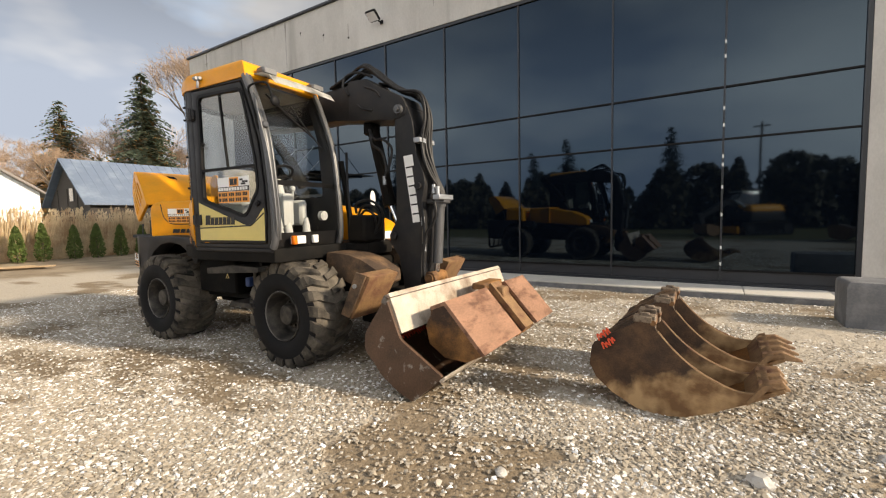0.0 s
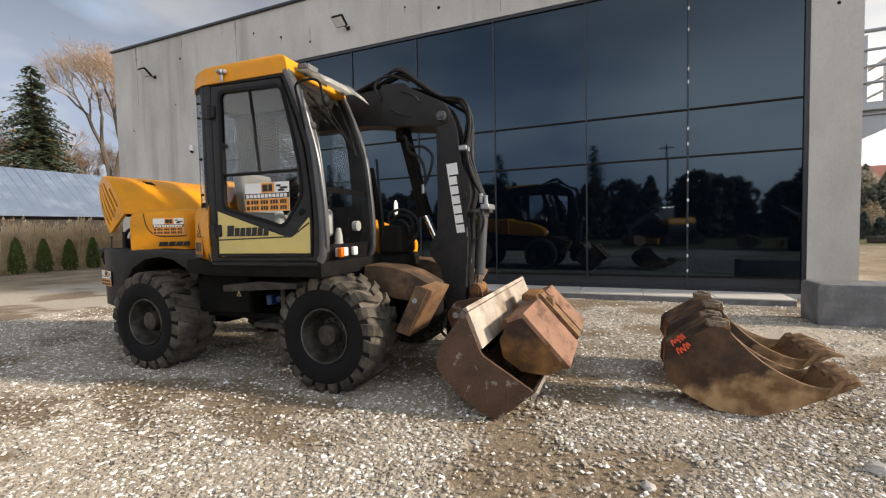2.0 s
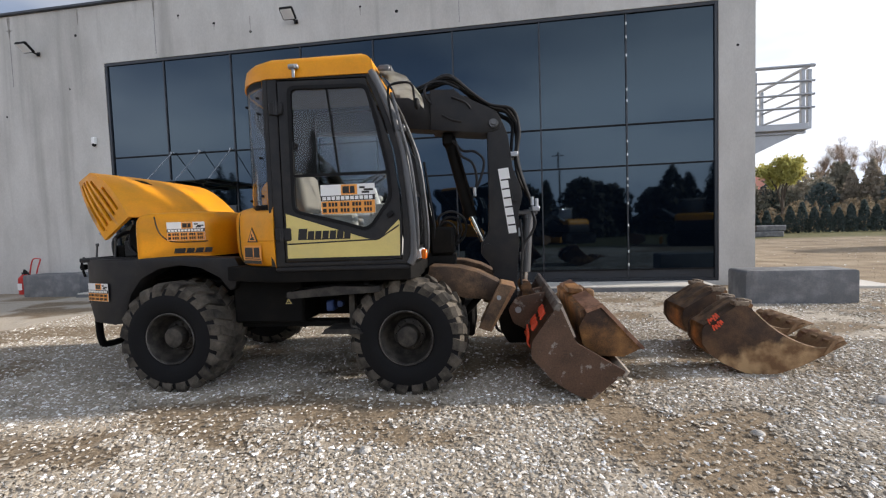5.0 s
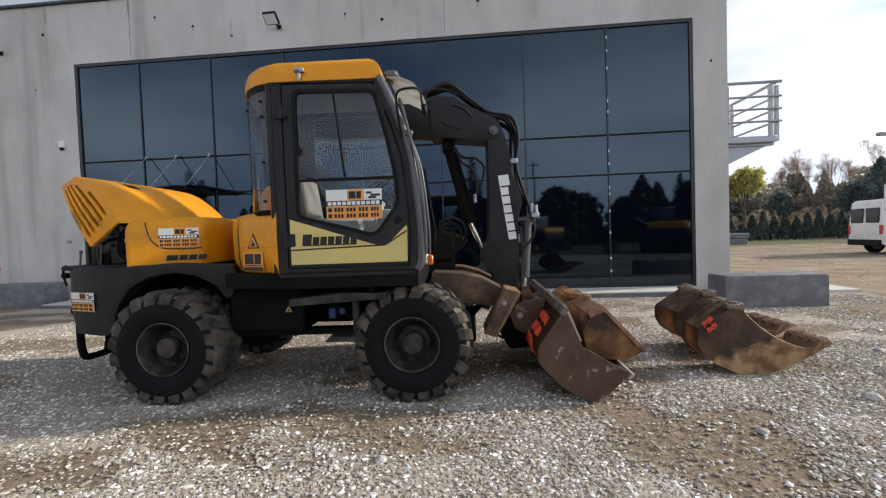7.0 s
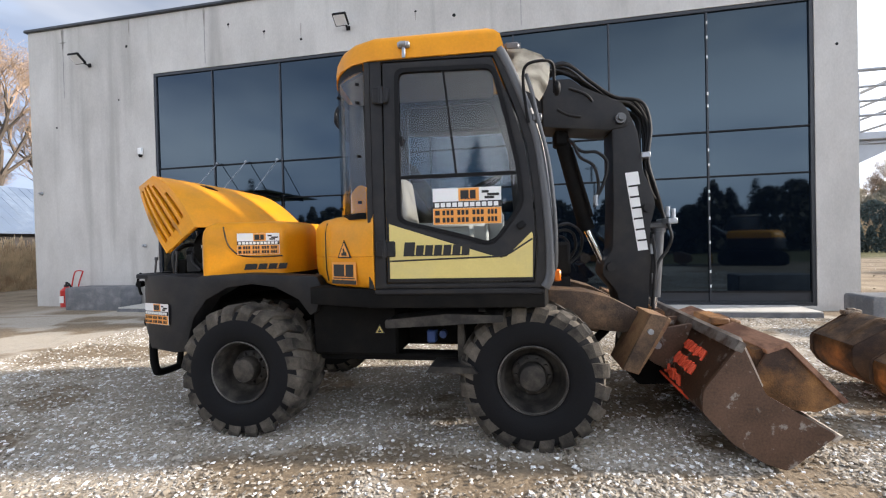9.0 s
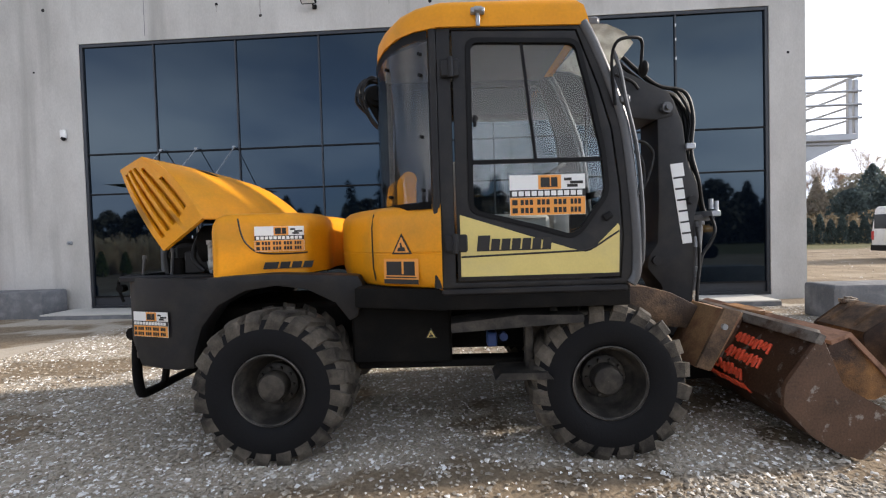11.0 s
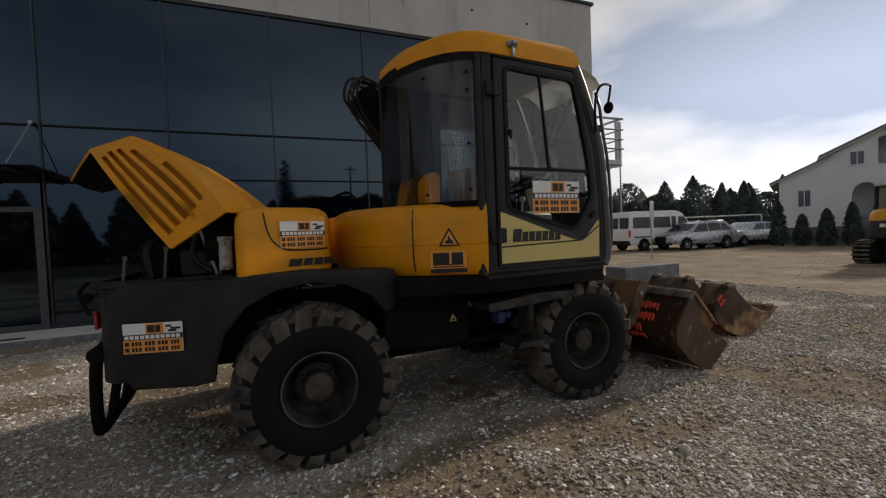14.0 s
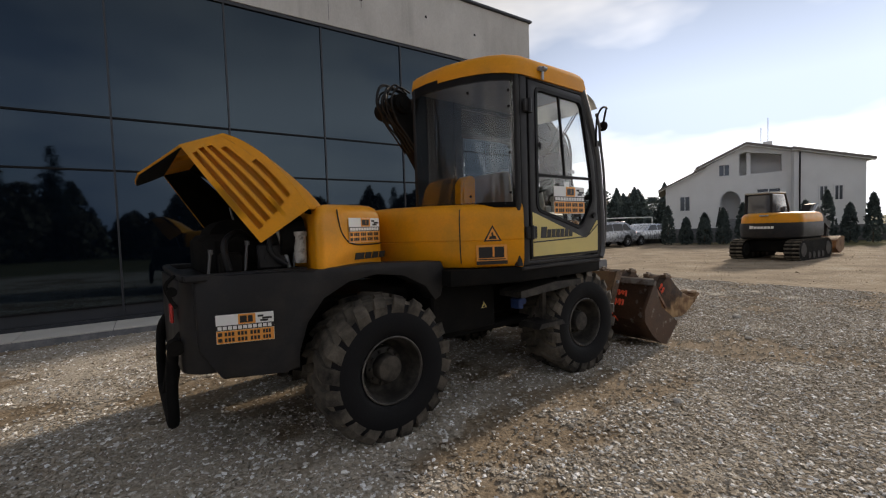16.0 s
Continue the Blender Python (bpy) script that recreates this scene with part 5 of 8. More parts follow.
def quarter(z0, z1, th, off=0.0, pts=QUART):
    bm = B()
    a = [bm.verts.new((x, y, z0)) for x, y in pts]
    b = [bm.verts.new((x, y, z1)) for x, y in pts]
    for i in range(len(pts) - 1):
        bm.faces.new((a[i], a[i + 1], b[i + 1], b[i]))
    bmesh.ops.solidify(bm, geom=bm.faces[:], thickness=th)
    bmesh.ops.recalc_face_normals(bm, faces=bm.faces)
    return bm


ob = part("rear_pane", quarter(1.735, 2.745, 0.006), PLEXI, cab, "smoked curved rear pane", m=UP)
ob.visible_shadow = False
part("rear_pane_rail", quarter(2.735, 2.83, 0.02), CHARCOAL, cab, m=UP)
part("rear_pane_foot", quarter(1.70, 1.745, 0.02), BLACKEDGE, cab, m=UP)
for x, y, z in ((-0.10, 0.036, 2.66), (-0.10, 0.036, 2.53), (-0.10, 0.036, 2.15), (-0.10, 0.036, 1.82), (-0.33, 0.28, 2.66), (-0.33, 0.28, 1.80)):
    bm = B()
    cyl(bm, (x - 0.012, y - 0.012, z), (x + 0.005, y + 0.005, z), 0.011, n=10)
    part("pane_bolt", bm, BLACKEDGE, cab, m=UP)
bm = B()
box(bm, (-0.47, 0.86, 1.72), (0.02, 0.90, 2.82), bevel=0.01)
part("rear_far_post", bm, CHARCOAL, cab, m=UP)
bm = B()      # yellow part inside, seen through the rear pane
prism(bm, rounded([(-0.30, 1.73), (-0.17, 1.73), (-0.165, 1.98), (-0.23, 2.0), (-0.30, 1.93)], 0.04), 0.40, 0.52)
part("inner_cowl", bm, YELLOW, cab, m=UP)

# roof: a yellow cap with rounded edges
RF = [(0.90, -0.005), (0.02, -0.01), (-0.13, 0.045), (-0.245, 0.14), (-0.34, 0.29), (-0.41, 0.48), (-0.44, 0.70), (-0.44, 0.91), (0.90, 0.91)]


def grown(pts, k):
    cx, cy = 0.2, 0.45
    return [(cx + (x - cx) * (1 + k), cy + (y - cy) * (1 + k)) for x, y in pts]


bm = B()
rings = [[bm.verts.new((x + (0.02 if x > 0.85 else 0) * (2.95 - z) / 0.1, y, z + (0.035 * max(0.0, 0.25 - x) / 0.7 + 0.066 * min(1.0, max(0.0, (x + 0.30) / 0.75)) ** 0.8 * (1 - 0.55 * max(0.0, (x - 0.66) / 0.27) ** 2) if z > 2.85 else 0.0))) for x, y in grown(RF, k)] for z, k in ((2.80, -0.01), (2.80, 0.018), (2.84, 0.018), (2.88, 0.0), (2.912, -0.045), (2.93, -0.11), (2.94, -0.3))]
for A, C in zip(rings, rings[1:]):
    for i in range(len(A)):
        bm.faces.new((A[i], A[(i + 1) % len(A)], C[(i + 1) % len(A)], C[i]))
bm.faces.new(rings[0][::-1])
bm.faces.new(rings[-1])
bmesh.ops.recalc_face_normals(bm, faces=bm.faces)
roof = part("cab_roof", bm, YELLOW, cab, "yellow cab roof, scuffed", m=UP)
bm = B()
box(bm, (0.215, -0.05, 2.865), (0.30, -0.012, 2.90), bevel=0.006)
cyl(bm, (0.235, -0.06, 2.88), (0.28, -0.06, 2.88), 0.016, n=10)
box(bm, (0.245, -0.045, 2.79), (0.27, -0.03, 2.87), bevel=0.004)
part("roof_catch", bm, STEEL, cab, "rusty metal roof catch", m=UP)
bm = B()
prism(bm, [(0.86, 0.05), (0.02, 0.05), (-0.34, 0.36), (-0.40, 0.84), (0.86, 0.85)], 2.775, 2.798, "uv")
part("headliner", bm, mat("grey headliner", (0.17, 0.17, 0.17), rough=0.9, var=0.15, bump=0.1), cab, "grey headliner", m=UP)
bm = B()
marks(bm, 0.22, 2.845, 0.36, 0.04, 7, 0.0, 0.003, plane="vz")
part("brand_mark", bm, INK, roof, "plain dark blocks of a brand mark", smooth=False, m=UP @ Matrix.Translation((0.934, 0, 0)))
# sun visor in grey translucent plastic
bm = curved_sheet([(0.96, 2.835), (1.08, 2.83), (1.19, 2.78), (1.245, 2.71)], 0.06, CW - 0.06, 0.006)
part("sun_visor", bm, mat("dusty visor plastic", (0.62, 0.62, 0.59), rough=0.6, var=0.2, scale=6, bump=0.05, second=(0.25, 0.24, 0.22), second_amount=0.4), cab, "dusty grey sun visor", m=UP)
for v_ in (0.10, 0.72):
    bm = B()
    box(bm, (0.945, v_, 2.845), (1.05, v_ + 0.17, 2.905), bevel=0.015)
    wl_ = part("work_lamp", bm, SATIN, cab, "grey work lamp on the roof edge", m=UP)
    bm = B()
    box(bm, (1.052, v_ + 0.015, 2.853), (1.058, v_ + 0.155, 2.897))
    part("lens", bm, DULL_LENS, wl_, smooth=False, m=UP)
# mirror on a bent rod, and the wiper side rail
bm = B()
tube(bm, spline([(1.09, -0.015, 2.30), (1.06, -0.05, 2.55), (1.08, -0.09, 2.655), (1.20, -0.07, 2.685), (1.255, -0.03, 2.67), (1.265, 0.0, 2.58), (1.268, 0.02, 2.50)], 6), 0.010, 8)
arm_ = part("mirror_arm", bm, BLACKEDGE, cab, m=UP)
bm = B()
bmesh.ops.create_uvsphere(bm, u_segments=18, v_segments=10, radius=0.05, matrix=Matrix.Translation((1.285, 0.02, 2.53)) @ Matrix.Diagonal((0.5, 1, 1, 1)))
part("mirror", bm, BLACKEDGE, arm_, m=UP)
bm = B()
box(bm, (1.115, -0.03, 2.31), (1.18, 0.03, 2.36), bevel=0.008)
tube(bm, spline([(1.08, -0.03, 2.62), (1.115, -0.04, 2.5), (1.15, -0.03, 2.33), (1.215, -0.02, 2.05), (1.25, -0.01, 1.7), (1.255, 0.0, 1.40), (1.24, 0.01, 1.31), (1.21, 0.02, 1.30)], 6), 0.013, 8)
part("grab_rail", bm, TRIM, cab, "bent metal grab rail", m=UP)

# cab inside: seat, steering column, console
bm = B()
box(bm, (0.02, 0.06, 1.20), (1.12, 0.84, 1.235))
part("cab_floor", bm, BLACK, cab, smooth=False, m=UP)
bm = B()
box(bm, (0.10, 0.24, 1.48), (0.62, 0.70, 1.62), bevel=0.05, seg=3)
box(bm, (0.08, 0.26, 1.60), (0.22, 0.68, 2.04), m=Matrix.Translation((0.15, 0.45, 1.6)) @ pose(0, 0, 0, 0, -8, 0) @ Matrix.Translation((-0.15, -0.45, -1.6)), bevel=0.05, seg=3)
box(bm, (0.12, 0.30, 1.23), (0.58, 0.64, 1.48), bevel=0.02)
part("operator_seat", bm, SEAT, cab, "grey worn operator seat", m=UP)
bm = B()
tube(bm, [(0.92, 0.45, 1.24), (0.84, 0.45, 1.60), (0.76, 0.45, 1.88)], 0.045, 12)
box(bm, (0.80, 0.38, 1.40), (0.92, 0.52, 1.74), bevel=0.03, seg=2)
box(bm, (0.28, 0.08, 1.50), (0.70, 0.20, 1.66), bevel=0.03)
box(bm, (0.28, 0.72, 1.40), (0.80, 0.84, 1.68), bevel=0.03)
for u_, v_ in ((0.96, 0.28), (0.98, 0.62)):
    lathe(bm, [(0.001, 0.0), (0.05, 0.0), (0.045, 0.05), (0.05, 0.08), (0.036, 0.12), (0.04, 0.15), (0.022, 0.24), (0.001, 0.245)], Matrix.Translation((u_, v_, 1.24)) @ pose(0, 0, 0, 90, 0, 0), 14)
part("steering_column", bm, PLASTIC, cab, "grey steering column and consoles", m=UP)
bm = B()
wm = Matrix.Translation((0.73, 0.45, 1.93)) @ pose(0, 0, 0, 0, -28, 0)
tube(bm, [wm @ Vector((0.19 * math.cos(2 * math.pi * i / 28), 0.19 * math.sin(2 * math.pi * i / 28), 0)) for i in range(29)], 0.014, 8)
for a in (90, 210, 330):
    tube(bm, [wm @ Vector((0, 0, -0.02)), wm @ Vector((0.18 * math.cos(radians(a)), 0.18 * math.sin(radians(a)), 0))], 0.011, 6)
part("steering_wheel", bm, BLACKEDGE, cab, m=UP)
for v_, u_ in ((0.30, 0.78), (0.62, 0.78), (0.15, 0.62)):
    bm = B()
    tube(bm, [(u_, v_, 1.60), (u_ + 0.02, v_, 1.78)], 0.011, 8)
    bmesh.ops.create_uvsphere(bm, u_segments=12, v_segments=8, radius=0.03, matrix=Matrix.Translation((u_ + 0.02, v_, 1.80)))
    part("control_lever", bm, PLASTIC, cab, m=UP)
bm = B()
cyl(bm, (1.10, 0.72, 1.50), (1.15, 0.72, 1.50), 0.05, n=20)
cyl(bm, (1.151, 0.72, 1.50), (1.155, 0.72, 1.50), 0.032, n=20)
part("cab_gauge", bm, PLASTIC, cab, m=UP)
# wiper on the windscreen
bm = B()
tube(bm, [(1.02, 0.14, 2.66), (1.10, 0.40, 2.44), (1.14, 0.62, 2.30)], 0.008, 6)
tube(bm, [(1.06, 0.40, 2.58), (1.15, 0.70, 2.22)], 0.007, 6)
tube(bm, [(1.03, 0.20, 2.64), (1.12, 0.52, 2.36)], 0.006, 6)
part("wiper", bm, BLACKEDGE, cab, m=UP)

# step plates below the door, and the near foot step
bm = B()
prism(bm, rounded([(0.10, 0.905), (0.95, 0.955), (0.95, 1.0), (0.55, 1.01), (0.10, 0.965)], 0.012), -0.17, 0.10)
prism(bm, [(0.10, 0.95), (0.95, 1.0), (0.95, 1.005), (0.10, 0.955)], -0.168, 0.098)
box(bm, (0.60, 0.02, 0.60), (0.66, 0.08, 0.92), bevel=0.008)
prism(bm, [(0.38, 0.575), (0.76, 0.575), (0.72, 0.62), (0.42, 0.62)], -0.12, 0.14)
box(bm, (0.76, -0.02, 0.95), (0.82, 0.2, 1.15), bevel=0.01)
part("cab_step", bm, RIM, excavator, "dusty dark steel step plates", m=CH)
bm = B()
box(bm, (0.35, 0.10, 0.74), (0.42, 0.22, 0.84), bevel=0.01)
cyl(bm, (0.47, 0.14, 0.80), (0.47, 0.20, 0.80), 0.03, n=12)
part("valve", bm, mat("blue valve paint", (0.02, 0.05, 0.16), var=0.1), excavator, "small blue valve", m=CH)

# ---- front stabiliser arms with rusty blocks ----
def stabiliser(sgn):
    """A beam out of the front axle and a slanted foot plate pinned to its end; sgn 1 mirrors it to the far side."""
    def across(v0, v1):
        return (v0, v1) if sgn < 0 else (2 * VC - v1, 2 * VC - v0)
    arm = part("stabiliser", B(), RUST, excavator, "rusty stabiliser arm with a worn foot plate")
    bm = B()
    prism(bm, rounded([(1.30, 1.12), (1.60, 1.10), (1.78, 1.05), (1.99, 0.94), (2.0, 0.82), (1.90, 0.77), (1.62, 0.80), (1.42, 0.86), (1.28, 0.95)], 0.02), *across(0.40, 0.75))
    bevelled(bm, 0.014)
    part("beam", bm, RUST_BACK, arm, m=CH)
    bm = B()
    prism(bm, [(2.0, 0.965), (2.13, 0.935), (2.115, 0.90), (1.90, 0.53), (1.79, 0.565)], *across(0.10, 0.52))
    bevelled(bm, 0.008)
    part("foot_plate", bm, RUST_LIGHT, arm, "scraped orange foot plate", m=CH)
    bm = B()
    prism(bm, [(1.985, 0.975), (2.10, 0.95), (1.885, 0.545), (1.785, 0.575)], *across(0.075, 0.0985))
    bevelled(bm, 0.004)
    part("end_plate", bm, RUST_BACK, arm, m=CH)
    v0, v1 = across(0.055, 0.45)
    bm = B()
    cyl(bm, (1.975, v0, 0.85), (1.975, v1, 0.85), 0.020, n=18)
    part("pin", bm, STEEL, arm, m=CH)
    bm = B()
    v0, v1 = across(0.56, 0.62)
    tube(bm, [(1.80, v0, 0.80), (1.55, v1, 0.52)], 0.035, 10)
    part("ram", bm, BLACK, arm, m=CH)


stabiliser(-1)
stabiliser(1)
bm = B()
box(bm, (1.2, 0.45, 0.62), (1.60, 1.6, 0.92), bevel=0.03)
box(bm, (1.55, 0.62, 0.36), (1.72, 1.45, 0.66), bevel=0.02)
part("front_crossbeam", bm, BLACK, excavator, m=CH)

# ---- boom and arm ----
BV0, BV1 = 1.02, 1.36        # sides of the boom
BM = (BV0 + BV1) / 2
bm = B()
prism(bm, rounded([(0.35, 1.22), (0.66, 1.22), (0.17, 1.90), (-0.36, 2.64), (-0.40, 2.79), (-0.49, 2.84), (-0.58, 2.80), (-0.60, 2.70), (-0.54, 2.58), (-0.05, 1.80)], 0.03), BV0 + 0.02, BV0 + 0.17)
bevelled(bm, 0.015)
part("lower_boom", bm, BLACK, excavator, "dark greasy lower boom", m=UP)
bm = B()
cyl(bm, (-0.40, BV1 - 0.06, 2.73), (0.02, BV1 - 0.06, 2.22), 0.062, n=18)
cyl(bm, (0.0, BV1 - 0.06, 2.25), (0.25, BV1 - 0.06, 1.90), 0.075, n=18)
part("boom_ram", bm, BLACK, excavator, "dark boom ram", m=UP)
bm = B()
cyl(bm, (-0.50, BV0 - 0.03, 2.73), (-0.50, BV1 + 0.04, 2.73), 0.085, n=24)
cyl(bm, (-0.50, BV0 - 0.05, 2.73), (-0.50, BV0 - 0.03, 2.73), 0.05, n=18)
part("boom_knuckle", bm, BLACK, excavator, "black pivot knuckle of the boom", m=UP)
for k in range(5):
    bm = B()
    v = BV0 - 0.02 + 0.05 * k
    tube(bm, spline([(-0.42, v, 2.84), (-0.55 - 0.01 * k, v, 2.87 - 0.025 * (k % 2) + 0.06 * (k == 1)), (-0.62 - 0.025 * (k % 3), v + 0.01, 2.75), (-0.57 - 0.02 * (k % 2), v + 0.02, 2.58), (-0.47, v, 2.44), (-0.36, v, 2.30)], 6), 0.0095, 8)
    part("hose", bm, HOSE, excavator, m=UP)
bm = B()
prism(bm, rounded([(-0.56, 2.60), (0.55, 2.56), (1.03, 2.57), (1.31, 2.54), (1.31, 2.94), (0.98, 2.92), (0.40, 2.90), (-0.52, 2.80)], 0.03), BV0 + 0.05, BV1 - 0.05)
bevelled(bm, 0.02)
boom = part("boom", bm, CHARCOAL, excavator, "charcoal steel boom with hoses along its top", m=UP)
bm = B()
prism(bm, rounded([(1.29, 2.53), (1.86, 2.47), (2.02, 2.50), (2.04, 2.60), (1.98, 2.70), (1.62, 2.88), (1.55, 2.945), (1.29, 2.955)], 0.03), BV0 - 0.01, BV1 + 0.01)
bevelled(bm, 0.012)
part("boom_head", bm, CHARCOAL, boom, m=UP)
bm = B()
tube(bm, spline([(1.42, BV0 - 0.015, 2.68), (1.50, BV0 - 0.015, 2.63), (1.62, BV0 - 0.015, 2.60)], 4), 0.012, 6)
tube(bm, spline([(1.52, BV0 - 0.015, 2.86), (1.66, BV0 - 0.015, 2.80), (1.72, BV0 - 0.015, 2.73)], 4), 0.012, 6)
part("weld_seam", bm, CHARCOAL, boom, m=UP)
bm = B()
cyl(bm, (1.95, BV0 - 0.07, 2.565), (1.95, BV1 + 0.06, 2.565), 0.024, n=20)
cyl(bm, (1.95, BV0 - 0.045, 2.565), (1.95, BV0 - 0.012, 2.565), 0.045, 0.052, n=24)
part("boom_pin", bm, TRIM, boom, "bright steel pivot pin", m=UP)
bm = B()
prism(bm, rounded([(1.885, 2.62), (2.04, 2.60), (2.10, 2.44), (2.14, 2.10), (2.22, 1.90), (2.235, 1.80), (2.19, 1.62), (2.19, 1.30), (2.165, 0.95), (2.14, 0.40), (2.02, 0.34), (1.97, 0.60), (1.90, 1.05), (1.78, 1.20), (1.79, 1.30), (1.87, 1.42), (1.885, 1.8)], 0.03), BV0, BV1 - 0.02)
bevelled(bm, 0.014)
arm = part("dipper_arm", bm, CHARCOAL, excavator, "charcoal dipper arm with a white brand mark", m=UP)
bm = B()
marks(bm, 0.0, 0.0, 0.70, 0.085, 7, BV0 - 0.004, BV0 - 0.001, -0.1, place=lambda a, b: (1.985 + b + 0.143 * a, 2.09 - a))
part("brand_mark", bm, WHITE, arm, "plain white blocks of a brand mark", smooth=False, m=UP)
for z_, r_ in ((1.78, 0.035), (1.27, 0.04), (0.45, 0.05), (2.565, 0.0)):
    if r_:
        bm = B()
        u_ = {1.78: 2.16, 1.27: 1.85, 0.45: 2.08}[z_]
        cyl(bm, (u_, BV0 - 0.035, z_), (u_, BV1 + 0.03, z_), r_, n=18)
        part("arm_pin", bm, CHARCOAL, arm, m=UP)
# arm ram: from the boom's underside to the arm
bm = B()
cyl(bm, (1.47, BM, 2.47), (1.68, BM, 1.62), 0.068, n=24)
cyl(bm, (1.66, BM, 1.68), (1.685, BM, 1.60), 0.076, n=24)
ram = part("arm_ram", bm, BLACK, excavator, "dark hydraulic ram with a chromed rod", m=UP)
bm = B()
cyl(bm, (1.68, BM, 1.62), (1.84, BM, 1.27), 0.032, n=18)
part("rod", bm, CHROME, ram, "chromed rod", m=UP)
bm = B()
box(bm, (1.40, BM - 0.09, 2.38), (1.52, BM + 0.09, 2.52), bevel=0.02)
tube(bm, [(1.55, BM - 0.07, 2.36), (1.72, BM - 0.08, 1.72)], 0.013, 8)
part("ram_bracket", bm, BLACK, ram, m=UP)
# bucket ram in front of the arm
bm = B()
cyl(bm, (2.315, BM, 1.66), (2.265, BM, 0.98), 0.052, n=22)
cyl(bm, (2.31, BM, 1.62), (2.305, BM, 1.57), 0.066, n=22)
box(bm, (2.18, BM - 0.07, 1.60), (2.40, BM + 0.07, 1.65), bevel=0.01)
ram2 = part("bucket_ram", bm, SATIN, excavator, "grey hydraulic bucket ram", m=UP)
bm = B()
cyl(bm, (2.265, BM, 0.98), (2.25, BM, 0.86), 0.03, n=16)
part("rod", bm, CHROME, ram2, m=UP)
bm = B()
cyl(bm, (2.245, BM - 0.13, 0.83), (2.245, BM + 0.13, 0.83), 0.065, n=22)
cyl(bm, (2.245, BM - 0.16, 0.83), (2.245, BM - 0.13, 0.83), 0.045, n=18)
prism(bm, rounded([(2.20, 0.90), (2.30, 0.88), (2.36, 0.62), (2.30, 0.40), (2.22, 0.40), (2.22, 0.6)], 0.03), BM - 0.14, BM - 0.10)
prism(bm, rounded([(2.20, 0.90), (2.30, 0.88), (2.36, 0.62), (2.30, 0.40), (2.22, 0.40), (2.22, 0.6)], 0.03), BM + 0.10, BM + 0.14)
part("link", bm, RUST, ram2, m=UP)
bm = B()
prism(bm, rounded([(1.98, 0.62), (2.18, 0.72), (2.46, 0.66), (2.52, 0.44), (2.42, 0.26), (2.05, 0.24), (1.96, 0.40)], 0.04), BV0 - 0.06, BV1 + 0.06)
bevelled(bm, 0.015)
box(bm, (2.2, BV0 - 0.14, 0.42), (2.45, BV1 + 0.14, 0.62), bevel=0.02)
part("quick_coupler", bm, BLACK, excavator, "greasy black quick coupler", m=UP)

# ---- hoses over the boom and down the arm ----
rnd = random.Random(11)
for i in range(11):
    s = i / 10
    o = rnd.uniform(-0.015, 0.015)
    v = BV0 + 0.03 + 0.26 * s
    lift = 0.05 + 0.09 * rnd.random()
    bm = B()
    if i < 7:
        pts = [(1.00 + o, v, 2.93), (1.28, v, 2.96 + lift * 0.7), (1.50, v - 0.02, 2.98 + lift), (1.72, v, 2.86 + lift * 0.6), (1.92, v + 0.02, 2.74 + lift * 0.4), (2.10 + 0.06 * rnd.random(), v + 0.03, 2.68 + lift * 0.4), (2.19 + 0.07 * rnd.random(), v + 0.02, 2.50), (2.17 + 0.04 * rnd.random(), v, 2.20), (2.22 + 0.05 * rnd.random(), v, 1.95), (2.32 + 0.02 * rnd.random(), BM - 0.06 + 0.1 * s, 1.76), (2.36, BM - 0.05 + 0.1 * s, 1.66)]
    else:
        pts = [(1.55, v, 2.95), (1.80, v, 2.82 + lift * 0.4), (2.02, v, 2.72), (2.12 + 0.05 * rnd.random(), v - 0.05, 2.60), (2.15, v - 0.08, 2.40), (2.12 + 0.02 * rnd.random(), BV0 + 0.04, 2.22)]
    tube(bm, spline(pts, 6), 0.0135 + 0.004 * rnd.random(), 8)
    part("hose", bm, HOSE, excavator, m=UP)
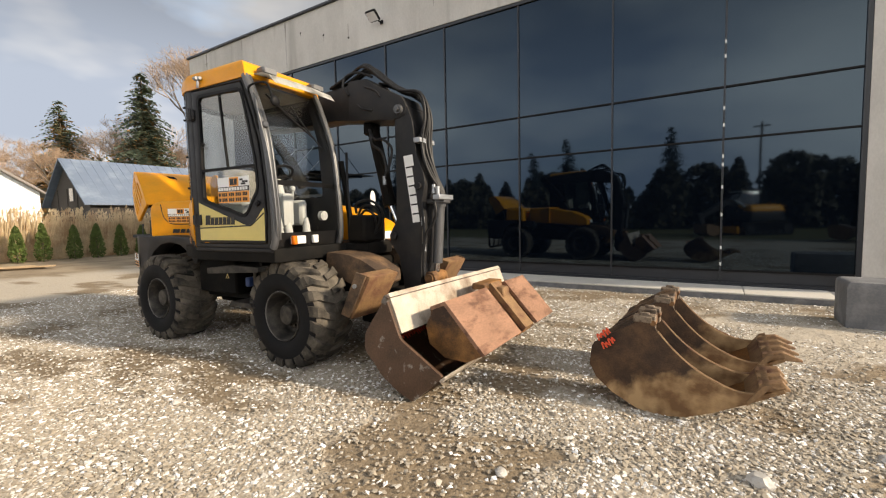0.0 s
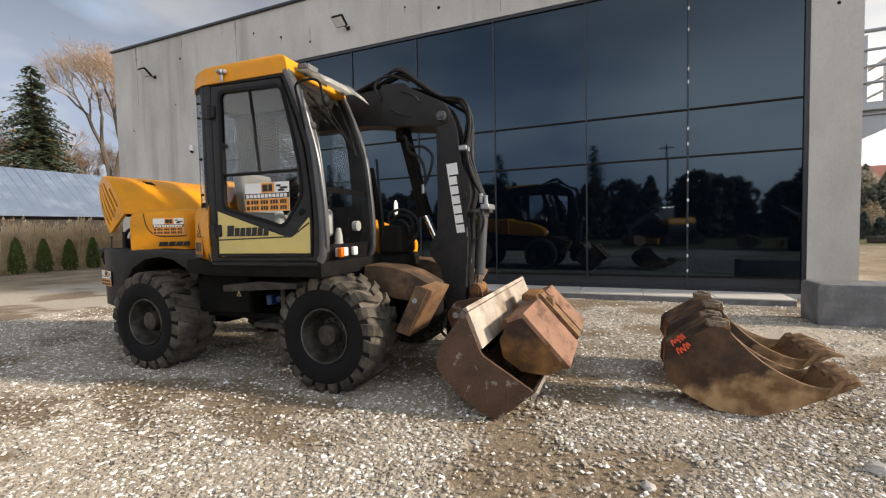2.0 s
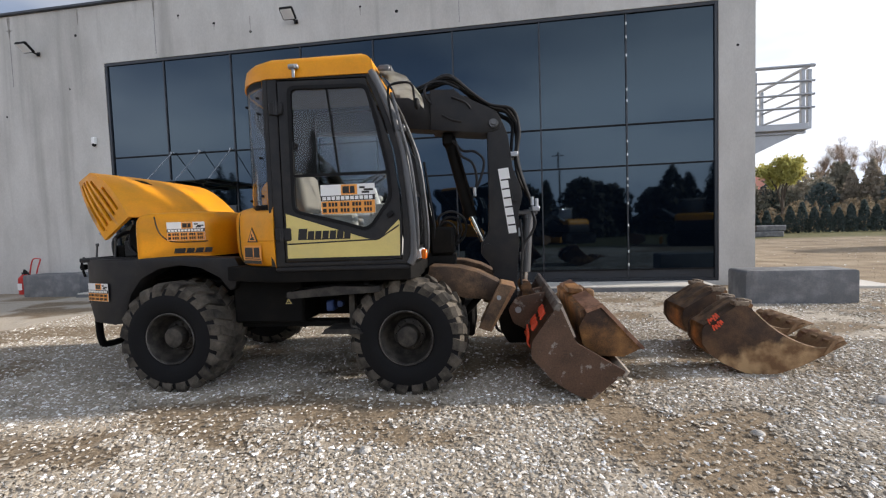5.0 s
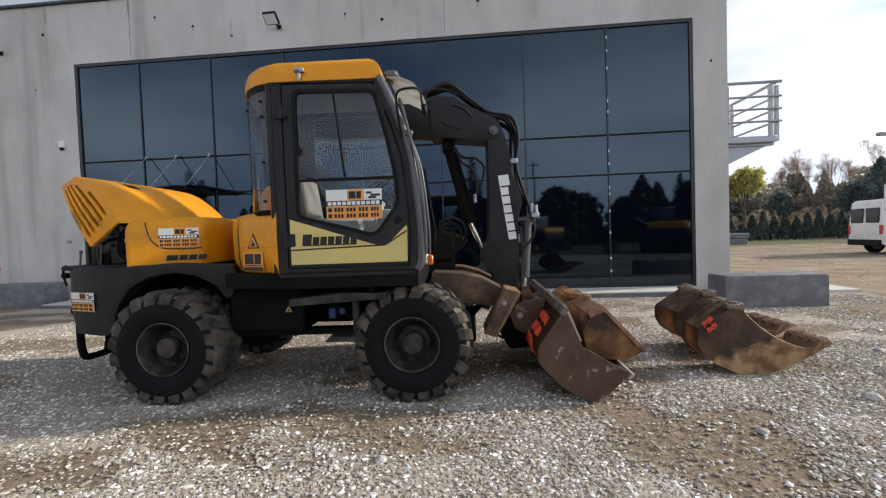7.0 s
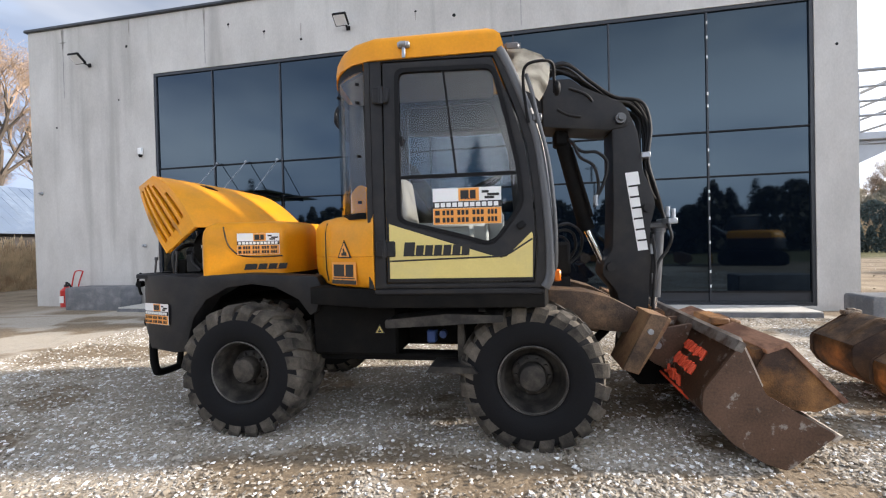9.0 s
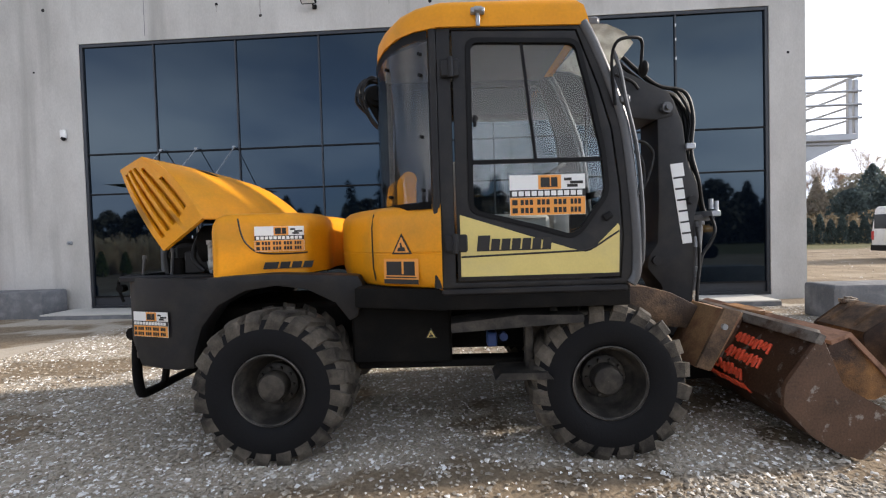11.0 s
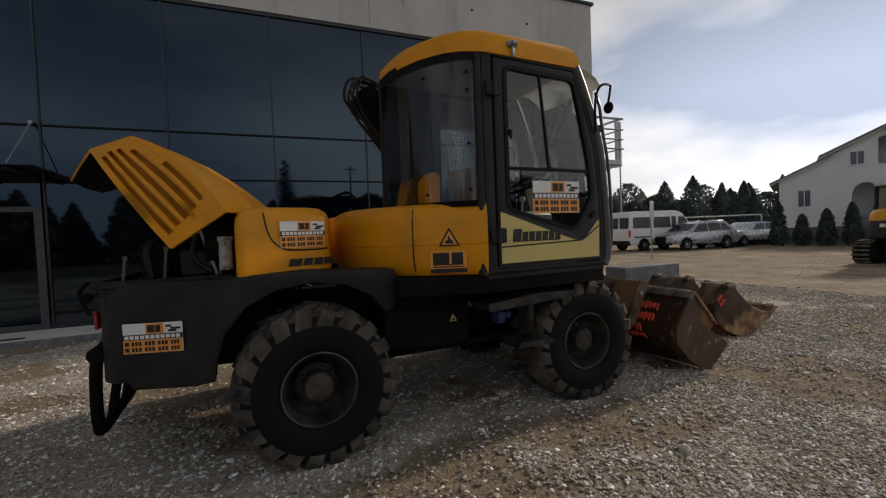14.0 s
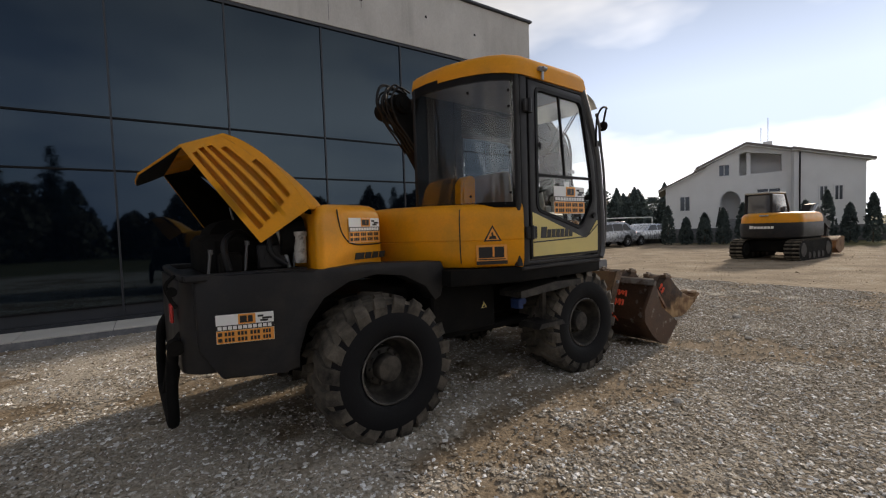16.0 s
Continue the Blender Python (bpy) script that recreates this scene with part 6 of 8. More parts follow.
for pts in ([(1.30, BV0 - 0.02, 2.80), (1.24, BV0 - 0.03, 2.90), (1.27, BV0 - 0.02, 3.0), (1.42, BV0, 3.03), (1.6, BV0 + 0.02, 2.96)],
            [(1.52, BV0 + 0.04, 2.42), (1.62, BV0, 2.30), (1.75, BV0 - 0.02, 2.28), (1.84, BV0, 2.18), (1.80, BV0, 2.00), (1.74, BV0, 1.88)],
            [(1.55, BV0 + 0.02, 2.40), (1.60, BV0 - 0.02, 2.25), (1.72, BV0 - 0.02, 2.16), (1.76, BV0, 1.98), (1.72, BV0, 1.80)],
            [(2.33, BV0, 1.64), (2.36, BV0 - 0.01, 1.52), (2.32, BV0, 1.40), (2.24, BV0 - 0.01, 1.28), (2.20, BV0 - 0.01, 1.0), (2.20, BV0, 0.86)],
            [(2.20, BV0 - 0.015, 1.55), (2.22, BV0 - 0.015, 1.30), (2.205, BV0 - 0.015, 1.10)],
            [(2.02, BV0 - 0.02, 0.62), (1.93, BV0 - 0.05, 0.56), (1.92, BV0 - 0.06, 0.42), (2.0, BV0 - 0.04, 0.36), (2.06, BV0, 0.42)],
            [(1.34, 1.02, 1.52), (1.36, 1.0, 1.62), (1.50, 1.04, 1.66), (1.62, 1.10, 1.56), (1.60, 1.14, 1.38), (1.45, 1.12, 1.26)],
            [(1.33, 1.06, 1.50), (1.42, 1.05, 1.60), (1.54, 1.10, 1.58), (1.57, 1.14, 1.44), (1.48, 1.14, 1.30)],
            [(1.30, 1.10, 1.46), (1.40, 1.10, 1.55), (1.50, 1.12, 1.50), (1.50, 1.15, 1.36), (1.40, 1.14, 1.26)],
            [(1.28, 0.97, 1.28), (1.30, 0.96, 1.5), (1.26, 0.98, 1.8), (1.2, 1.05, 2.2)],
            [(-0.58, BV0 + 0.05, 2.66), (-0.66, BV0 + 0.03, 2.76), (-0.60, BV0 + 0.06, 2.88), (-0.40, BV0 + 0.08, 2.86)],
            [(-0.60, BV0 + 0.15, 2.62), (-0.70, BV0 + 0.12, 2.74), (-0.62, BV0 + 0.14, 2.92), (-0.35, BV0 + 0.15, 2.88)]):
    bm = B()
    tube(bm, spline(pts, 7), 0.014, 8)
    part("hose", bm, HOSE, excavator, m=UP)
for z_, u_ in ((2.24, 2.15), (1.66, 2.36)):
    bm = B()
    box(bm, (u_ - 0.03, BV0 - 0.02, z_ - 0.025), (u_ + 0.05, BV1 - 0.06, z_ + 0.025), bevel=0.006)
    part("hose_clamp", bm, STEEL, excavator, "pale metal hose clamp", m=UP)
for u_, z_ in ((1.735, 1.86), (2.335, 1.74), (2.38, 1.72), (2.21, 1.16), (2.20, 1.42)):
    bm = B()
    cyl(bm, (u_, BV0, z_ - 0.045), (u_, BV0, z_ + 0.045), 0.019, n=8)
    part("hose_fitting", bm, STEEL, excavator, "zinc hose fitting", m=UP)
bm = B()
box(bm, (1.24, 0.95, 1.20), (1.50, 1.35, 1.50), bevel=0.03)
tube(bm, [(1.30, 1.0, 1.24), (1.16, 1.0, 2.1)], 0.03, 10)
part("boom_foot", bm, BLACK, excavator, m=UP)
bm = B()
bmesh.ops.create_uvsphere(bm, u_segments=16, v_segments=10, radius=0.07, matrix=UP @ Matrix.Translation((1.20, 1.50, 1.70)) @ Matrix.Diagonal((0.25, 0.7, 1.4, 1)))
part("far_mirror", bm, WHITE, excavator, "pale far side mirror")

# ---- buckets ----
def bucket_shell(name, prof_in, v0, v1, th, parent, material, m):
    """The bent back and floor of a bucket: an open outline in (u, z), made thick, running across from v0 to v1."""
    bm = B()
    a = [bm.verts.new((u, v0, z)) for u, z in prof_in]
    b = [bm.verts.new((u, v1, z)) for u, z in prof_in]
    for i in range(len(prof_in) - 1):
        bm.faces.new((a[i], a[i + 1], b[i + 1], b[i]))
    bmesh.ops.solidify(bm, geom=bm.faces[:], thickness=th)
    bmesh.ops.recalc_face_normals(bm, faces=bm.faces)
    return part(name, bm, material, parent, m=m)


# the wide bucket in front of the machine
WB = pose(0, 0, 0, 0, 0, 0.5)
wide = thing("wide_bucket", (-2.1, 2.72, 0.0), "wide brown ditching bucket with a scoured lip, on the coupler", "bucket")
side = [(-0.10, 0.82), (0.035, 0.49), (0.43, 0.25), (0.155, 0.005), (0.02, 0.045), (-0.16, 0.16), (-0.34, 0.36), (-0.33, 0.50)]
for v0, v1 in ((0.0, 0.03), (2.16, 2.19)):
    bm = B()
    prism(bm, rounded(side, 0.03, 3), v0, v1)
    part("side_plate", bm, RUST_BROWN, wide, m=WB)
back = [(0.42, 0.235), (0.155, 0.01), (0.02, 0.05), (-0.16, 0.165), (-0.33, 0.36), (-0.31, 0.50), (-0.10, 0.80)]
bucket_shell("shell", back, 0.031, 2.159, -0.022, wide, RUST_BROWN, WB)
bm = B()
prism(bm, [(-0.112, 0.835), (-0.05, 0.70), (0.02, 0.53), (0.035, 0.535), (-0.035, 0.72), (-0.09, 0.85)], 0.031, 2.159)
part("back_plate", bm, BARE, wide, "scoured pale inner back plate", m=WB)
bm = B()
prism(bm, [(0.40, 0.22), (0.44, 0.255), (0.46, 0.25), (0.42, 0.205)], -0.004, 2.194)
part("cutting_edge", bm, BARE, wide, m=WB)
bm = B()
prism(bm, [(-0.150, 0.775), (-0.112, 0.838), (-0.070, 0.815), (-0.10, 0.755)], -0.003, 2.193)
bevelled(bm, 0.006)
part("top_edge", bm, WORN_EDGE, wide, "scuffed grey top edge", m=WB)
for v in (0.70, 1.06):
    bm = B()
    prism(bm, rounded([(-0.31, 0.42), (-0.47, 0.50), (-0.52, 0.64), (-0.44, 0.76), (-0.14, 0.82), (-0.22, 0.62)], 0.03), v, v + 0.035)
    bevelled(bm, 0.005)
    part("ear", bm, RUST_BROWN, wide, m=WB)
bm = B()
cyl(bm, (-0.42, 0.67, 0.64), (-0.42, 1.13, 0.64), 0.03, n=16)
part("ear_pin", bm, STEEL, wide, m=WB)
def scrawl(parent, o, du, dv, nrm, rows, cols, size, seed, m=None):
    """Loose sprayed strokes on a plane: o a corner, du and dv the ways along it."""
    rnd = random.Random(seed)
    o, du, dv, nrm = Vector(o), Vector(du).normalized(), Vector(dv).normalized(), Vector(nrm).normalized()
    for r in range(rows):
        for q in range(cols):
            p = o + du * size * 1.15 * q + dv * size * 1.5 * r + nrm * 0.004
            pts = [p + du * size * x + dv * size * (y + rnd.uniform(-0.15, 0.15)) for x, y in ((0, 0), (0.15, 0.9), (0.45, 0.5), (0.5, 0.05), (0.75, 0.9), (0.95, 0.2))]
            bm = B()
            tube(bm, spline(pts, 4), 0.125 * size, 5)
            part("spray_mark", bm, SPRAY, parent, "orange spray painted scrawl", smooth=False, m=m)


scrawl(wide, (-0.30, 0.38, 0.325), (0, 1, 0), (-0.65, 0, 0.76), (-0.76, 0, -0.65), 1, 6, 0.075, 14, WB)
scrawl(wide, (-0.336, 0.43, 0.40), (0, 1, 0), (0.07, 0, 1.0), (-1.0, 0, 0.07), 1, 4, 0.085, 4, WB)
scrawl(wide, (-0.30, 0.31, 0.52), (0, 1, 0), (0.57, 0, 0.82), (-0.82, 0, 0.57), 2, 4, 0.085, 7, WB)
# a smaller bucket lies upturned in the wide one
inner_b = thing("small_bucket", (-1.8, 2.98, 0.0), "rusty upturned bucket lying inside the wide bucket", "bucket")
IB = pose(0, 0, 0, 0, 0, 1.0)
bside = [(-0.01, 0.76), (-0.12, 0.70), (-0.20, 0.55), (-0.17, 0.40), (-0.02, 0.30), (0.18, 0.29), (0.34, 0.37)]
for v0, v1 in ((0.02, 0.045), (1.70, 1.725)):
    bm = B()
    prism(bm, bside, v0, v1)
    bevelled(bm, 0.005)
    part("side_plate", bm, RUST, inner_b, m=IB)
bm = B()
prism(bm, [(-0.14, 0.72), (0.0, 0.775), (0.355, 0.38), (0.33, 0.36), (-0.01, 0.74), (-0.13, 0.69)], 0.0, 0.78)
part("floor_plate", bm, FADED_RED, inner_b, "worn orange rusty floor plate", m=IB)
bm = B()
prism(bm, [(-0.14, 0.72), (0.0, 0.775), (0.355, 0.38), (0.33, 0.36), (-0.01, 0.74), (-0.13, 0.69)], 1.22, 1.745)
part("floor_plate", bm, FADED_RED, inner_b, m=IB)
bm = B()
prism(bm, [(-0.12, 0.66), (-0.01, 0.70), (0.32, 0.345), (0.30, 0.325), (-0.02, 0.665)], 0.782, 1.218)
part("recess_plate", bm, RUST, inner_b, m=IB)
bm = B()
prism(bm, [(-0.15, 0.75), (0.0, 0.80), (0.36, 0.40), (0.33, 0.36), (-0.02, 0.74)], 0.88, 1.08)
box(bm, (0.04, 0.91, 0.66), (0.12, 1.05, 0.76), bevel=0.01)
part("gusset", bm, RUST_LIGHT, inner_b, m=IB)
bm = B()
box(bm, (-0.17, 0.80, 0.74), (-0.02, 1.2, 0.80), bevel=0.01)
part("hook_plate", bm, RUST, inner_b, m=IB)
bm = B()
prism(bm, [(-0.18, 0.70), (-0.05, 0.74), (-0.05, 0.40), (-0.15, 0.40)], 0.06, 1.69)
part("back_plate", bm, RUST, inner_b, m=IB)


def digging_bucket(at, width, label, spray, teeth, reach):
    """A toothed bucket that rests on its bottom, its mouth up and to +u, its flat upper back and its ears to -u."""
    b = thing("digging_bucket", at, label, "bucket", group="digging buckets on the gravel")
    rim = [(-0.33, 0.64), (-0.30, 0.585), (-0.20, 0.475), (-0.08, 0.375), (0.06, 0.30), (0.20, 0.258), (0.33, 0.27), (reach, 0.325)]
    low = [(0.44, 0.305), (0.26, 0.205), (0.05, 0.095), (-0.10, 0.032), (-0.25, 0.004), (-0.42, 0.018), (-0.60, 0.10), (-0.72, 0.19), (-0.775, 0.285), (-0.765, 0.42), (-0.745, 0.455), (-0.43, 0.655)]
    lean = 0.15

    def leaning(bm):
        """Lean with the bucket and spread a little towards the mouth."""
        for vert in bm.verts:
            side = vert.co.y / width - 0.5
            vert.co.y += lean * vert.co.z + side * 0.10 * min(0.5, max(-0.5, vert.co.x + 0.2))
        return bm
    for v in (0.0, width - 0.022):
        bm = B()
        prism(bm, rim + low, v, v + 0.022)
        bevelled(bm, 0.004)
        part("side_plate", leaning(bm), SOILED, b, "dark rusty plate with dried tan soil")
        bm = B()
        tube(bm, spline([(u, v + 0.011, z + 0.003) for u, z in rim[1:7]], 3), 0.0085, 6)
        part("rim_bead", leaning(bm), RUST_LIGHT, b, "scoured bare rim")
    shell = [(0.44, 0.318), (0.26, 0.218), (0.05, 0.105), (-0.10, 0.042), (-0.25, 0.014), (-0.42, 0.028), (-0.595, 0.11), (-0.71, 0.196), (-0.755, 0.285), (-0.75, 0.42), (-0.735, 0.45)]
    bm = B()
    rows = [[bm.verts.new((u, v, z)) for u, z in shell] for v in (0.023, width * 0.5, width - 0.023)]
    for r0, r1 in zip(rows, rows[1:]):
        for i in range(len(shell) - 1):
            bm.faces.new((r0[i], r0[i + 1], r1[i + 1], r1[i]))
    bmesh.ops.solidify(bm, geom=bm.faces[:], thickness=-0.018)
    bmesh.ops.recalc_face_normals(bm, faces=bm.faces)
    part("shell", leaning(bm), RUST, b)
    # flat upper back, with a bent top edge over the mouth
    bm = B()
    prism(bm, [(-0.738, 0.452), (-0.43, 0.650), (-0.34, 0.672), (-0.33, 0.655), (-0.425, 0.630), (-0.725, 0.435)], 0.023, width - 0.023)
    part("back_plate", leaning(bm), RUST_BACK, b)
    for v in (width * 0.30, width * 0.78):
        bm = B()
        prism(bm, rounded([(-0.70, 0.475), (-0.64, 0.55), (-0.44, 0.675), (-0.36, 0.685), (-0.42, 0.655)], 0.015), v - 0.017, v + 0.017)
        part("ear", leaning(bm), RUST_BACK, b)
    # castings on the top corners: a stepped block with a lug on its mouth side
    for v in (0.0, width - 0.09):
        bm = B()
        box(bm, (-0.47, v - 0.006, 0.645), (-0.34, v + 0.09, 0.69), bevel=0.005)
        box(bm, (-0.375, v + 0.002, 0.585), (-0.315, v + 0.075, 0.70), bevel=0.006)
        box(bm, (-0.43, v + 0.02, 0.685), (-0.36, v + 0.06, 0.712), bevel=0.005)
        part("corner_casting", leaning(bm), CASTING, b, "pale worn corner casting")
        bm = B()
        cyl(bm, (-0.33, v - 0.002, 0.645), (-0.33, v + 0.10, 0.645), 0.021, n=10)
        part("pin", leaning(bm), RUST, b)
    bm = B()
    prism(bm, [(-0.42, 0.635), (-0.345, 0.66), (-0.33, 0.645), (-0.33, 0.60), (-0.345, 0.60), (-0.35, 0.632), (-0.415, 0.62)], 0.09, width - 0.09)
    part("top_bar", leaning(bm), RUST, b)
    # lip: a thick curled edge
    bm = B()
    prism(bm, [(0.24, 0.185), (0.44, 0.298), (reach + 0.03, 0.332), (reach + 0.03, 0.342), (0.42, 0.33), (0.24, 0.215)], -0.004, width + 0.004)
    for vert in bm.verts:
        if vert.co.x > 0.4:
            vert.co.x -= 0.09 * (2 * vert.co.y / width - 1) ** 4
    part("lip", leaning(bm), RUST_LIGHT, b, "worn orange cutting lip")
    for i in range(teeth[0]):
        v = width * (i + 0.5) / teeth[0]
        length = teeth[1]
        bm = B()
        prism(bm, [(0.30, 0.27), (0.42, 0.295), (0.44 + length, 0.285), (0.44 + length, 0.30), (0.43, 0.355), (0.30, 0.325)], v - 0.036, v + 0.036)
        for vert in bm.verts:
            if vert.co.x > 0.44:
                vert.co.y = v + (vert.co.y - v) * 0.3
                vert.co.z += 0.01
        bevelled(bm, 0.006)
        part("tooth", leaning(bm), RUST_LIGHT, b, "worn pointed tooth")
    if spray:
        up = Vector((0.307, 0, 0.198)).normalized()
        out = Vector((-0.54, 0, 0.84))
        scrawl(b, (-0.66, 0.07, 0.475), (0, 1, 0), up, out, 2, 4, 0.062, 4, Matrix.Translation((0, 0.08, 0)))
        scrawl(b, (-0.665, 0.07, 0.415), (0.8, 0, 0.6), (-0.5, 0.10, 0.8), (0, -1, 0.15), 2, 2, 0.05, 12)
        scrawl(b, (-0.62, 0.36, 0.50), up, (0, -1, 0), out, 1, 4, 0.062, 9, Matrix.Translation((0, 0.08, 0)))
    return b


near_b = digging_bucket(pose(0, 3.41, 0), 0.40, "rusty digging bucket with worn stub teeth and orange spray marks", True, (3, 0.03), 0.43)
far_b = digging_bucket(pose(0.06, 4.05, 0.03, 0, 1.0, 0), 0.66, "rusty toothed digging bucket lying beside another on gravel", False, (4, 0.11), 0.43)

# ---- things round the hall ----
def concrete_block(at, length, depth, height, label):
    bm = B()
    prism(bm, rounded([(0, 0), (length, 0), (length, height), (0, height)], 0.07, 4), 0.0, depth)
    bevelled(bm, 0.02)
    return solid("concrete_block", bm, BLOCK, label, "concrete block", group="concrete blocks by the hall", smooth=True, at=at)


concrete_block((1.40, 7.05, -0.03), 1.72, 0.62, 0.60, "long grey cast concrete block lying on gravel")
concrete_block((-15.45, 8.72, -0.02), 1.75, 0.6, 0.62, "grey cast concrete block beside the glass front")


def flood_light(x, z):
    f = thing("flood_light", (x, FY, z), "black wall flood light on a bracket", "flood light", group="flood lights on the front wall")
    bm = B()
    box(bm, (-0.05, -0.03, -0.08), (0.05, -0.001, 0.02), bevel=0.008)
    tube(bm, [(0.0, -0.03, -0.05), (0.0, -0.16, -0.03)], 0.02, 8)
    part("bracket", bm, BLACKEDGE, f)
    bm = B()
    m = Matrix.Translation((-0.06, -0.30, 0.05)) @ pose(0, 0, 0, -38, 0, 0)
    box(bm, (-0.17, -0.15, -0.045), (0.17, 0.15, 0.03), m=m, bevel=0.02)
    part("housing", bm, BLACKEDGE, f)
    bm = B()
    box(bm, (-0.14, -0.12, -0.052), (0.14, 0.12, -0.047), m=m)
    part("lens", bm, LAMP_GLASS, f, smooth=False)


flood_light(-7.66, 6.74)
flood_light(-15.2, 6.64)
bm = B()
box(bm, (-0.06, -0.09, -0.09), (0.06, -0.001, 0.09), bevel=0.03, seg=3)
sensor = thing("alarm_siren", (-13.62, FY, 4.16), "small white alarm housing on concrete", "alarm")
part("housing", bm, WHITE, sensor)
bm = B()
bmesh.ops.create_uvsphere(bm, u_segments=14, v_segments=8, radius=0.05, matrix=Matrix.Translation((0.0, -0.05, -0.11)))
part("dome", bm, BLACKEDGE, sensor)
for x, z, s in ((-13.62, 1.65, 0.055), (-17.0, 3.2, 0.05)):
    tap = thing("wall_fitting", (x, FY, z), "small grey pipe fitting on the wall", "wall fitting", group="wall fittings")
    bm = B()
    box(bm, (-s, -0.04, -s * 0.8), (s, -0.001, s * 0.8), bevel=0.01)
    part("plate", bm, STEEL, tap)
    bm = B()
    cyl(bm, (0, -0.09, 0), (0, -0.04, 0), 0.02, n=10)
    part("spout", bm, STEEL, tap)
# formwork joints and tie holes in the concrete
for x in (-16.1, -11.6, -3.6):
    bm = B()
    box(bm, (x - 0.006, FY - 0.0035, 6.3 if x > -13 else 5.8), (x + 0.006, FY - 0.001, ROOF_Z))
    solid("trim_joint", bm, BLOCK, "narrow dark joint in the concrete wall", "trim", kind="structure")
rnd = random.Random(21)
for x, z in ((-16.4, 5.0), (-14.0, 7.0), (-9.9, 6.9), (-8.9, 6.6), (-6.0, 6.9), (-5.1, 6.7), (-2.8, 6.95), (-1.0, 7.0), (0.6, 6.9), (2.4, 5.2), (-14.3, 5.6), (-10.9, 7.2)):
    bm = B()
    cyl(bm, (x, FY - 0.004, z), (x, FY - 0.001, z), 0.025 + 0.02 * rnd.random(), n=10)
    solid("tie_hole", bm, BLACKEDGE, "dark tie hole in cast concrete", "tie hole", group="tie holes in the wall")

STAIN = mat("dark water stain", (0.23, 0.215, 0.195), rough=0.9, var=0.3, scale=12, bump=0.1, second=(0.42, 0.405, 0.38), second_amount=0.45, second_scale=9, second_edge=0.15)
for x, z, w, h in ((-16.1, 7.68, 0.10, 0.75), (-16.1, 7.34, 0.26, 0.05), (-13.9, 7.68, 0.05, 0.45), (-11.6, 7.68, 0.07, 0.55), (-10.9, 7.18, 0.035, 0.10), (-9.9, 6.88, 0.05, 0.16), (-8.9, 6.98, 0.04, 0.42), (-6.0, 6.88, 0.04, 0.22), (-2.8, 6.93, 0.04, 0.2)):
    bm = B()
    prism(bm, rounded([(x - w / 2, z), (x + w / 2, z), (x + w * 0.3, z - h * 0.55), (x + w * 0.05, z - h), (x - w * 0.25, z - h * 0.6)], 0.01), FY - 0.0055, FY - 0.004)
    solid("trim_stain", bm, STAIN, "dark water run on the concrete wall", "trim", kind="structure")

# glass door, canopy with tie rods
door_1 = thing("door_1", (-10.49, FY, 0.12), "dark glazed double door with steel pull bars", "door", kind="structure")
for x in (-0.92, -0.05, 0.86):
    bm = B()
    box(bm, (x - 0.055, 0.0, 0.0), (x + 0.055, 0.09, 2.14))
    part("stile", bm, mat("grey door frame", (0.055, 0.06, 0.07), rough=0.4, var=0.1, bump=0.0) if x < -0.9 else bpy.data.materials["grey door frame"], door_1, smooth=False)
for x0, x1 in ((-0.863, -0.107), (0.007, 0.803)):
    bm = B()
    box(bm, (x0, 0.03, 0.10), (x1, 0.045, 2.05))
    part("pane", bm, FACADE_GLASS, door_1, smooth=False)
    for z0, z1 in ((0.0, 0.098), (2.052, 2.14)):
        bm = B()
        box(bm, (x0, 0.0, z0), (x1, 0.08, z1))
        part("rail", bm, bpy.data.materials["grey door frame"], door_1, smooth=False)
bm = B()
box(bm, (-0.915, 0.02, 2.142), (0.915, 0.08, 2.62))
part("fanlight", bm, FACADE_GLASS, door_1, smooth=False)
for x in (-0.16,):
    bm = B()
    tube(bm, [(x, -0.07, 0.55), (x, -0.07, 1.62)], 0.014, 8)
    tube(bm, [(x, -0.07, 0.62), (x + 0.08, -0.0, 0.62)], 0.008, 6)
    tube(bm, [(x, -0.07, 1.55), (x + 0.08, -0.0, 1.55)], 0.008, 6)
    part("pull_bar", bm, STEEL, door_1, "bright steel pull bar")
for z in (0.32, 1.62, 1.98):
    bm = B()
    box(bm, (-0.93, -0.03, z - 0.05), (-0.86, -0.001, z + 0.05), bevel=0.006)
    part("hinge", bm, STEEL, door_1, "bright steel hinge")
canopy = thing("canopy", (-10.5, FY, 2.82), "slim glass entrance canopy hung on steel rods", "canopy", kind="structure")
bm = B()
box(bm, (-1.25, -1.15, -0.02), (1.25, -0.02, 0.0))
part("glass_sheet", bm, FACADE_GLASS, canopy, smooth=False)
for x in (-0.82, 0.0, 0.88):
    bm = B()
    tube(bm, [(x, -0.02, 0.88), (x, -0.95, 0.02)], 0.011, 8)
    cyl(bm, (x, -0.05, 0.88), (x, 0.0, 0.88), 0.03, n=10)
    part("tie_rod", bm, STEEL, canopy, "thin bright steel tie rod")
    bm = B()
    box(bm, (x - 0.03, -1.0, -0.06), (x + 0.03, -0.02, -0.021), bevel=0.005)
    part("bracket", bm, FRAME, canopy)
bm = B()
box(bm, (-11.4, 8.55, 0.005), (-9.6, 8.60, 0.14))
solid("trim_door_step", bm, FRAME, "dark edge of the door mat pit", "trim", kind="structure")

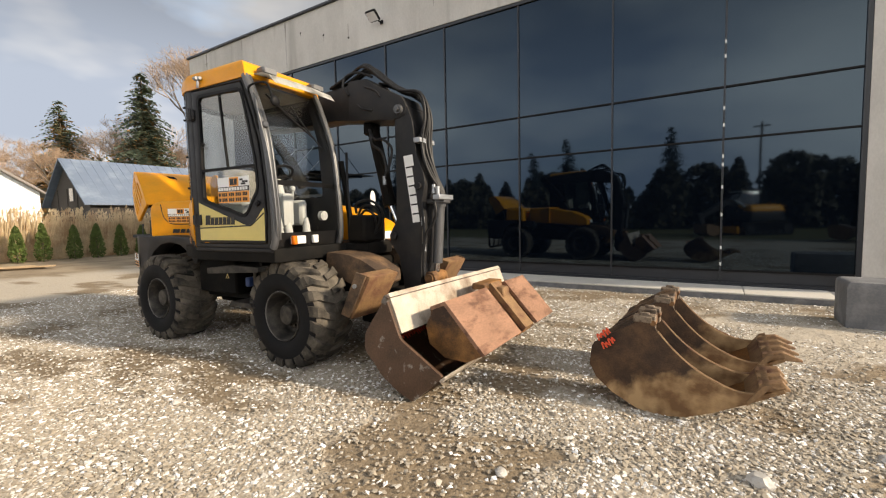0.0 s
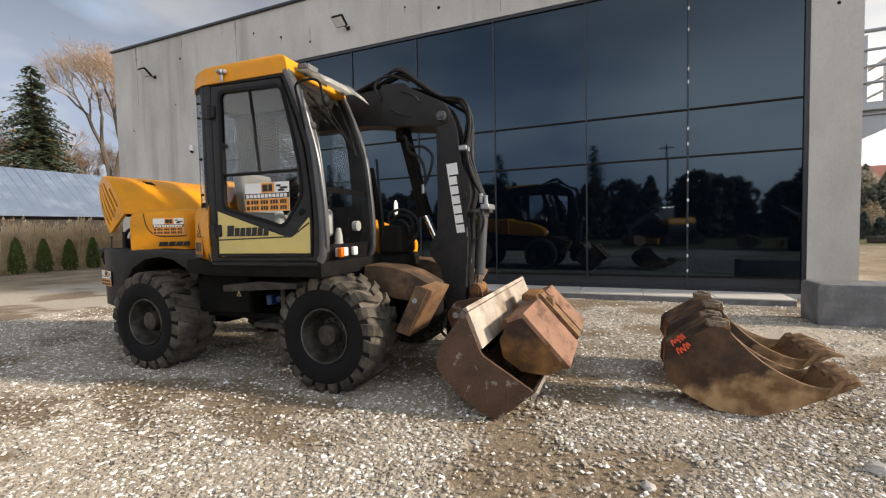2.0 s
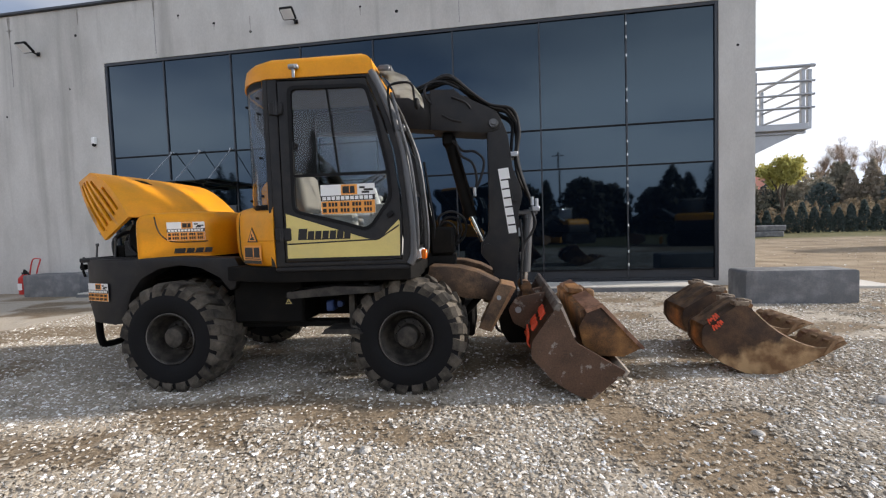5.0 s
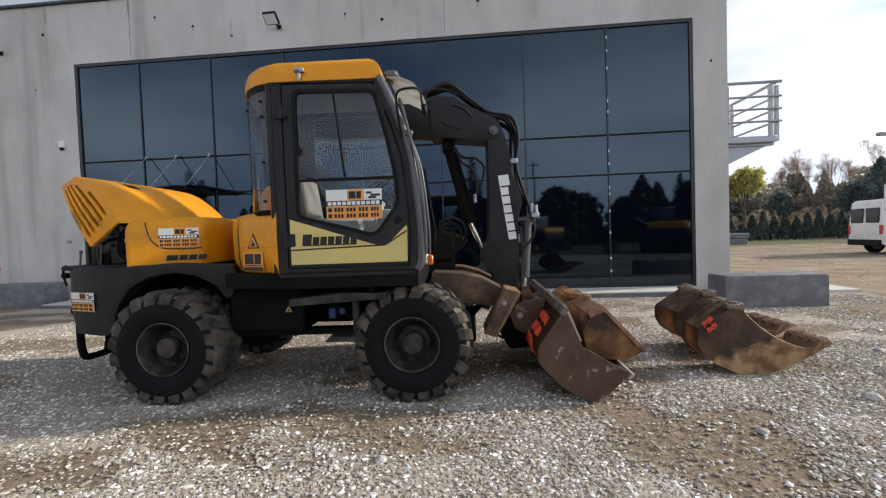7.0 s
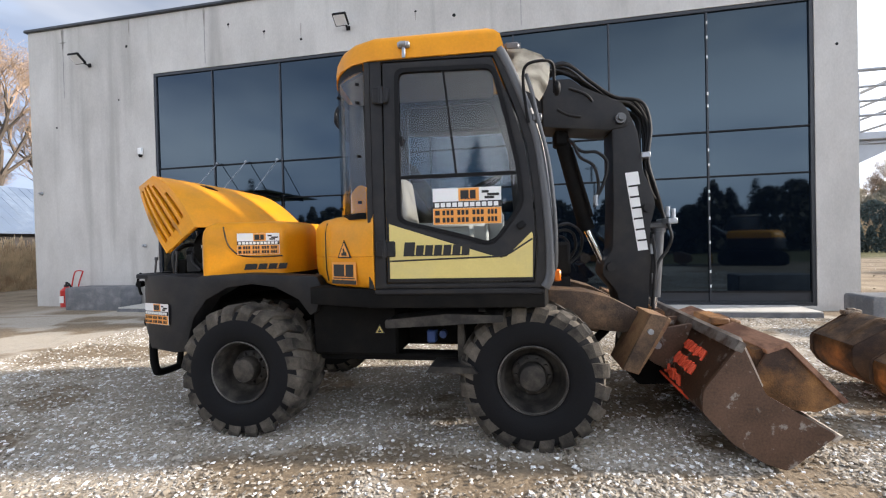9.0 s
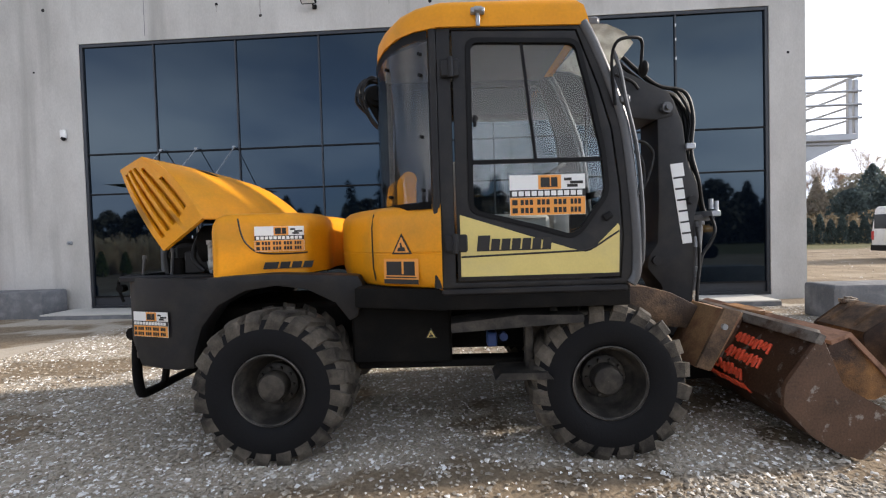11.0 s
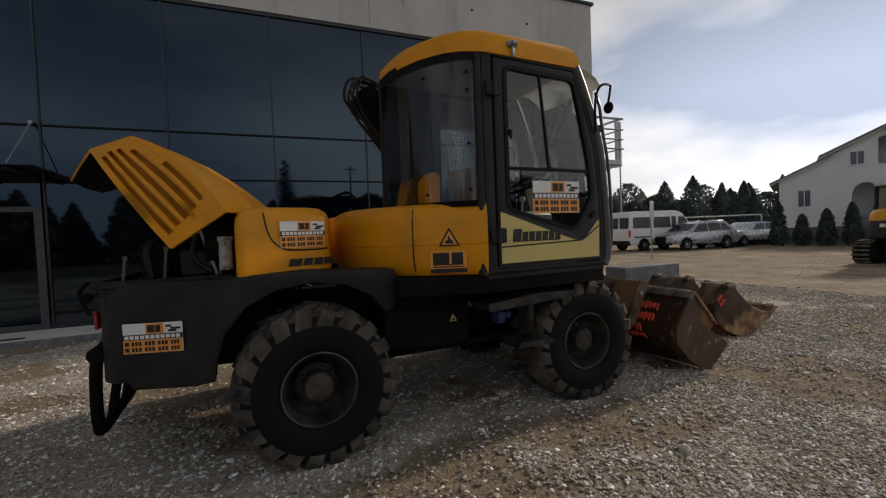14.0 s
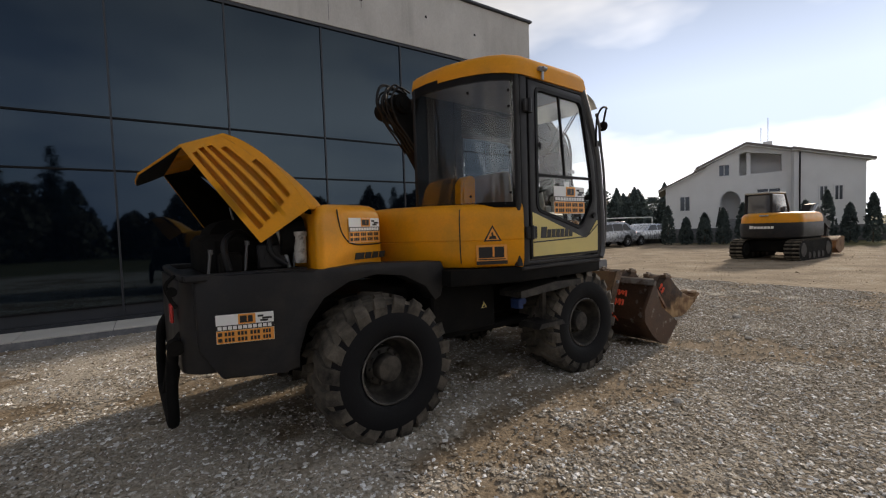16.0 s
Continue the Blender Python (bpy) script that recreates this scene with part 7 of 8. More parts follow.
# fire extinguisher on wheels
ext = thing("fire_extinguisher", (-15.75, 9.0, 0.0), "red wheeled fire extinguisher with black hose", "fire extinguisher")
bm = B()
cyl(bm, (0, 0, 0.06), (0, 0, 0.50), 0.14, n=20)
cyl(bm, (0, 0, 0.50), (0, 0, 0.60), 0.14, 0.05, n=20)
part("bottle", bm, RED, ext)
bm = B()
tube(bm, spline([(-0.02, 0.08, 0.1), (0.02, 0.12, 0.6), (0.10, 0.14, 0.95), (0.22, 0.14, 1.02), (0.38, 0.14, 1.0)], 5), 0.016, 8)
tube(bm, spline([(0.20, 0.1, 0.1), (0.24, 0.12, 0.6), (0.38, 0.14, 1.0)], 5), 0.016, 8)
part("handle_frame", bm, RED, ext)
bm = B()
tube(bm, spline([(0.0, 0.0, 0.62), (0.08, -0.06, 0.72), (0.18, -0.04, 0.62), (0.14, 0.0, 0.48), (0.05, -0.08, 0.52)], 6), 0.022, 8)
box(bm, (-0.05, -0.04, 0.58), (0.05, 0.04, 0.66), bevel=0.01)
part("hose", bm, HOSE, ext)
bm = B()
box(bm, (-0.07, -0.146, 0.18), (0.07, -0.135, 0.36), bevel=0.004)
part("label", bm, WHITE, ext)
# a white bucket by the door
bm = B()
lathe(bm, [(0.001, 0.0), (0.13, 0.0), (0.165, 0.30), (0.17, 0.30), (0.17, 0.31), (0.155, 0.31), (0.12, 0.02), (0.001, 0.02)], pose(0, 0, 0, 90, 0, 0), 24)
solid("plastic_bucket", bm, WHITE, "white plastic bucket beside the glass door", "bucket", smooth=True, at=(-11.75, 9.05, PZ))


def balcony():
    b = thing("balcony", (2.76, 9.52, 3.48), "grey steel walkway with railings on the side wall", "balcony")
    L, W = 5.2, 1.12
    bm = B()
    box(bm, (0.0, 0.0, -0.14), (W, L, 0.0), bevel=0.01)
    part("deck", bm, STEEL, b)
    for y in (0.12, 2.4, 4.8):
        bm = B()
        prism(bm, [(y, -0.142), (y + 0.1, -0.142), (y + 0.1, -0.2), (y, -0.2)], 0.0, W, "vz")
        part("beam", bm, STEEL, b)
    bm = B()
    prism(bm, [(0.0, -0.142), (1.0, -0.142), (1.0, -0.20), (0.55, -0.40), (0.0, -0.66)], 0.18, 0.30)
    part("bracket", bm, STEEL, b)
    for x, y in ((0.06, 0.04), (W - 0.12, 0.04), (W + 0.02, 0.06), (W - 0.05, 1.7), (W - 0.05, 3.4), (W - 0.05, 5.1)):
        bm = B()
        box(bm, (x - 0.038, y - 0.038, -0.12), (x + 0.038, y + 0.038, 1.14), bevel=0.005)
        part("post", bm, STEEL, b)
    for k, z in enumerate((0.32, 0.60, 0.88, 1.20)):
        r = 0.036 if k == 3 else 0.025
        bm = B()
        tube(bm, [(0.0, -0.02, z), (W + 0.08, -0.02, z)], r, 8)
        part("rail", bm, STEEL, b)
        bm = B()
        tube(bm, [(W - 0.0, -0.05, z), (W - 0.0, L, z)], r, 8)
        part("rail", bm, STEEL, b)


balcony()

# ---- plants ----
def leaf_cloud(bm, centre_fn, n, size, rnd, droop=0.0):
    """n small leaf pairs round the points that centre_fn gives."""
    for _ in range(n):
        c, s = centre_fn(rnd)
        k = size * s * rnd.uniform(0.6, 1.3)
        q = Euler((rnd.uniform(0, 6.3), rnd.uniform(0, 6.3), rnd.uniform(0, 6.3))).to_matrix()
        a, b = q @ Vector((k, 0, 0)), q @ Vector((0, k * 0.55, 0))
        c = Vector(c)
        d = Vector((0, 0, -droop * k))
        vs = [bm.verts.new(c - a), bm.verts.new(c - b + d), bm.verts.new(c + a + d), bm.verts.new(c + b)]
        bm.faces.new(vs)


def conifer(name, at, height, width, needle, label, seed, layers=26, per=9, group="", leaf=0.30, gold=None, category="tree", base=0.08):
    t = thing(name, at, label, category, group=group)
    rnd = random.Random(seed)
    bm = B()
    tube(bm, [(0, 0, -0.1), (0, 0, height * 0.5), (0, 0, height * 0.97)], width * 0.03 + 0.015, 6)
    for v in bm.verts:
        k = 1 - 0.85 * max(0, v.co.z) / height
        v.co.x *= k
        v.co.y *= k
    part("trunk", bm, BARK, t)
    bm = B()
    bm2 = B() if gold else None
    for i in range(layers):
        f = i / (layers - 1)
        z = height * (base + (1 - base) * f)
        r = width / 2 * (1 - f) ** 0.85 * rnd.uniform(0.75, 1.15) + 0.04 * width
        for j in range(max(3, int(per * (1.15 - f)))):
            a = rnd.uniform(0, 6.283)
            rr = r * rnd.uniform(0.6, 1.12)
            steps = max(2, int(rr / leaf * 1.6))
            for s in range(steps):
                u = (s + 0.6) / steps
                p = Vector((math.cos(a) * rr * u, math.sin(a) * rr * u, z - rr * 0.30 * u * u + rnd.uniform(-0.1, 0.1) * leaf))
                d = Vector((math.cos(a), math.sin(a), -0.25))
                side = Vector((-math.sin(a), math.cos(a), rnd.uniform(-0.4, 0.2)))
                k = leaf * (1.1 - 0.5 * u) * rnd.uniform(0.7, 1.25)
                tgt = bm2 if gold and rnd.random() < gold[1] * (1.2 - f) else bm
                for sg in (-1, 1):
                    q = [p - d * k * 0.3, p + d * k * 0.5, p + d * k * 0.5 + side * sg * k * 0.75 + Vector((0, 0, -0.2 * k))]
                    tgt.faces.new([tgt.verts.new(x) for x in q])
    part("crown", bm, needle, t, smooth=False)
    if gold:
        part("crown", bm2, gold[0], t, smooth=False)
    return t


def bare_tree(name, at, height, label, seed, spread=0.5, twig=None, leaf=None, leaves=0, group="", depth=5, haze=5, girth=0.016):
    """A leafless or thinly leaved tree: forked limbs that end in fine twigs."""
    t = thing(name, at, label, "tree", group=group)
    rnd = random.Random(seed)
    bm, tw = B(), B()
    tips = []

    def grow(p, d, length, r, lev):
        q = p + d * length
        mid = (p + q) / 2 + Vector((rnd.uniform(-1, 1), rnd.uniform(-1, 1), 0)) * length * 0.05
        n = 6 if lev < 2 else (4 if lev < 4 else 3)
        tube(bm if lev < 4 else tw, [p, mid, q], max(r, 0.008), n)
        if lev >= depth:
            tips.append(q)
            return
        for _ in range(rnd.choice((2, 3, 3)) if lev < 4 else 3):
            ax = Vector((rnd.uniform(-1, 1), rnd.uniform(-1, 1), rnd.uniform(-0.2, 0.5)))
            nd = (d + ax * spread * (0.8 + 0.12 * lev)).normalized()
            grow(q if rnd.random() < 0.6 else p + (q - p) * rnd.uniform(0.55, 0.95), nd, length * rnd.uniform(0.62, 0.82), r * 0.62, lev + 1)

    grow(Vector((0, 0, -0.1)), Vector((0, 0, 1)), height * 0.28, height * girth + 0.02, 0)
    part("trunk", bm, BARK, t)
    rnd2 = random.Random(seed + 1)
    for q in tips:
        for _ in range(haze):
            d = Vector((rnd2.uniform(-1, 1), rnd2.uniform(-1, 1), rnd2.uniform(-0.3, 1.0))).normalized() * height * rnd2.uniform(0.02, 0.05)
            o = q + Vector((rnd2.gauss(0, 0.012), rnd2.gauss(0, 0.012), rnd2.gauss(0, 0.012))) * height
            w = d.orthogonal().normalized() * 0.012
            tw.faces.new([tw.verts.new(o - w), tw.verts.new(o + w), tw.verts.new(o + d)])
    tagged(part("branchwork", tw, twig or BARK_RED, t, smooth=False), kind="stuff")
    if leaves:
        bl = B()
        leaf_cloud(bl, lambda r: (tips[r.randrange(len(tips))] + Vector((r.gauss(0, 0.25), r.gauss(0, 0.25), r.gauss(0, 0.25))), 1.0), leaves, 0.16, rnd)
        part("crown", bl, leaf, t, smooth=False)
    return t


def bush(name, at, height, width, material, label, seed, n=700, leaf=0.07, group="", category="bush"):
    t = thing(name, at, label, category, group=group)
    rnd = random.Random(seed)
    bm = B()
    tube(bm, [(0, 0, -0.05), (0, 0, height * 0.5)], 0.03, 5)
    part("trunk", bm, BARK, t)
    bm = B()

    def c(r):
        z = r.random() ** 0.8
        rad = width / 2 * (1 - z) ** 0.55 * (0.55 + 0.5 * r.random()) * (0.6 + 0.4 * min(1, z * 5))
        a = r.uniform(0, 6.283)
        return (rad * math.cos(a), rad * math.sin(a), 0.03 + z * height), 1.0
    leaf_cloud(bm, c, n, leaf, rnd)
    part("crown", bm, material, t, smooth=False)
    return t


def woods(name, pts, label, material, seed, height, spread, per=260, leaf=0.6):
    """A far belt of trees, as one piece."""
    rnd = random.Random(seed)
    bm = B()
    for (x, y) in pts:
        x, y = x + rnd.uniform(-1, 1) * spread, y + rnd.uniform(-1, 1) * spread
        h = height * rnd.uniform(0.6, 1.15)
        w = h * rnd.uniform(0.30, 0.5)
        pointed = rnd.random() < 0.55
        for _ in range(per):
            z = rnd.random()
            rad = w * ((1 - z) ** 0.8 if pointed else math.sqrt(max(0.05, 1 - (2 * z - 1) ** 2)) * 0.9) * math.sqrt(rnd.random())
            a = rnd.uniform(0, 6.283)
            c = Vector((x + rad * math.cos(a), y + rad * math.sin(a), h * (0.04 + 0.96 * z)))
            k = leaf * rnd.uniform(0.5, 1.2)
            q = Euler((rnd.uniform(0, 6.3), rnd.uniform(0, 6.3), rnd.uniform(0, 6.3))).to_matrix()
            bm.faces.new([bm.verts.new(c + q @ Vector(v) * k) for v in ((-1, 0, 0), (0.2, -0.6, 0), (1, 0, 0), (0.1, 0.7, 0))])
    solid(name, bm, material, label, "woods", kind="stuff")


# ---- west side: reed fence, shed, house, trees ----
def reed_fence():
    rnd = random.Random(2)
    f = thing("reed_fence", (-24.2, 5.0, 0), "dry reed screen fence behind young thujas", "fence")
    bm = B()
    n = 4200
    for i in range(n):
        y = -14.0 + 30.0 * i / n + rnd.uniform(-0.02, 0.02)
        x = rnd.uniform(-0.12, 0.12)
        h = rnd.uniform(1.5, 2.1) + 0.12 * math.sin(y * 3.1) + 0.08 * math.sin(y * 7.7)
        lean = rnd.gauss(0.0, 0.13)
        w = rnd.uniform(0.006, 0.014)
        a = [(x, y - w, 0), (x + 0.012, y + w, 0), (x + lean, y + w + lean, h), (x + lean, y - w + lean, h)]
        bm.faces.new([bm.verts.new(p) for p in a])
        if rnd.random() < 0.22:
            c = Vector((x + lean, y + lean, h))
            k = rnd.uniform(0.06, 0.16)
            bm.faces.new([bm.verts.new(c + Vector(p) * k) for p in ((0, -0.5, 0), (0, 0.5, 0.2), (0, 0.2, 1.6))])
    tagged(part("reeds", bm, REED, f, smooth=False), kind="stuff")
    bm = B()
    box(bm, (-0.16, -14, 0), (-0.135, 16, 1.62))
    part("reed_mat", bm, REED, f, smooth=False)


reed_fence()
for i, (y, h) in enumerate(((-3.8, 1.2), (-2.2, 1.3), (-0.6, 1.25), (1.0, 1.35), (2.4, 1.25), (3.6, 1.3), (4.55, 1.28), (5.41, 1.42), (6.19, 1.52), (7.22, 1.42), (8.02, 1.45), (8.92, 1.4), (9.8, 1.35), (10.7, 1.3), (11.6, 1.35))):
    bush("thuja", (-23.2, y, 0), h, 0.66, THUJA, "small green columnar thuja before the reed fence", 40 + i, n=1300, leaf=0.055, group="thujas by the fence", category="shrub")
rnd = random.Random(6)
for i in range(4):
    bm = B()
    box(bm, (-1.6, -0.09, 0.0), (1.6, 0.09, 0.045), bevel=0.005)
    ob = solid("timber_board", bm, WOOD, "raw timber board lying on the ground", "board", group="boards on the ground")
    ob.matrix_world = pose(-20.5 + 0.25 * i, 3.3 + 0.22 * i, 0.03 + 0.046 * (i % 2), 0, 0, 62 + rnd.uniform(-8, 8))


def shed():
    s = thing("shed", (-34.8, 14.3, 0.35), "dark wooden shed with a blue grey sheet roof", "shed")
    bm = B()
    prism(bm, [(-3.2, -0.45), (3.2, -0.45), (3.2, 2.55), (0.0, 5.15), (-3.2, 2.55)], -3.6, 8.0)
    part("wall", bm, DARKWOOD, s, smooth=False)
    for sg in (-1, 1):
        bm = B()
        prism(bm, [(0.0, 5.2), (sg * 3.6, 2.28), (sg * 3.6, 2.38), (0.0, 5.31)], -4.0, 8.4)
        r = part("roof", bm, ROOF_BLUE, s, "blue grey sheet metal roof", smooth=False)
        for k in range(25):
            y = -3.9 + 0.5 * k
            bm = B()
            tube(bm, [(sg * 0.05, y, 5.29), (sg * 3.58, y, 2.38)], 0.016, 4)
            part("roof_seam", bm, ROOF_BLUE, r, smooth=False)
    bm = B()
    box(bm, (0.3, -3.66, 2.6), (0.9, -3.6, 3.4))
    part("window", bm, WINDOWDARK, s, smooth=False)
    for x in (-1.8, -0.2, 1.4):
        bm = B()
        box(bm, (x, -3.64, 0.0), (x + 0.04, -3.602, 3.4))
        part("batten", bm, DARKWOOD, s, smooth=False)


shed()


def gable_house(at, label, lx, ly, eave, ridge, roof_mat, over=0.5):
    h = thing("house", at, label, "house")
    bm = B()
    prism(bm, [(-ly / 2, 0), (ly / 2, 0), (ly / 2, eave), (0, ridge), (-ly / 2, eave)], -lx, 0.0, "vz")
    part("wall", bm, PLASTER, h, smooth=False)
    for sg in (-1, 1):
        bm = B()
        k = (ridge - eave) / (ly / 2)
        prism(bm, [(0, ridge + 0.02), (sg * (ly / 2 + over), eave - k * over + 0.02), (sg * (ly / 2 + over), eave - k * over + 0.2), (0, ridge + 0.22)], -lx - over, over, "vz")
        part("roof", bm, roof_mat, h, smooth=False)
    for y, z, w, ht in ((1.6, 1.1, 1.3, 1.3), (-1.6, 1.1, 1.3, 1.3), (0.0, 3.8, 1.1, 1.1)):
        bm = B()
        box(bm, (0.001, y - w / 2, z), (0.04, y + w / 2, z + ht))
        win = part("window", bm, WINDOWDARK, h, smooth=False)
        bm = B()
        slab_with_holes(bm, [(y - w / 2 - 0.08, z - 0.08), (y + w / 2 + 0.08, z - 0.08), (y + w / 2 + 0.08, z + ht + 0.08), (y - w / 2 - 0.08, z + ht + 0.08)], [[(y - w / 2, z), (y + w / 2, z), (y + w / 2, z + ht), (y - w / 2, z + ht)]], 0.002, 0.07, "vz")
        part("frame", bm, WOOD, win, smooth=False)
    return h


gable_house((-44.0, 6.0, 0), "white plastered house with a dark gable roof", 9.0, 11.5, 4.0, 8.0, ROOF_TILE)
conifer("spruce", (-45.6, 20.0, 0), 15.4, 9.8, NEEDLE, "tall blue green spruce with drooping branches", 3, layers=70, per=34, leaf=0.50, gold=(NEEDLE_GOLD, 0.22))
conifer("larch", (-57.5, 17.4, 0), 14.2, 10.5, NEEDLE, "green topped conifer with golden lower branches", 5, layers=60, per=30, leaf=0.52, gold=(NEEDLE_GOLD, 0.75))
bare_tree("bare_tree", (-42.0, 23.5, 0), 19.0, "tall leafless tree with russet twigs", 12, spread=0.52, depth=7)
bare_tree("bare_tree", (-41.0, 29.0, 0), 15.0, "tall leafless tree with russet twigs", 15, spread=0.55, depth=6, group="bare trees")
bare_tree("bare_tree", (-52.0, 24.0, 0), 13.5, "leafless tree with russet twigs", 17, spread=0.55, depth=6, group="bare trees")
bare_tree("bare_tree", (-60.0, 22.0, 0), 12.5, "leafless tree with russet twigs", 19, spread=0.6, depth=6, group="bare trees")
bare_tree("bare_tree", (-64.0, 14.0, 0), 9.5, "leafless tree with russet twigs", 23, spread=0.6, depth=6, group="bare trees")
for i, (x, y, h) in enumerate(((-49, 15, 10.5), (-51, 11, 9.0), (-58, 8, 9.5), (-60, 12.5, 11.5), (-52, 19.5, 13.0), (-50, 26.5, 13.5), (-46, 31, 14.5), (-66, 6, 9.0))):
    bare_tree("bare_tree", (x, y, 0), h, "leafless tree with russet twigs", 300 + i, spread=0.62, depth=6, haze=9, group="bare trees")
woods("far_woods", [(-75 - 6 * (i % 3), -30 + 5 * i) for i in range(26)], "hazy russet woods in the distance", BARK_RED, 31, 9.0, 3.0, per=420, leaf=0.45)

# ---- east side: field edge, conifer belt, vehicles, house, tracked excavator ----
woods("conifer_belt", [(38.6 + 1.0 * i, 49 - 0.42 * i + 3 * (i % 2)) for i in range(36)], "belt of dark conifers at the field edge", BELT_HAZED, 51, 7.4, 1.2, per=2300, leaf=0.20)
woods("far_hill_woods", [(10 + 2.2 * i, 112 - 0.4 * i + 3 * (i % 3)) for i in range(62)], "far hill with brown autumn woods", HILL_LEAF_HAZED, 52, 11.0, 2.5, per=900, leaf=0.42)
woods("scrub_wood", [(25.0 + 0.85 * i, 66.0 - 0.5 * i + 2.5 * (i % 3)) for i in range(26)], "grey brown scrub wood behind the field", HILL_LEAF_HAZED, 53, 7.6, 1.6, per=1900, leaf=0.24)
woods("scrub_wood", [(29.0 + 3.4 * i, 61.0 - 1.8 * i + 2.0 * (i % 2)) for i in range(4)], "dark green shrubs in the scrub wood", BELT_HAZED, 55, 5.6, 1.2, per=1300, leaf=0.22)
for i in range(5):
    bare_tree("birch", (42.0 + 2.3 * i, 68.0 - 1.3 * i, 0), 10.4 + 1.0 * ((i * 2) % 3), "thin leafless birch behind the scrub wood", 400 + i, spread=0.22, depth=6, haze=8, group="birches", girth=0.005)
woods("weeds", [(9 + 0.5 * i, 43 + 2 * (i % 3)) for i in range(90)], "tall dry weeds along the field", DRY_WEED, 54, 2.7, 1.4, per=420, leaf=0.10)
bare_tree("young_tree", (27.0, 51.0, 0), 8.6, "young tree with yellow green leaves", 61, spread=0.42, leaf=LEAF_YELLOW, leaves=15000, depth=5)
for i in range(28):
    bush("hedge_conifer", (11.5 + 0.84 * i, 40.0 - 0.09 * i, 0), (1.45 if i < 11 else 1.9) + 0.6 * ((i * 7) % 5) / 4, 1.05, CONIFER, "dark young conifer in a hedge row", 70 + i, n=900, leaf=0.11, group="hedge conifers", category="shrub")
for i in range(3, 17):
    f = i / 16
    bush("house_conifer", (19.6 + 9.0 * f, 17.6 - 14.0 * f, 0), (1.7 + 0.8 * ((i * 5) % 4) / 3) * (1.0 + 0.7 * max(0.0, f - 0.55) / 0.45), 1.05, CONIFER, "slim conifer along the house fence", 110 + i, n=900, leaf=0.11, group="conifers before the house", category="shrub")
gable_house((38.5, 78.0, 1.2), "distant house with a faded red roof", 13.0, 12.0, 3.6, 7.3, ROOF_RED)
for i, (x, y, z, lx) in enumerate(((13.4, 33.0, 0.0, 1.7), (15.6, 33.4, 0.0, 2.4), (14.2, 33.2, 0.42, 1.5), (16.0, 33.5, 0.42, 2.0))):
    bm = B()
    box(bm, (-lx / 2, -0.5, 0.0), (lx / 2, 0.5, 0.40), bevel=0.05)
    ob = solid("covered_pallet", bm, BLOCK if i % 2 else DARKWOOD, "dark stack of covered goods on the field edge", "stack", group="stacks on the field")
    ob.location = (x, y, z)


def car_wheel(parent, x, y, z, r, w):
    bm = B()
    m = pose(x, y, z)
    lathe(bm, [(r * 0.62, -w / 2), (r * 0.95, -w / 2), (r, -w / 3), (r, w / 3), (r * 0.95, w / 2), (r * 0.62, w / 2)], m, 24)
    wh = part("wheel", bm, RUBBER, parent)
    bm = B()
    lathe(bm, [(r * 0.63, -w / 2 + 0.01), (r * 0.5, -w / 2 + 0.03), (r * 0.12, -w / 2 + 0.01), (0.001, -w / 2 + 0.01)], m, 20)
    lathe(bm, [(r * 0.63, w / 2 - 0.01), (r * 0.5, w / 2 - 0.03), (r * 0.12, w / 2 - 0.01), (0.001, w / 2 - 0.01)], m, 20)
    part("rim", bm, STEEL, wh)


def vehicle(name, at, label, category, prof, width, paint, windows, wheels, r, taper, extras=()):
    """prof: the side outline in (x, z); windows: outlines on the side; the upper body leans in by taper."""
    v = thing(name, at, label, category)
    bm = B()
    prism(bm, rounded(prof, 0.14, 4), -width / 2, width / 2)
    bevelled(bm, 0.05, 50, 2)
    top = max(z for _, z in prof)
    for q in bm.verts:
        k = max(0.0, (q.co.z - 0.95) / (top - 0.95))
        q.co.y *= 1 - taper * k
    part("body", bm, paint, v)
    for outline in windows:
        for sg in (-1, 1):
            bm = B()
            prism(bm, rounded(outline, 0.05, 3), 0.0, 0.012)
            for q in bm.verts:
                k = max(0.0, (q.co.z - 0.95) / (top - 0.95))
                q.co.y = sg * (width / 2 * (1 - taper * k) + 0.004 + q.co.y)
            part("side_window", bm, CAR_GLASS, v, smooth=False)
    for x in wheels:
        for sg in (-1, 1):
            car_wheel(v, x, sg * (width / 2 - 0.085), r, r, 0.22)
            bm = B()
            cyl(bm, (x, sg * (width / 2 - 0.12), r + 0.02), (x, sg * (width / 2 + 0.005), r + 0.02), r * 1.16, n=24)
            part("wheel_arch", bm, BLACKEDGE, v)
    for nm, lo, hi, mt in extras:
        bm = B()
        box(bm, lo, hi, bevel=0.02)
        part(nm, bm, mt, v)
    return v


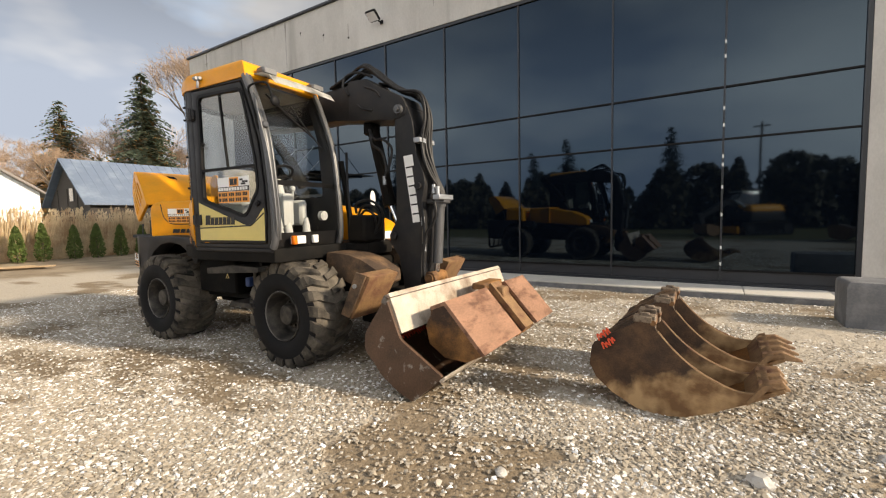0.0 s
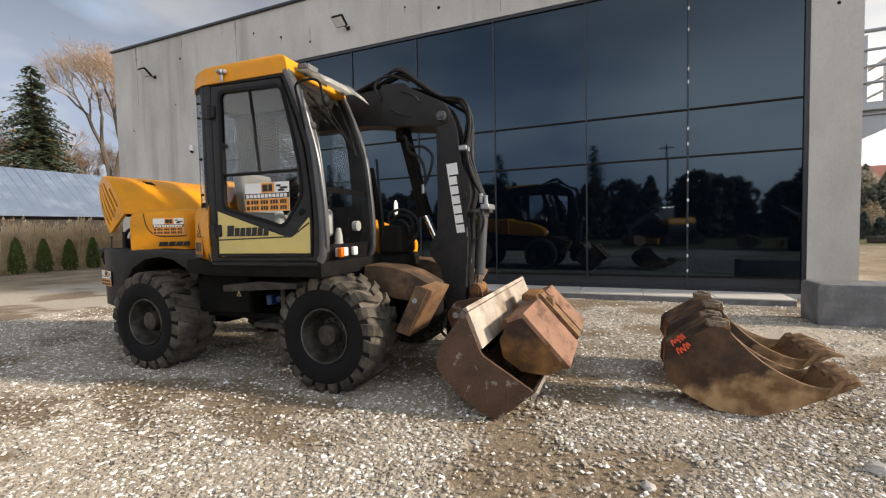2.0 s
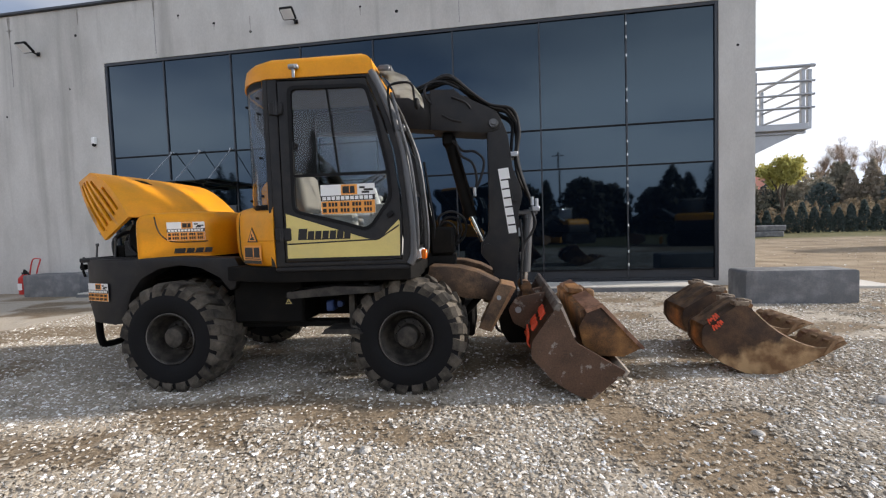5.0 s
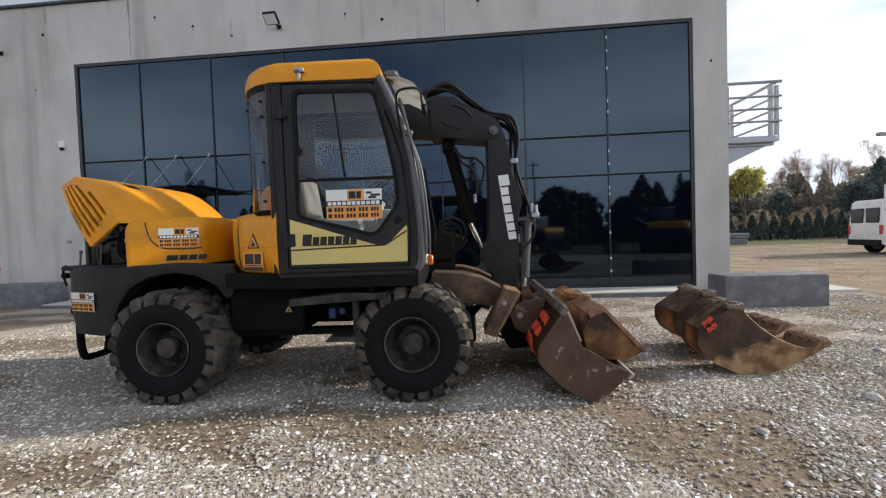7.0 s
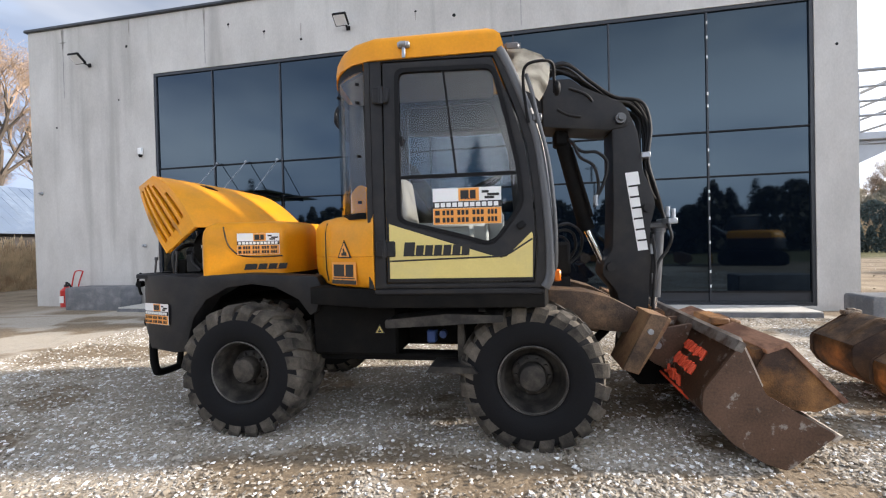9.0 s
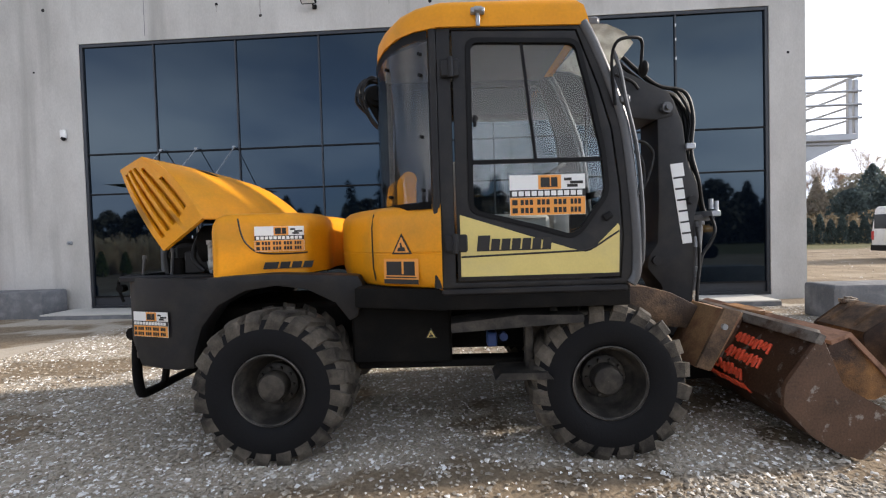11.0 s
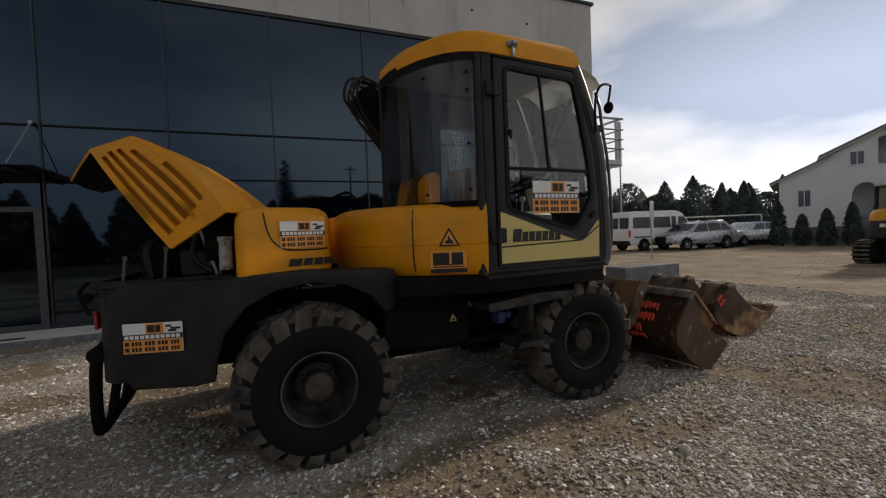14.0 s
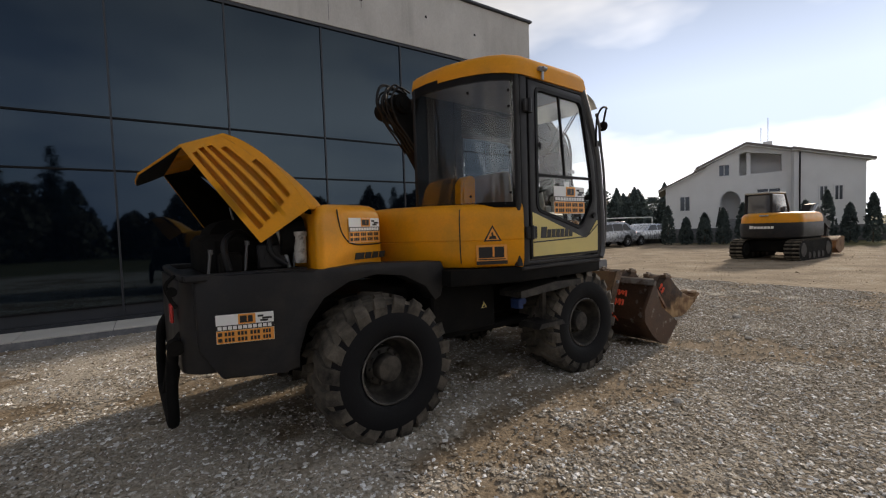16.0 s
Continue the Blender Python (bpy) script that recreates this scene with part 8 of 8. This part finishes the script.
vehicle("van", pose(14.05, 19.75, 0, 0, 0, -6), "white panel van with windows, parked on dirt", "van",
        [(0.0, 0.45), (0.0, 1.2), (0.08, 2.25), (0.2, 2.36), (3.5, 2.36), (3.9, 2.25), (4.75, 1.30), (5.3, 1.05), (5.4, 0.75), (5.4, 0.42), (0.1, 0.38)], 1.95, WHITE_PAINT,
        [[(0.25, 1.35), (1.55, 1.35), (1.55, 2.0), (0.28, 2.0)], [(1.75, 1.35), (3.0, 1.35), (3.0, 2.0), (1.75, 2.0)], [(3.12, 1.32), (3.45, 1.32), (3.45, 2.02), (3.12, 2.02)], [(3.62, 1.32), (4.55, 1.32), (4.1, 1.95), (3.62, 2.0)]],
        (1.0, 4.3), 0.34, 0.10,
        (("rear_window", (-0.012, -0.82, 1.35), (0.05, -0.08, 2.0), CAR_GLASS), ("rear_window", (-0.012, 0.08, 1.35), (0.05, 0.82, 2.0), CAR_GLASS), ("bumper", (-0.06, -0.95, 0.36), (0.12, 0.95, 0.62), BLACKEDGE),
         ("tail_lamp", (-0.02, -0.965, 0.85), (0.08, -0.83, 1.25), RED), ("tail_lamp", (-0.02, 0.83, 0.85), (0.08, 0.965, 1.25), RED), ("side_strip", (0.3, -0.985, 0.80), (4.2, -0.97, 0.86), BLACKEDGE)))
vehicle("car", pose(20.0, 17.2, 0, 0, 0, 172) @ Matrix.Scale(0.95, 4), "silver estate car parked on dirt", "car",
        [(0.0, 0.45), (0.02, 1.0), (0.25, 1.15), (0.75, 1.62), (1.2, 1.70), (2.6, 1.68), (3.0, 1.58), (3.75, 1.12), (4.7, 0.98), (4.98, 0.78), (5.0, 0.40), (0.1, 0.34)], 1.92, SILVER,
        [[(0.55, 1.13), (1.25, 1.13), (1.25, 1.56), (0.95, 1.56)], [(1.33, 1.12), (2.25, 1.10), (2.25, 1.58), (1.33, 1.58)], [(2.33, 1.10), (3.45, 1.08), (2.95, 1.52), (2.33, 1.58)]],
        (0.95, 3.95), 0.36, 0.20,
        (("head_lamp", (4.82, -0.92, 0.72), (4.97, -0.5, 0.9), LAMP_GLASS), ("head_lamp", (4.82, 0.5, 0.72), (4.97, 0.92, 0.9), LAMP_GLASS), ("grille", (4.96, -0.42, 0.45), (5.02, 0.42, 0.85), BLACKEDGE), ("bumper", (4.93, -0.9, 0.34), (5.03, 0.9, 0.44), BLACKEDGE),
         ("tail_lamp", (-0.02, -0.94, 0.85), (0.2, -0.62, 1.02), RED), ("tail_lamp", (-0.02, 0.62, 0.85), (0.2, 0.94, 1.02), RED), ("roof_rail", (0.9, -0.70, 1.70), (2.7, -0.66, 1.74), STEEL), ("roof_rail", (0.9, 0.66, 1.70), (2.7, 0.70, 1.74), STEEL)))
def sloped_pane(parent, x0, z0, x1, z1, w0, w1):
    """A dark windscreen lying just proud of the sloped body."""
    bm = B()
    n = Vector((z0 - z1, 0, x1 - x0)).normalized()
    n = n if n.z > 0 else -n
    f = [Vector((x0, -w0, z0)), Vector((x0, w0, z0)), Vector((x1, w1, z1)), Vector((x1, -w1, z1))]
    vs = [bm.verts.new(p + n * 0.012) for p in f] + [bm.verts.new(p - n * 0.01) for p in f]
    [bm.faces.new(w) for w in (vs[:4], vs[4:][::-1])] + [bm.faces.new((vs[x], vs[(x + 1) % 4], vs[4 + (x + 1) % 4], vs[4 + x])) for x in range(4)]
    bmesh.ops.recalc_face_normals(bm, faces=bm.faces)
    part("windscreen", bm, CAR_GLASS, parent, smooth=False)


for ob in [o for o in bpy.data.objects if o.parent is None and o.name in ("van", "car")]:
    if ob.name == "van":
        sloped_pane(ob, 3.98, 2.16, 4.66, 1.40, 0.80, 0.86)
    else:
        sloped_pane(ob, 3.06, 1.545, 3.68, 1.165, 0.66, 0.80)
vehicle("car", pose(24.0, 17.0, 0, 0, 0, 175), "pale car parked behind the hedge", "car",
        [(0.0, 0.45), (0.05, 0.95), (0.7, 1.42), (2.2, 1.46), (3.1, 1.0), (4.2, 0.85), (4.3, 0.4), (0.1, 0.34)], 1.75, SILVER, [[(0.6, 1.0), (1.5, 1.0), (1.5, 1.36), (0.9, 1.36)], [(1.6, 1.0), (2.7, 1.0), (2.15, 1.36), (1.6, 1.36)]], (0.8, 3.4), 0.31, 0.18)
post = thing("street_lamp", (19.05, 24.4, 0), "tall grey street lamp with one head", "street lamp")
bm = B()
cyl(bm, (0, 0, 0), (0, 0, 6.05), 0.08, 0.055, n=12)
part("pole", bm, STEEL, post)
bm = B()
box(bm, (-0.55, -0.15, 5.98), (0.10, 0.15, 6.17), bevel=0.05)
part("lamp_head", bm, STEEL, post)
sgn = thing("sign_post", (9.67, 13.56, 0), "grey steel sign post with a blank plate", "sign")
bm = B()
cyl(bm, (0, 0, 0), (0, 0, 2.55), 0.032, n=10)
part("pole", bm, STEEL, sgn)
bm = B()
box(bm, (-0.28, -0.045, 1.75), (0.28, -0.033, 2.55), m=pose(0, 0, 0, 0, 0, 25), bevel=0.004)
part("plate", bm, STEEL, sgn)
goal = thing("goal_frame", (25.0, 24.0, 0), "white metal goal frame on the field", "goal")
for nm, a, b in (("upright", (0, 0, 0), (0, 0, 2.0)), ("upright", (5.0, -3.0, 0), (5.0, -3.0, 2.0)), ("crossbar", (0, 0, 2.0), (5.0, -3.0, 2.0))):
    bm = B()
    tube(bm, [a, b], 0.05, 8)
    part(nm, bm, WHITE, goal)


def big_house():
    """Two storeys, hipped roof with steps down to the north, a loggia, an arched entrance."""
    h = thing("house", pose(31.2, 20.4, 0, 0, 0, -62), "white two storey house with a brown roof and loggia", "house")
    h.scale = (0.84, 1.0, 1.0)
    D = 10.0
    bm = B()
    prism(bm, [(0.0, 0), (3.6, 0), (3.6, 5.95), (0.0, 4.45)], 0.0, D)
    part("wall", bm, PLASTER, h, smooth=False)
    bm = B()
    front = [(3.602, 0), (10.6, 0), (10.6, 6.8), (7.0, 7.6), (3.602, 6.1)]
    slab_with_holes(bm, front, [[(6.5, 5.15), (9.9, 5.35), (9.9, 6.65), (7.0, 7.1), (6.5, 6.95)], [(4.9, 1.6), (6.6, 1.6), (6.6, 3.2), (6.42, 3.62), (6.05, 3.9), (5.75, 3.95), (5.45, 3.9), (5.08, 3.62), (4.9, 3.2)]], 0.0, 0.35)
    part("wall", bm, PLASTER, h, smooth=False)
    bm = B()
    prism(bm, front, 1.8, D)
    part("wall", bm, PLASTER, h, smooth=False)
    bm = B()
    prism(bm, [(10.602, 0), (15.6, 0), (15.6, 5.62), (10.602, 6.72)], -0.9, D)
    part("wall", bm, PLASTER, h, smooth=False)
    for pts, y0 in (([(-0.7, 4.22), (3.6, 5.98), (3.6, 6.12), (-0.7, 4.36)], -0.6), ([(2.75, 5.90), (7.0, 7.65), (7.0, 7.83), (2.75, 6.08)], -0.62), ([(7.0, 7.65), (11.2, 6.72), (11.2, 6.90), (7.0, 7.83)], -0.6), ([(10.4, 6.85), (16.1, 5.6), (16.1, 5.76), (10.4, 7.02)], -1.4)):
        bm = B()
        prism(bm, pts, y0, D + 0.5)
        roof = part("roof", bm, ROOF_TILE, h, "brown tiled roof", smooth=False)
        bm = B()
        (xa, za), (xb, zb) = pts[:2]
        prism(bm, [(xa, za - 0.07), (xb, zb - 0.07), (xb, zb - 0.004), (xa, za - 0.004)], y0 + 0.06, -0.02 if xa < 10 else -0.92)
        part("soffit", bm, PLASTER, roof, "pale boarded soffit", smooth=False)
    for x, z, w, t in ((1.3, 2.4, 0.95, 1.3), (4.75, 5.2, 0.95, 1.0), (12.4, 2.75, 0.62, 1.15), (13.45, 2.75, 0.62, 1.15), (7.9, 2.5, 1.9, 1.5)):
        bm = B()
        y = -0.905 if x > 10.6 else -0.005
        box(bm, (x, y - 0.03, z), (x + w, y, z + t))
        win = part("window", bm, WINDOWDARK, h, smooth=False)
        bm = B()
        slab_with_holes(bm, [(x - 0.06, z - 0.06), (x + w + 0.06, z - 0.06), (x + w + 0.06, z + t + 0.06), (x - 0.06, z + t + 0.06)], [[(x + 0.06, z + 0.06), (x + w / 2 - 0.03, z + 0.06), (x + w / 2 - 0.03, z + t - 0.06), (x + 0.06, z + t - 0.06)], [(x + w / 2 + 0.03, z + 0.06), (x + w - 0.06, z + 0.06), (x + w - 0.06, z + t - 0.06), (x + w / 2 + 0.03, z + t - 0.06)]], y - 0.06, y)
        part("frame", bm, WHITE, win, smooth=False)
    bm = B()
    box(bm, (7.15, 0.4, 5.2), (7.5, 0.8, 7.0))
    part("column", bm, PLASTER, h, smooth=False)
    bm = B()
    tube(bm, [(11.0, -0.95, 6.6), (11.0, -0.95, 2.0)], 0.06, 8)
    part("downpipe", bm, BLACKEDGE, h)
    bm = B()
    for k in range(5):
        box(bm, (4.7, -0.4 - 0.3 * k, 0), (6.8, -0.1 - 0.3 * k, 1.6 - 0.18 * k))
    part("steps", bm, BLOCK, h, smooth=False)
    bm = B()
    tube(bm, [(4.3, -2.4, 1.0), (4.85, -0.1, 2.6)], 0.05, 6)
    part("handrail", bm, BLACKEDGE, h)
    for x in (9.0, 9.6):
        bm = B()
        tube(bm, [(x, 4, 7.3), (x, 4, 9.6 if x < 9.3 else 10.4)], 0.03, 6)
        part("aerial", bm, STEEL, h)
    bm = B()
    box(bm, (9.2, 3.6, 7.2), (9.9, 4.3, 8.3))
    part("chimney", bm, PLASTER, h, smooth=False)


big_house()
garden_wall = B()
box(garden_wall, (0, 0, 0), (24.0, 0.2, 1.0))
gw = solid("garden_wall", garden_wall, BLOCK, "low grey wall behind the house conifers", "wall", kind="structure")
gw.matrix_world = pose(20.9, 20.2, 0, 0, 0, -57)
conifer("garden_tree", (37.5, 3.5, 0), 7.5, 5.5, CONIFER, "dark broad tree beside the house", 150, layers=26, per=12, leaf=0.4)
for i in range(7):
    conifer("garden_conifer", (28.0 + 1.5 * i, 3.0 - 2.6 * i, 0), 4.0 + (i % 3) * 0.6, 1.6, CONIFER, "tall dark conifer along the garden edge", 160 + i, layers=18, per=9, leaf=0.26, group="garden conifers", category="shrub")


def tracked_excavator():
    m = thing("tracked_excavator", pose(13.0, 6.25, 0, 0, 0, 176) @ Matrix.Scale(0.95, 4), "yellow and dark grey tracked excavator parked on dirt", "excavator")
    loop = rounded([(-1.50, 0.14), (-1.25, 0.0), (1.25, 0.0), (1.50, 0.14), (1.50, 0.56), (1.22, 0.76), (-1.22, 0.76), (-1.50, 0.56)], 0.20, 5)
    length = [0.0]
    for p, q in zip(loop, loop[1:] + loop[:1]):
        length.append(length[-1] + math.dist(p, q))
    for y in (-0.95, 0.95):
        bm = B()
        prism(bm, loop, y - 0.23, y + 0.23)
        tr = part("track", bm, BLACK, m, "dusty dark rubber track")
        bm = B()
        box(bm, (-0.036, -0.245, -0.01), (0.036, 0.245, 0.035), bevel=0.008)
        mesh = finish(bm, "track_shoe", DUSTY)
        n = 46
        for i in range(n):
            d = length[-1] * i / n
            k = max(j for j in range(len(loop)) if length[j] <= d)
            p, q = loop[k], loop[(k + 1) % len(loop)]
            f = (d - length[k]) / max(1e-6, length[k + 1] - length[k])
            ob = new("track_shoe", mesh)
            ob.parent = tr
            way = math.degrees(math.atan2(q[1] - p[1], q[0] - p[0]))
            ob.matrix_local = Matrix.Translation((p[0] + (q[0] - p[0]) * f, y, p[1] + (q[1] - p[1]) * f)) @ pose(0, 0, 0, 0, -way, 0) @ pose(0, 0, 0, 180, 0, 0)
        for sg in (-1, 1):
            for x, r, z in ((-1.12, 0.27, 0.40), (1.12, 0.27, 0.40), (-0.6, 0.13, 0.18), (-0.2, 0.13, 0.18), (0.2, 0.13, 0.18), (0.6, 0.13, 0.18)):
                bm = B()
                cyl(bm, (x, y + sg * 0.225, z), (x, y + sg * 0.25, z), r, r * 0.9, n=20)
                part("track_roller", bm, CHARCOAL, tr)
    bm = B()
    box(bm, (-0.9, -0.75, 0.28), (0.9, 0.75, 0.78), bevel=0.05)
    cyl(bm, (0, 0, 0.75), (0, 0, 0.95), 0.55, n=24)
    part("under_frame", bm, BLACK, m)
    plan = rounded([(-1.15, -1.08), (0.90, -1.08), (1.25, -0.80), (1.46, -0.38), (1.50, 0.0), (1.46, 0.38), (1.25, 0.80), (0.90, 1.08), (-1.15, 1.08)], 0.16)

    def swept(levels):
        bm = B()
        rings = [[bm.verts.new((x * kx + dx, y * ky, z + slope * x)) for x, y in plan] for z, kx, ky, dx, slope in levels]
        for A, C in zip(rings, rings[1:]):
            for i in range(len(A)):
                bm.faces.new((A[i], A[(i + 1) % len(A)], C[(i + 1) % len(A)], C[i]))
        bm.faces.new(rings[0][::-1])
        bm.faces.new(rings[-1])
        bmesh.ops.recalc_face_normals(bm, faces=bm.faces)
        return bm
    part("counterweight", swept(((0.80, 0.90, 0.92, 0, 0), (0.88, 0.985, 0.99, 0, 0), (1.05, 1, 1, 0, 0), (1.40, 1, 1, 0, 0), (1.44, 0.99, 0.99, 0, 0))), CHARCOAL, m, "dark grey counterweight")
    part("hood", swept(((1.40, 0.96, 0.985, 0, -0.03), (1.46, 0.975, 0.99, 0, -0.03), (1.62, 0.965, 0.98, -0.01, 0), (1.74, 0.93, 0.95, -0.02, 0), (1.81, 0.86, 0.89, -0.04, 0), (1.84, 0.72, 0.76, -0.06, 0))), YELLOW, m, "yellow rounded engine hood")
    bm = B()
    marks(bm, -0.45, 1.22, 0.85, 0.09, 7, 0, 0.004, plane="vz")
    part("brand_mark", bm, WHITE, m, smooth=False, m=pose(1.502, 0, 0, 0, 0, 0))
    bm = B()
    box(bm, (1.35, -0.12, 1.70), (1.47, 0.16, 1.75), bevel=0.01)
    part("hood_lock", bm, STEEL, m)
    bm = B()
    prism(bm, rounded([(-1.15, 1.3), (0.42, 1.3), (0.38, 2.62), (-0.75, 2.62), (-1.12, 2.0)], 0.08), -1.08, -0.12)
    bevelled(bm, 0.05)
    cb = part("cab", bm, WINDOWDARK, m, "dark glazed cab")
    for u in (-1.13, 0.40):
        for v in (-0.14, -1.06):
            bm = B()
            tube(bm, [(u, v, 1.3), (u if u > 0 else u + 0.02, v, 2.0), (u if u > 0 else -0.76, v, 2.62)], 0.05, 8)
            part("post", bm, CHARCOAL, cb)
    bm = B()
    box(bm, (-0.85, -1.10, 2.622), (0.48, -0.10, 2.70), bevel=0.03)
    part("roof", bm, PLASTIC, cb, "pale grey cab roof")
    bm = B()
    prism(bm, rounded([(-0.5, 1.35), (-0.95, 1.25), (-1.75, 2.15), (-2.2, 2.2), (-3.7, 1.25), (-3.6, 1.05), (-2.1, 1.85), (-1.75, 1.80)], 0.06), 0.15, 0.45)
    part("boom", bm, CHARCOAL, m)
    bm = B()
    tube(bm, [(-0.85, 0.62, 1.5), (-1.75, 0.62, 2.15)], 0.06, 10)
    tube(bm, [(-0.60, 0.62, 1.35), (-1.20, 0.62, 1.78)], 0.085, 10)
    part("boom_ram", bm, STEEL, m, "silver hydraulic ram")
    bm = B()
    prism(bm, rounded([(-3.5, 1.5), (-3.8, 1.4), (-3.45, 0.45), (-3.2, 0.45)], 0.05), 0.18, 0.42)
    part("arm", bm, CHARCOAL, m)
    bm = B()
    prism(bm, rounded([(-3.6, 0.75), (-3.25, 0.78), (-2.75, 0.62), (-2.65, 0.30), (-3.1, 0.04), (-3.55, 0.22)], 0.06), -0.35, 0.95)
    part("bucket", bm, RUST_LIGHT, m, "faded rusty wide bucket")
    bm = B()
    box(bm, (-1.9, -1.05, 0.12), (-1.75, 1.05, 0.55), bevel=0.03)
    part("blade", bm, YELLOW, m)
    return m


parked = tracked_excavator()
# mirrored machines: an excavator, then a copy standing in for a yellow loader
for at in (pose(7.6, -5.6, 0, 0, 0, 20), pose(1.9, -12.5, 0, 0, 0, -35)):
    copy_thing(parked, at)

# ---- behind the walk: what the glass front mirrors ----
woods("south_woods", [(-62 + 1.15 * i, -24.5 - 2 * (i % 3)) for i in range(112)], "dark belt of mixed trees across the yard", LEAF_DARK, 81, 5.6, 1.2, per=800, leaf=0.36)
for i, (x, y, h) in enumerate(((-16, -24, 8.5), (-13, -26, 10.0), (-33, -25, 9.5), (-36, -27, 11.0), (-3.5, -27, 10.5), (19, -30, 8.0))):
    conifer("yard_spruce", (x, y, 0), h * 0.9, h * 0.46, CONIFER, "dark spruce at the far side of the yard", 210 + i, layers=44, per=26, leaf=0.42, group="yard spruces")
pl = thing("power_pole", (3.0, -27.0, 0), "thin dark power pole across the yard", "pole")
bm = B()
cyl(bm, (0, 0, 0), (0, 0, 9.0), 0.11, 0.08, n=10)
part("pole", bm, BARK, pl)
bm = B()
box(bm, (-0.6, -0.05, 8.6), (0.6, 0.05, 8.7))
part("crossarm", bm, BARK, pl)

# ---- loose stones ----
def stones(name, label, colours, seed, n, xr, yr, med, spread, lo, hi, mask):
    """Angular bits of stone or earth strewn over a stretch of ground."""
    g = np.random.default_rng(seed)
    base = np.array([(math.cos(k) * r, math.sin(k) * r, z) for k, r, z in ((0.0, 1.1, -0.35), (2.09, 1.1, -0.35), (4.19, 1.1, -0.35), (1.05, 0.85, 0.75), (3.14, 0.85, 0.75), (5.24, 0.85, 0.75))])
    tri = np.array([(0, 1, 3), (1, 4, 3), (1, 2, 4), (2, 5, 4), (2, 0, 5), (0, 3, 5), (3, 4, 5)])
    x, y = g.uniform(*xr, n), g.uniform(*yr, n)
    # fewer with distance from the line of the walk
    keep = g.random(n) < (np.where(y < -0.4, 0.3, np.clip(1.35 - (y - 0.5) / 6.0, 0.25, 1.0)) if mask else 1.0)
    x, y = x[keep], y[keep]
    keep = np.array([g.random() > bare_share(a, b) * (0.97 if mask else 0.3) for a, b in zip(x, y)])
    x, y = x[keep], y[keep]
    n = len(x)
    size = np.clip(g.lognormal(math.log(med), spread, n), lo, hi)
    ang = g.uniform(0, 2 * math.pi, n)
    tilt = g.normal(0, 0.22, n)
    v = base[None] * (1 + g.uniform(-0.35, 0.35, (n, 6, 1))) * np.stack([g.uniform(0.85, 1.4, n), g.uniform(0.75, 1.1, n), g.uniform(0.30, 0.58, n)], 1)[:, None]
    v += g.uniform(-0.24, 0.24, v.shape)
    c, s, ct, st = np.cos(ang)[:, None], np.sin(ang)[:, None], np.cos(tilt)[:, None], np.sin(tilt)[:, None]
    a, b, d = v[..., 0], v[..., 1], v[..., 2]
    b, d = b * ct - d * st, b * st + d * ct
    v = np.stack([a * c - b * s, a * s + b * c, d], -1) * size[:, None, None]
    v += np.stack([x, y, 0.006 + size * 0.22 * g.uniform(0, 1.2, n)], 1)[:, None]
    me = bpy.data.meshes.new(name)
    f = (tri[None] + 6 * np.arange(n)[:, None, None]).reshape(-1, 3)
    me.vertices.add(n * 6)
    me.vertices.foreach_set("co", v.reshape(-1))
    me.loops.add(len(f) * 3)
    me.loops.foreach_set("vertex_index", f.reshape(-1).astype(np.int32))
    me.polygons.add(len(f))
    me.polygons.foreach_set("loop_start", np.arange(0, len(f) * 3, 3, dtype=np.int32))
    me.update(calc_edges=True)
    me.shade_flat()
    m = bpy.data.materials.new(name + " bits")
    m.use_nodes = True
    nd, l = m.node_tree.nodes, m.node_tree.links
    p = nd["Principled BSDF"]
    geo, ramp = nd.new("ShaderNodeNewGeometry"), nd.new("ShaderNodeValToRGB")
    for e, (pos, col) in zip((ramp.color_ramp.elements[0], ramp.color_ramp.elements[1], ramp.color_ramp.elements.new(0.35), ramp.color_ramp.elements.new(0.75)),
                             zip((0.0, 1.0, 0.35, 0.75), colours)):
        e.position, e.color = pos, (*col, 1)
    l.new(geo.outputs["Random Per Island"], ramp.inputs["Fac"])
    l.new(ramp.outputs["Color"], p.inputs["Base Color"])
    p.inputs["Roughness"].default_value = 1.0
    p.inputs["Specular IOR Level"].default_value = 0.1
    me.materials.append(m)
    tagged(new(name, me), label, "gravel", kind="stuff")


stones("loose_gravel", "loose pale crushed stone covering the yard", ((0.31, 0.265, 0.205), (0.48, 0.44, 0.38), (0.375, 0.33, 0.27), (0.425, 0.385, 0.325)), 4, 640000, (-11.0, 4.6), (-1.2, 8.5), 0.0110, 0.30, 0.005, 0.021, True)
stones("earth_clods", "brown clods and pebbles strewn over dirt", ((0.20, 0.155, 0.11), (0.37, 0.31, 0.235), (0.26, 0.21, 0.15), (0.31, 0.255, 0.185)), 9, 6000, (4.5, 24.0), (-2.0, 30.0), 0.010, 0.45, 0.005, 0.035, False)
rnd = random.Random(77)
for x, y, s in ((0.27, 2.80, 0.062), (0.9, 3.4, 0.045), (-3.6, 1.75, 0.04), (-0.95, 2.2, 0.038), (1.5, 4.2, 0.045)):
    bm = B()
    bmesh.ops.create_icosphere(bm, subdivisions=2, radius=s)
    for v in bm.verts:
        v.co *= 1 + 0.35 * noise.noise(v.co * 22 + Vector((x * 9, y * 5, 0)))
        v.co.z *= 0.7
    ob = solid("stone", bm, STONE, "single pale broken stone on the gravel", "stone", group="larger stones on the gravel")
    ob.location = (x, y, s * 0.35)
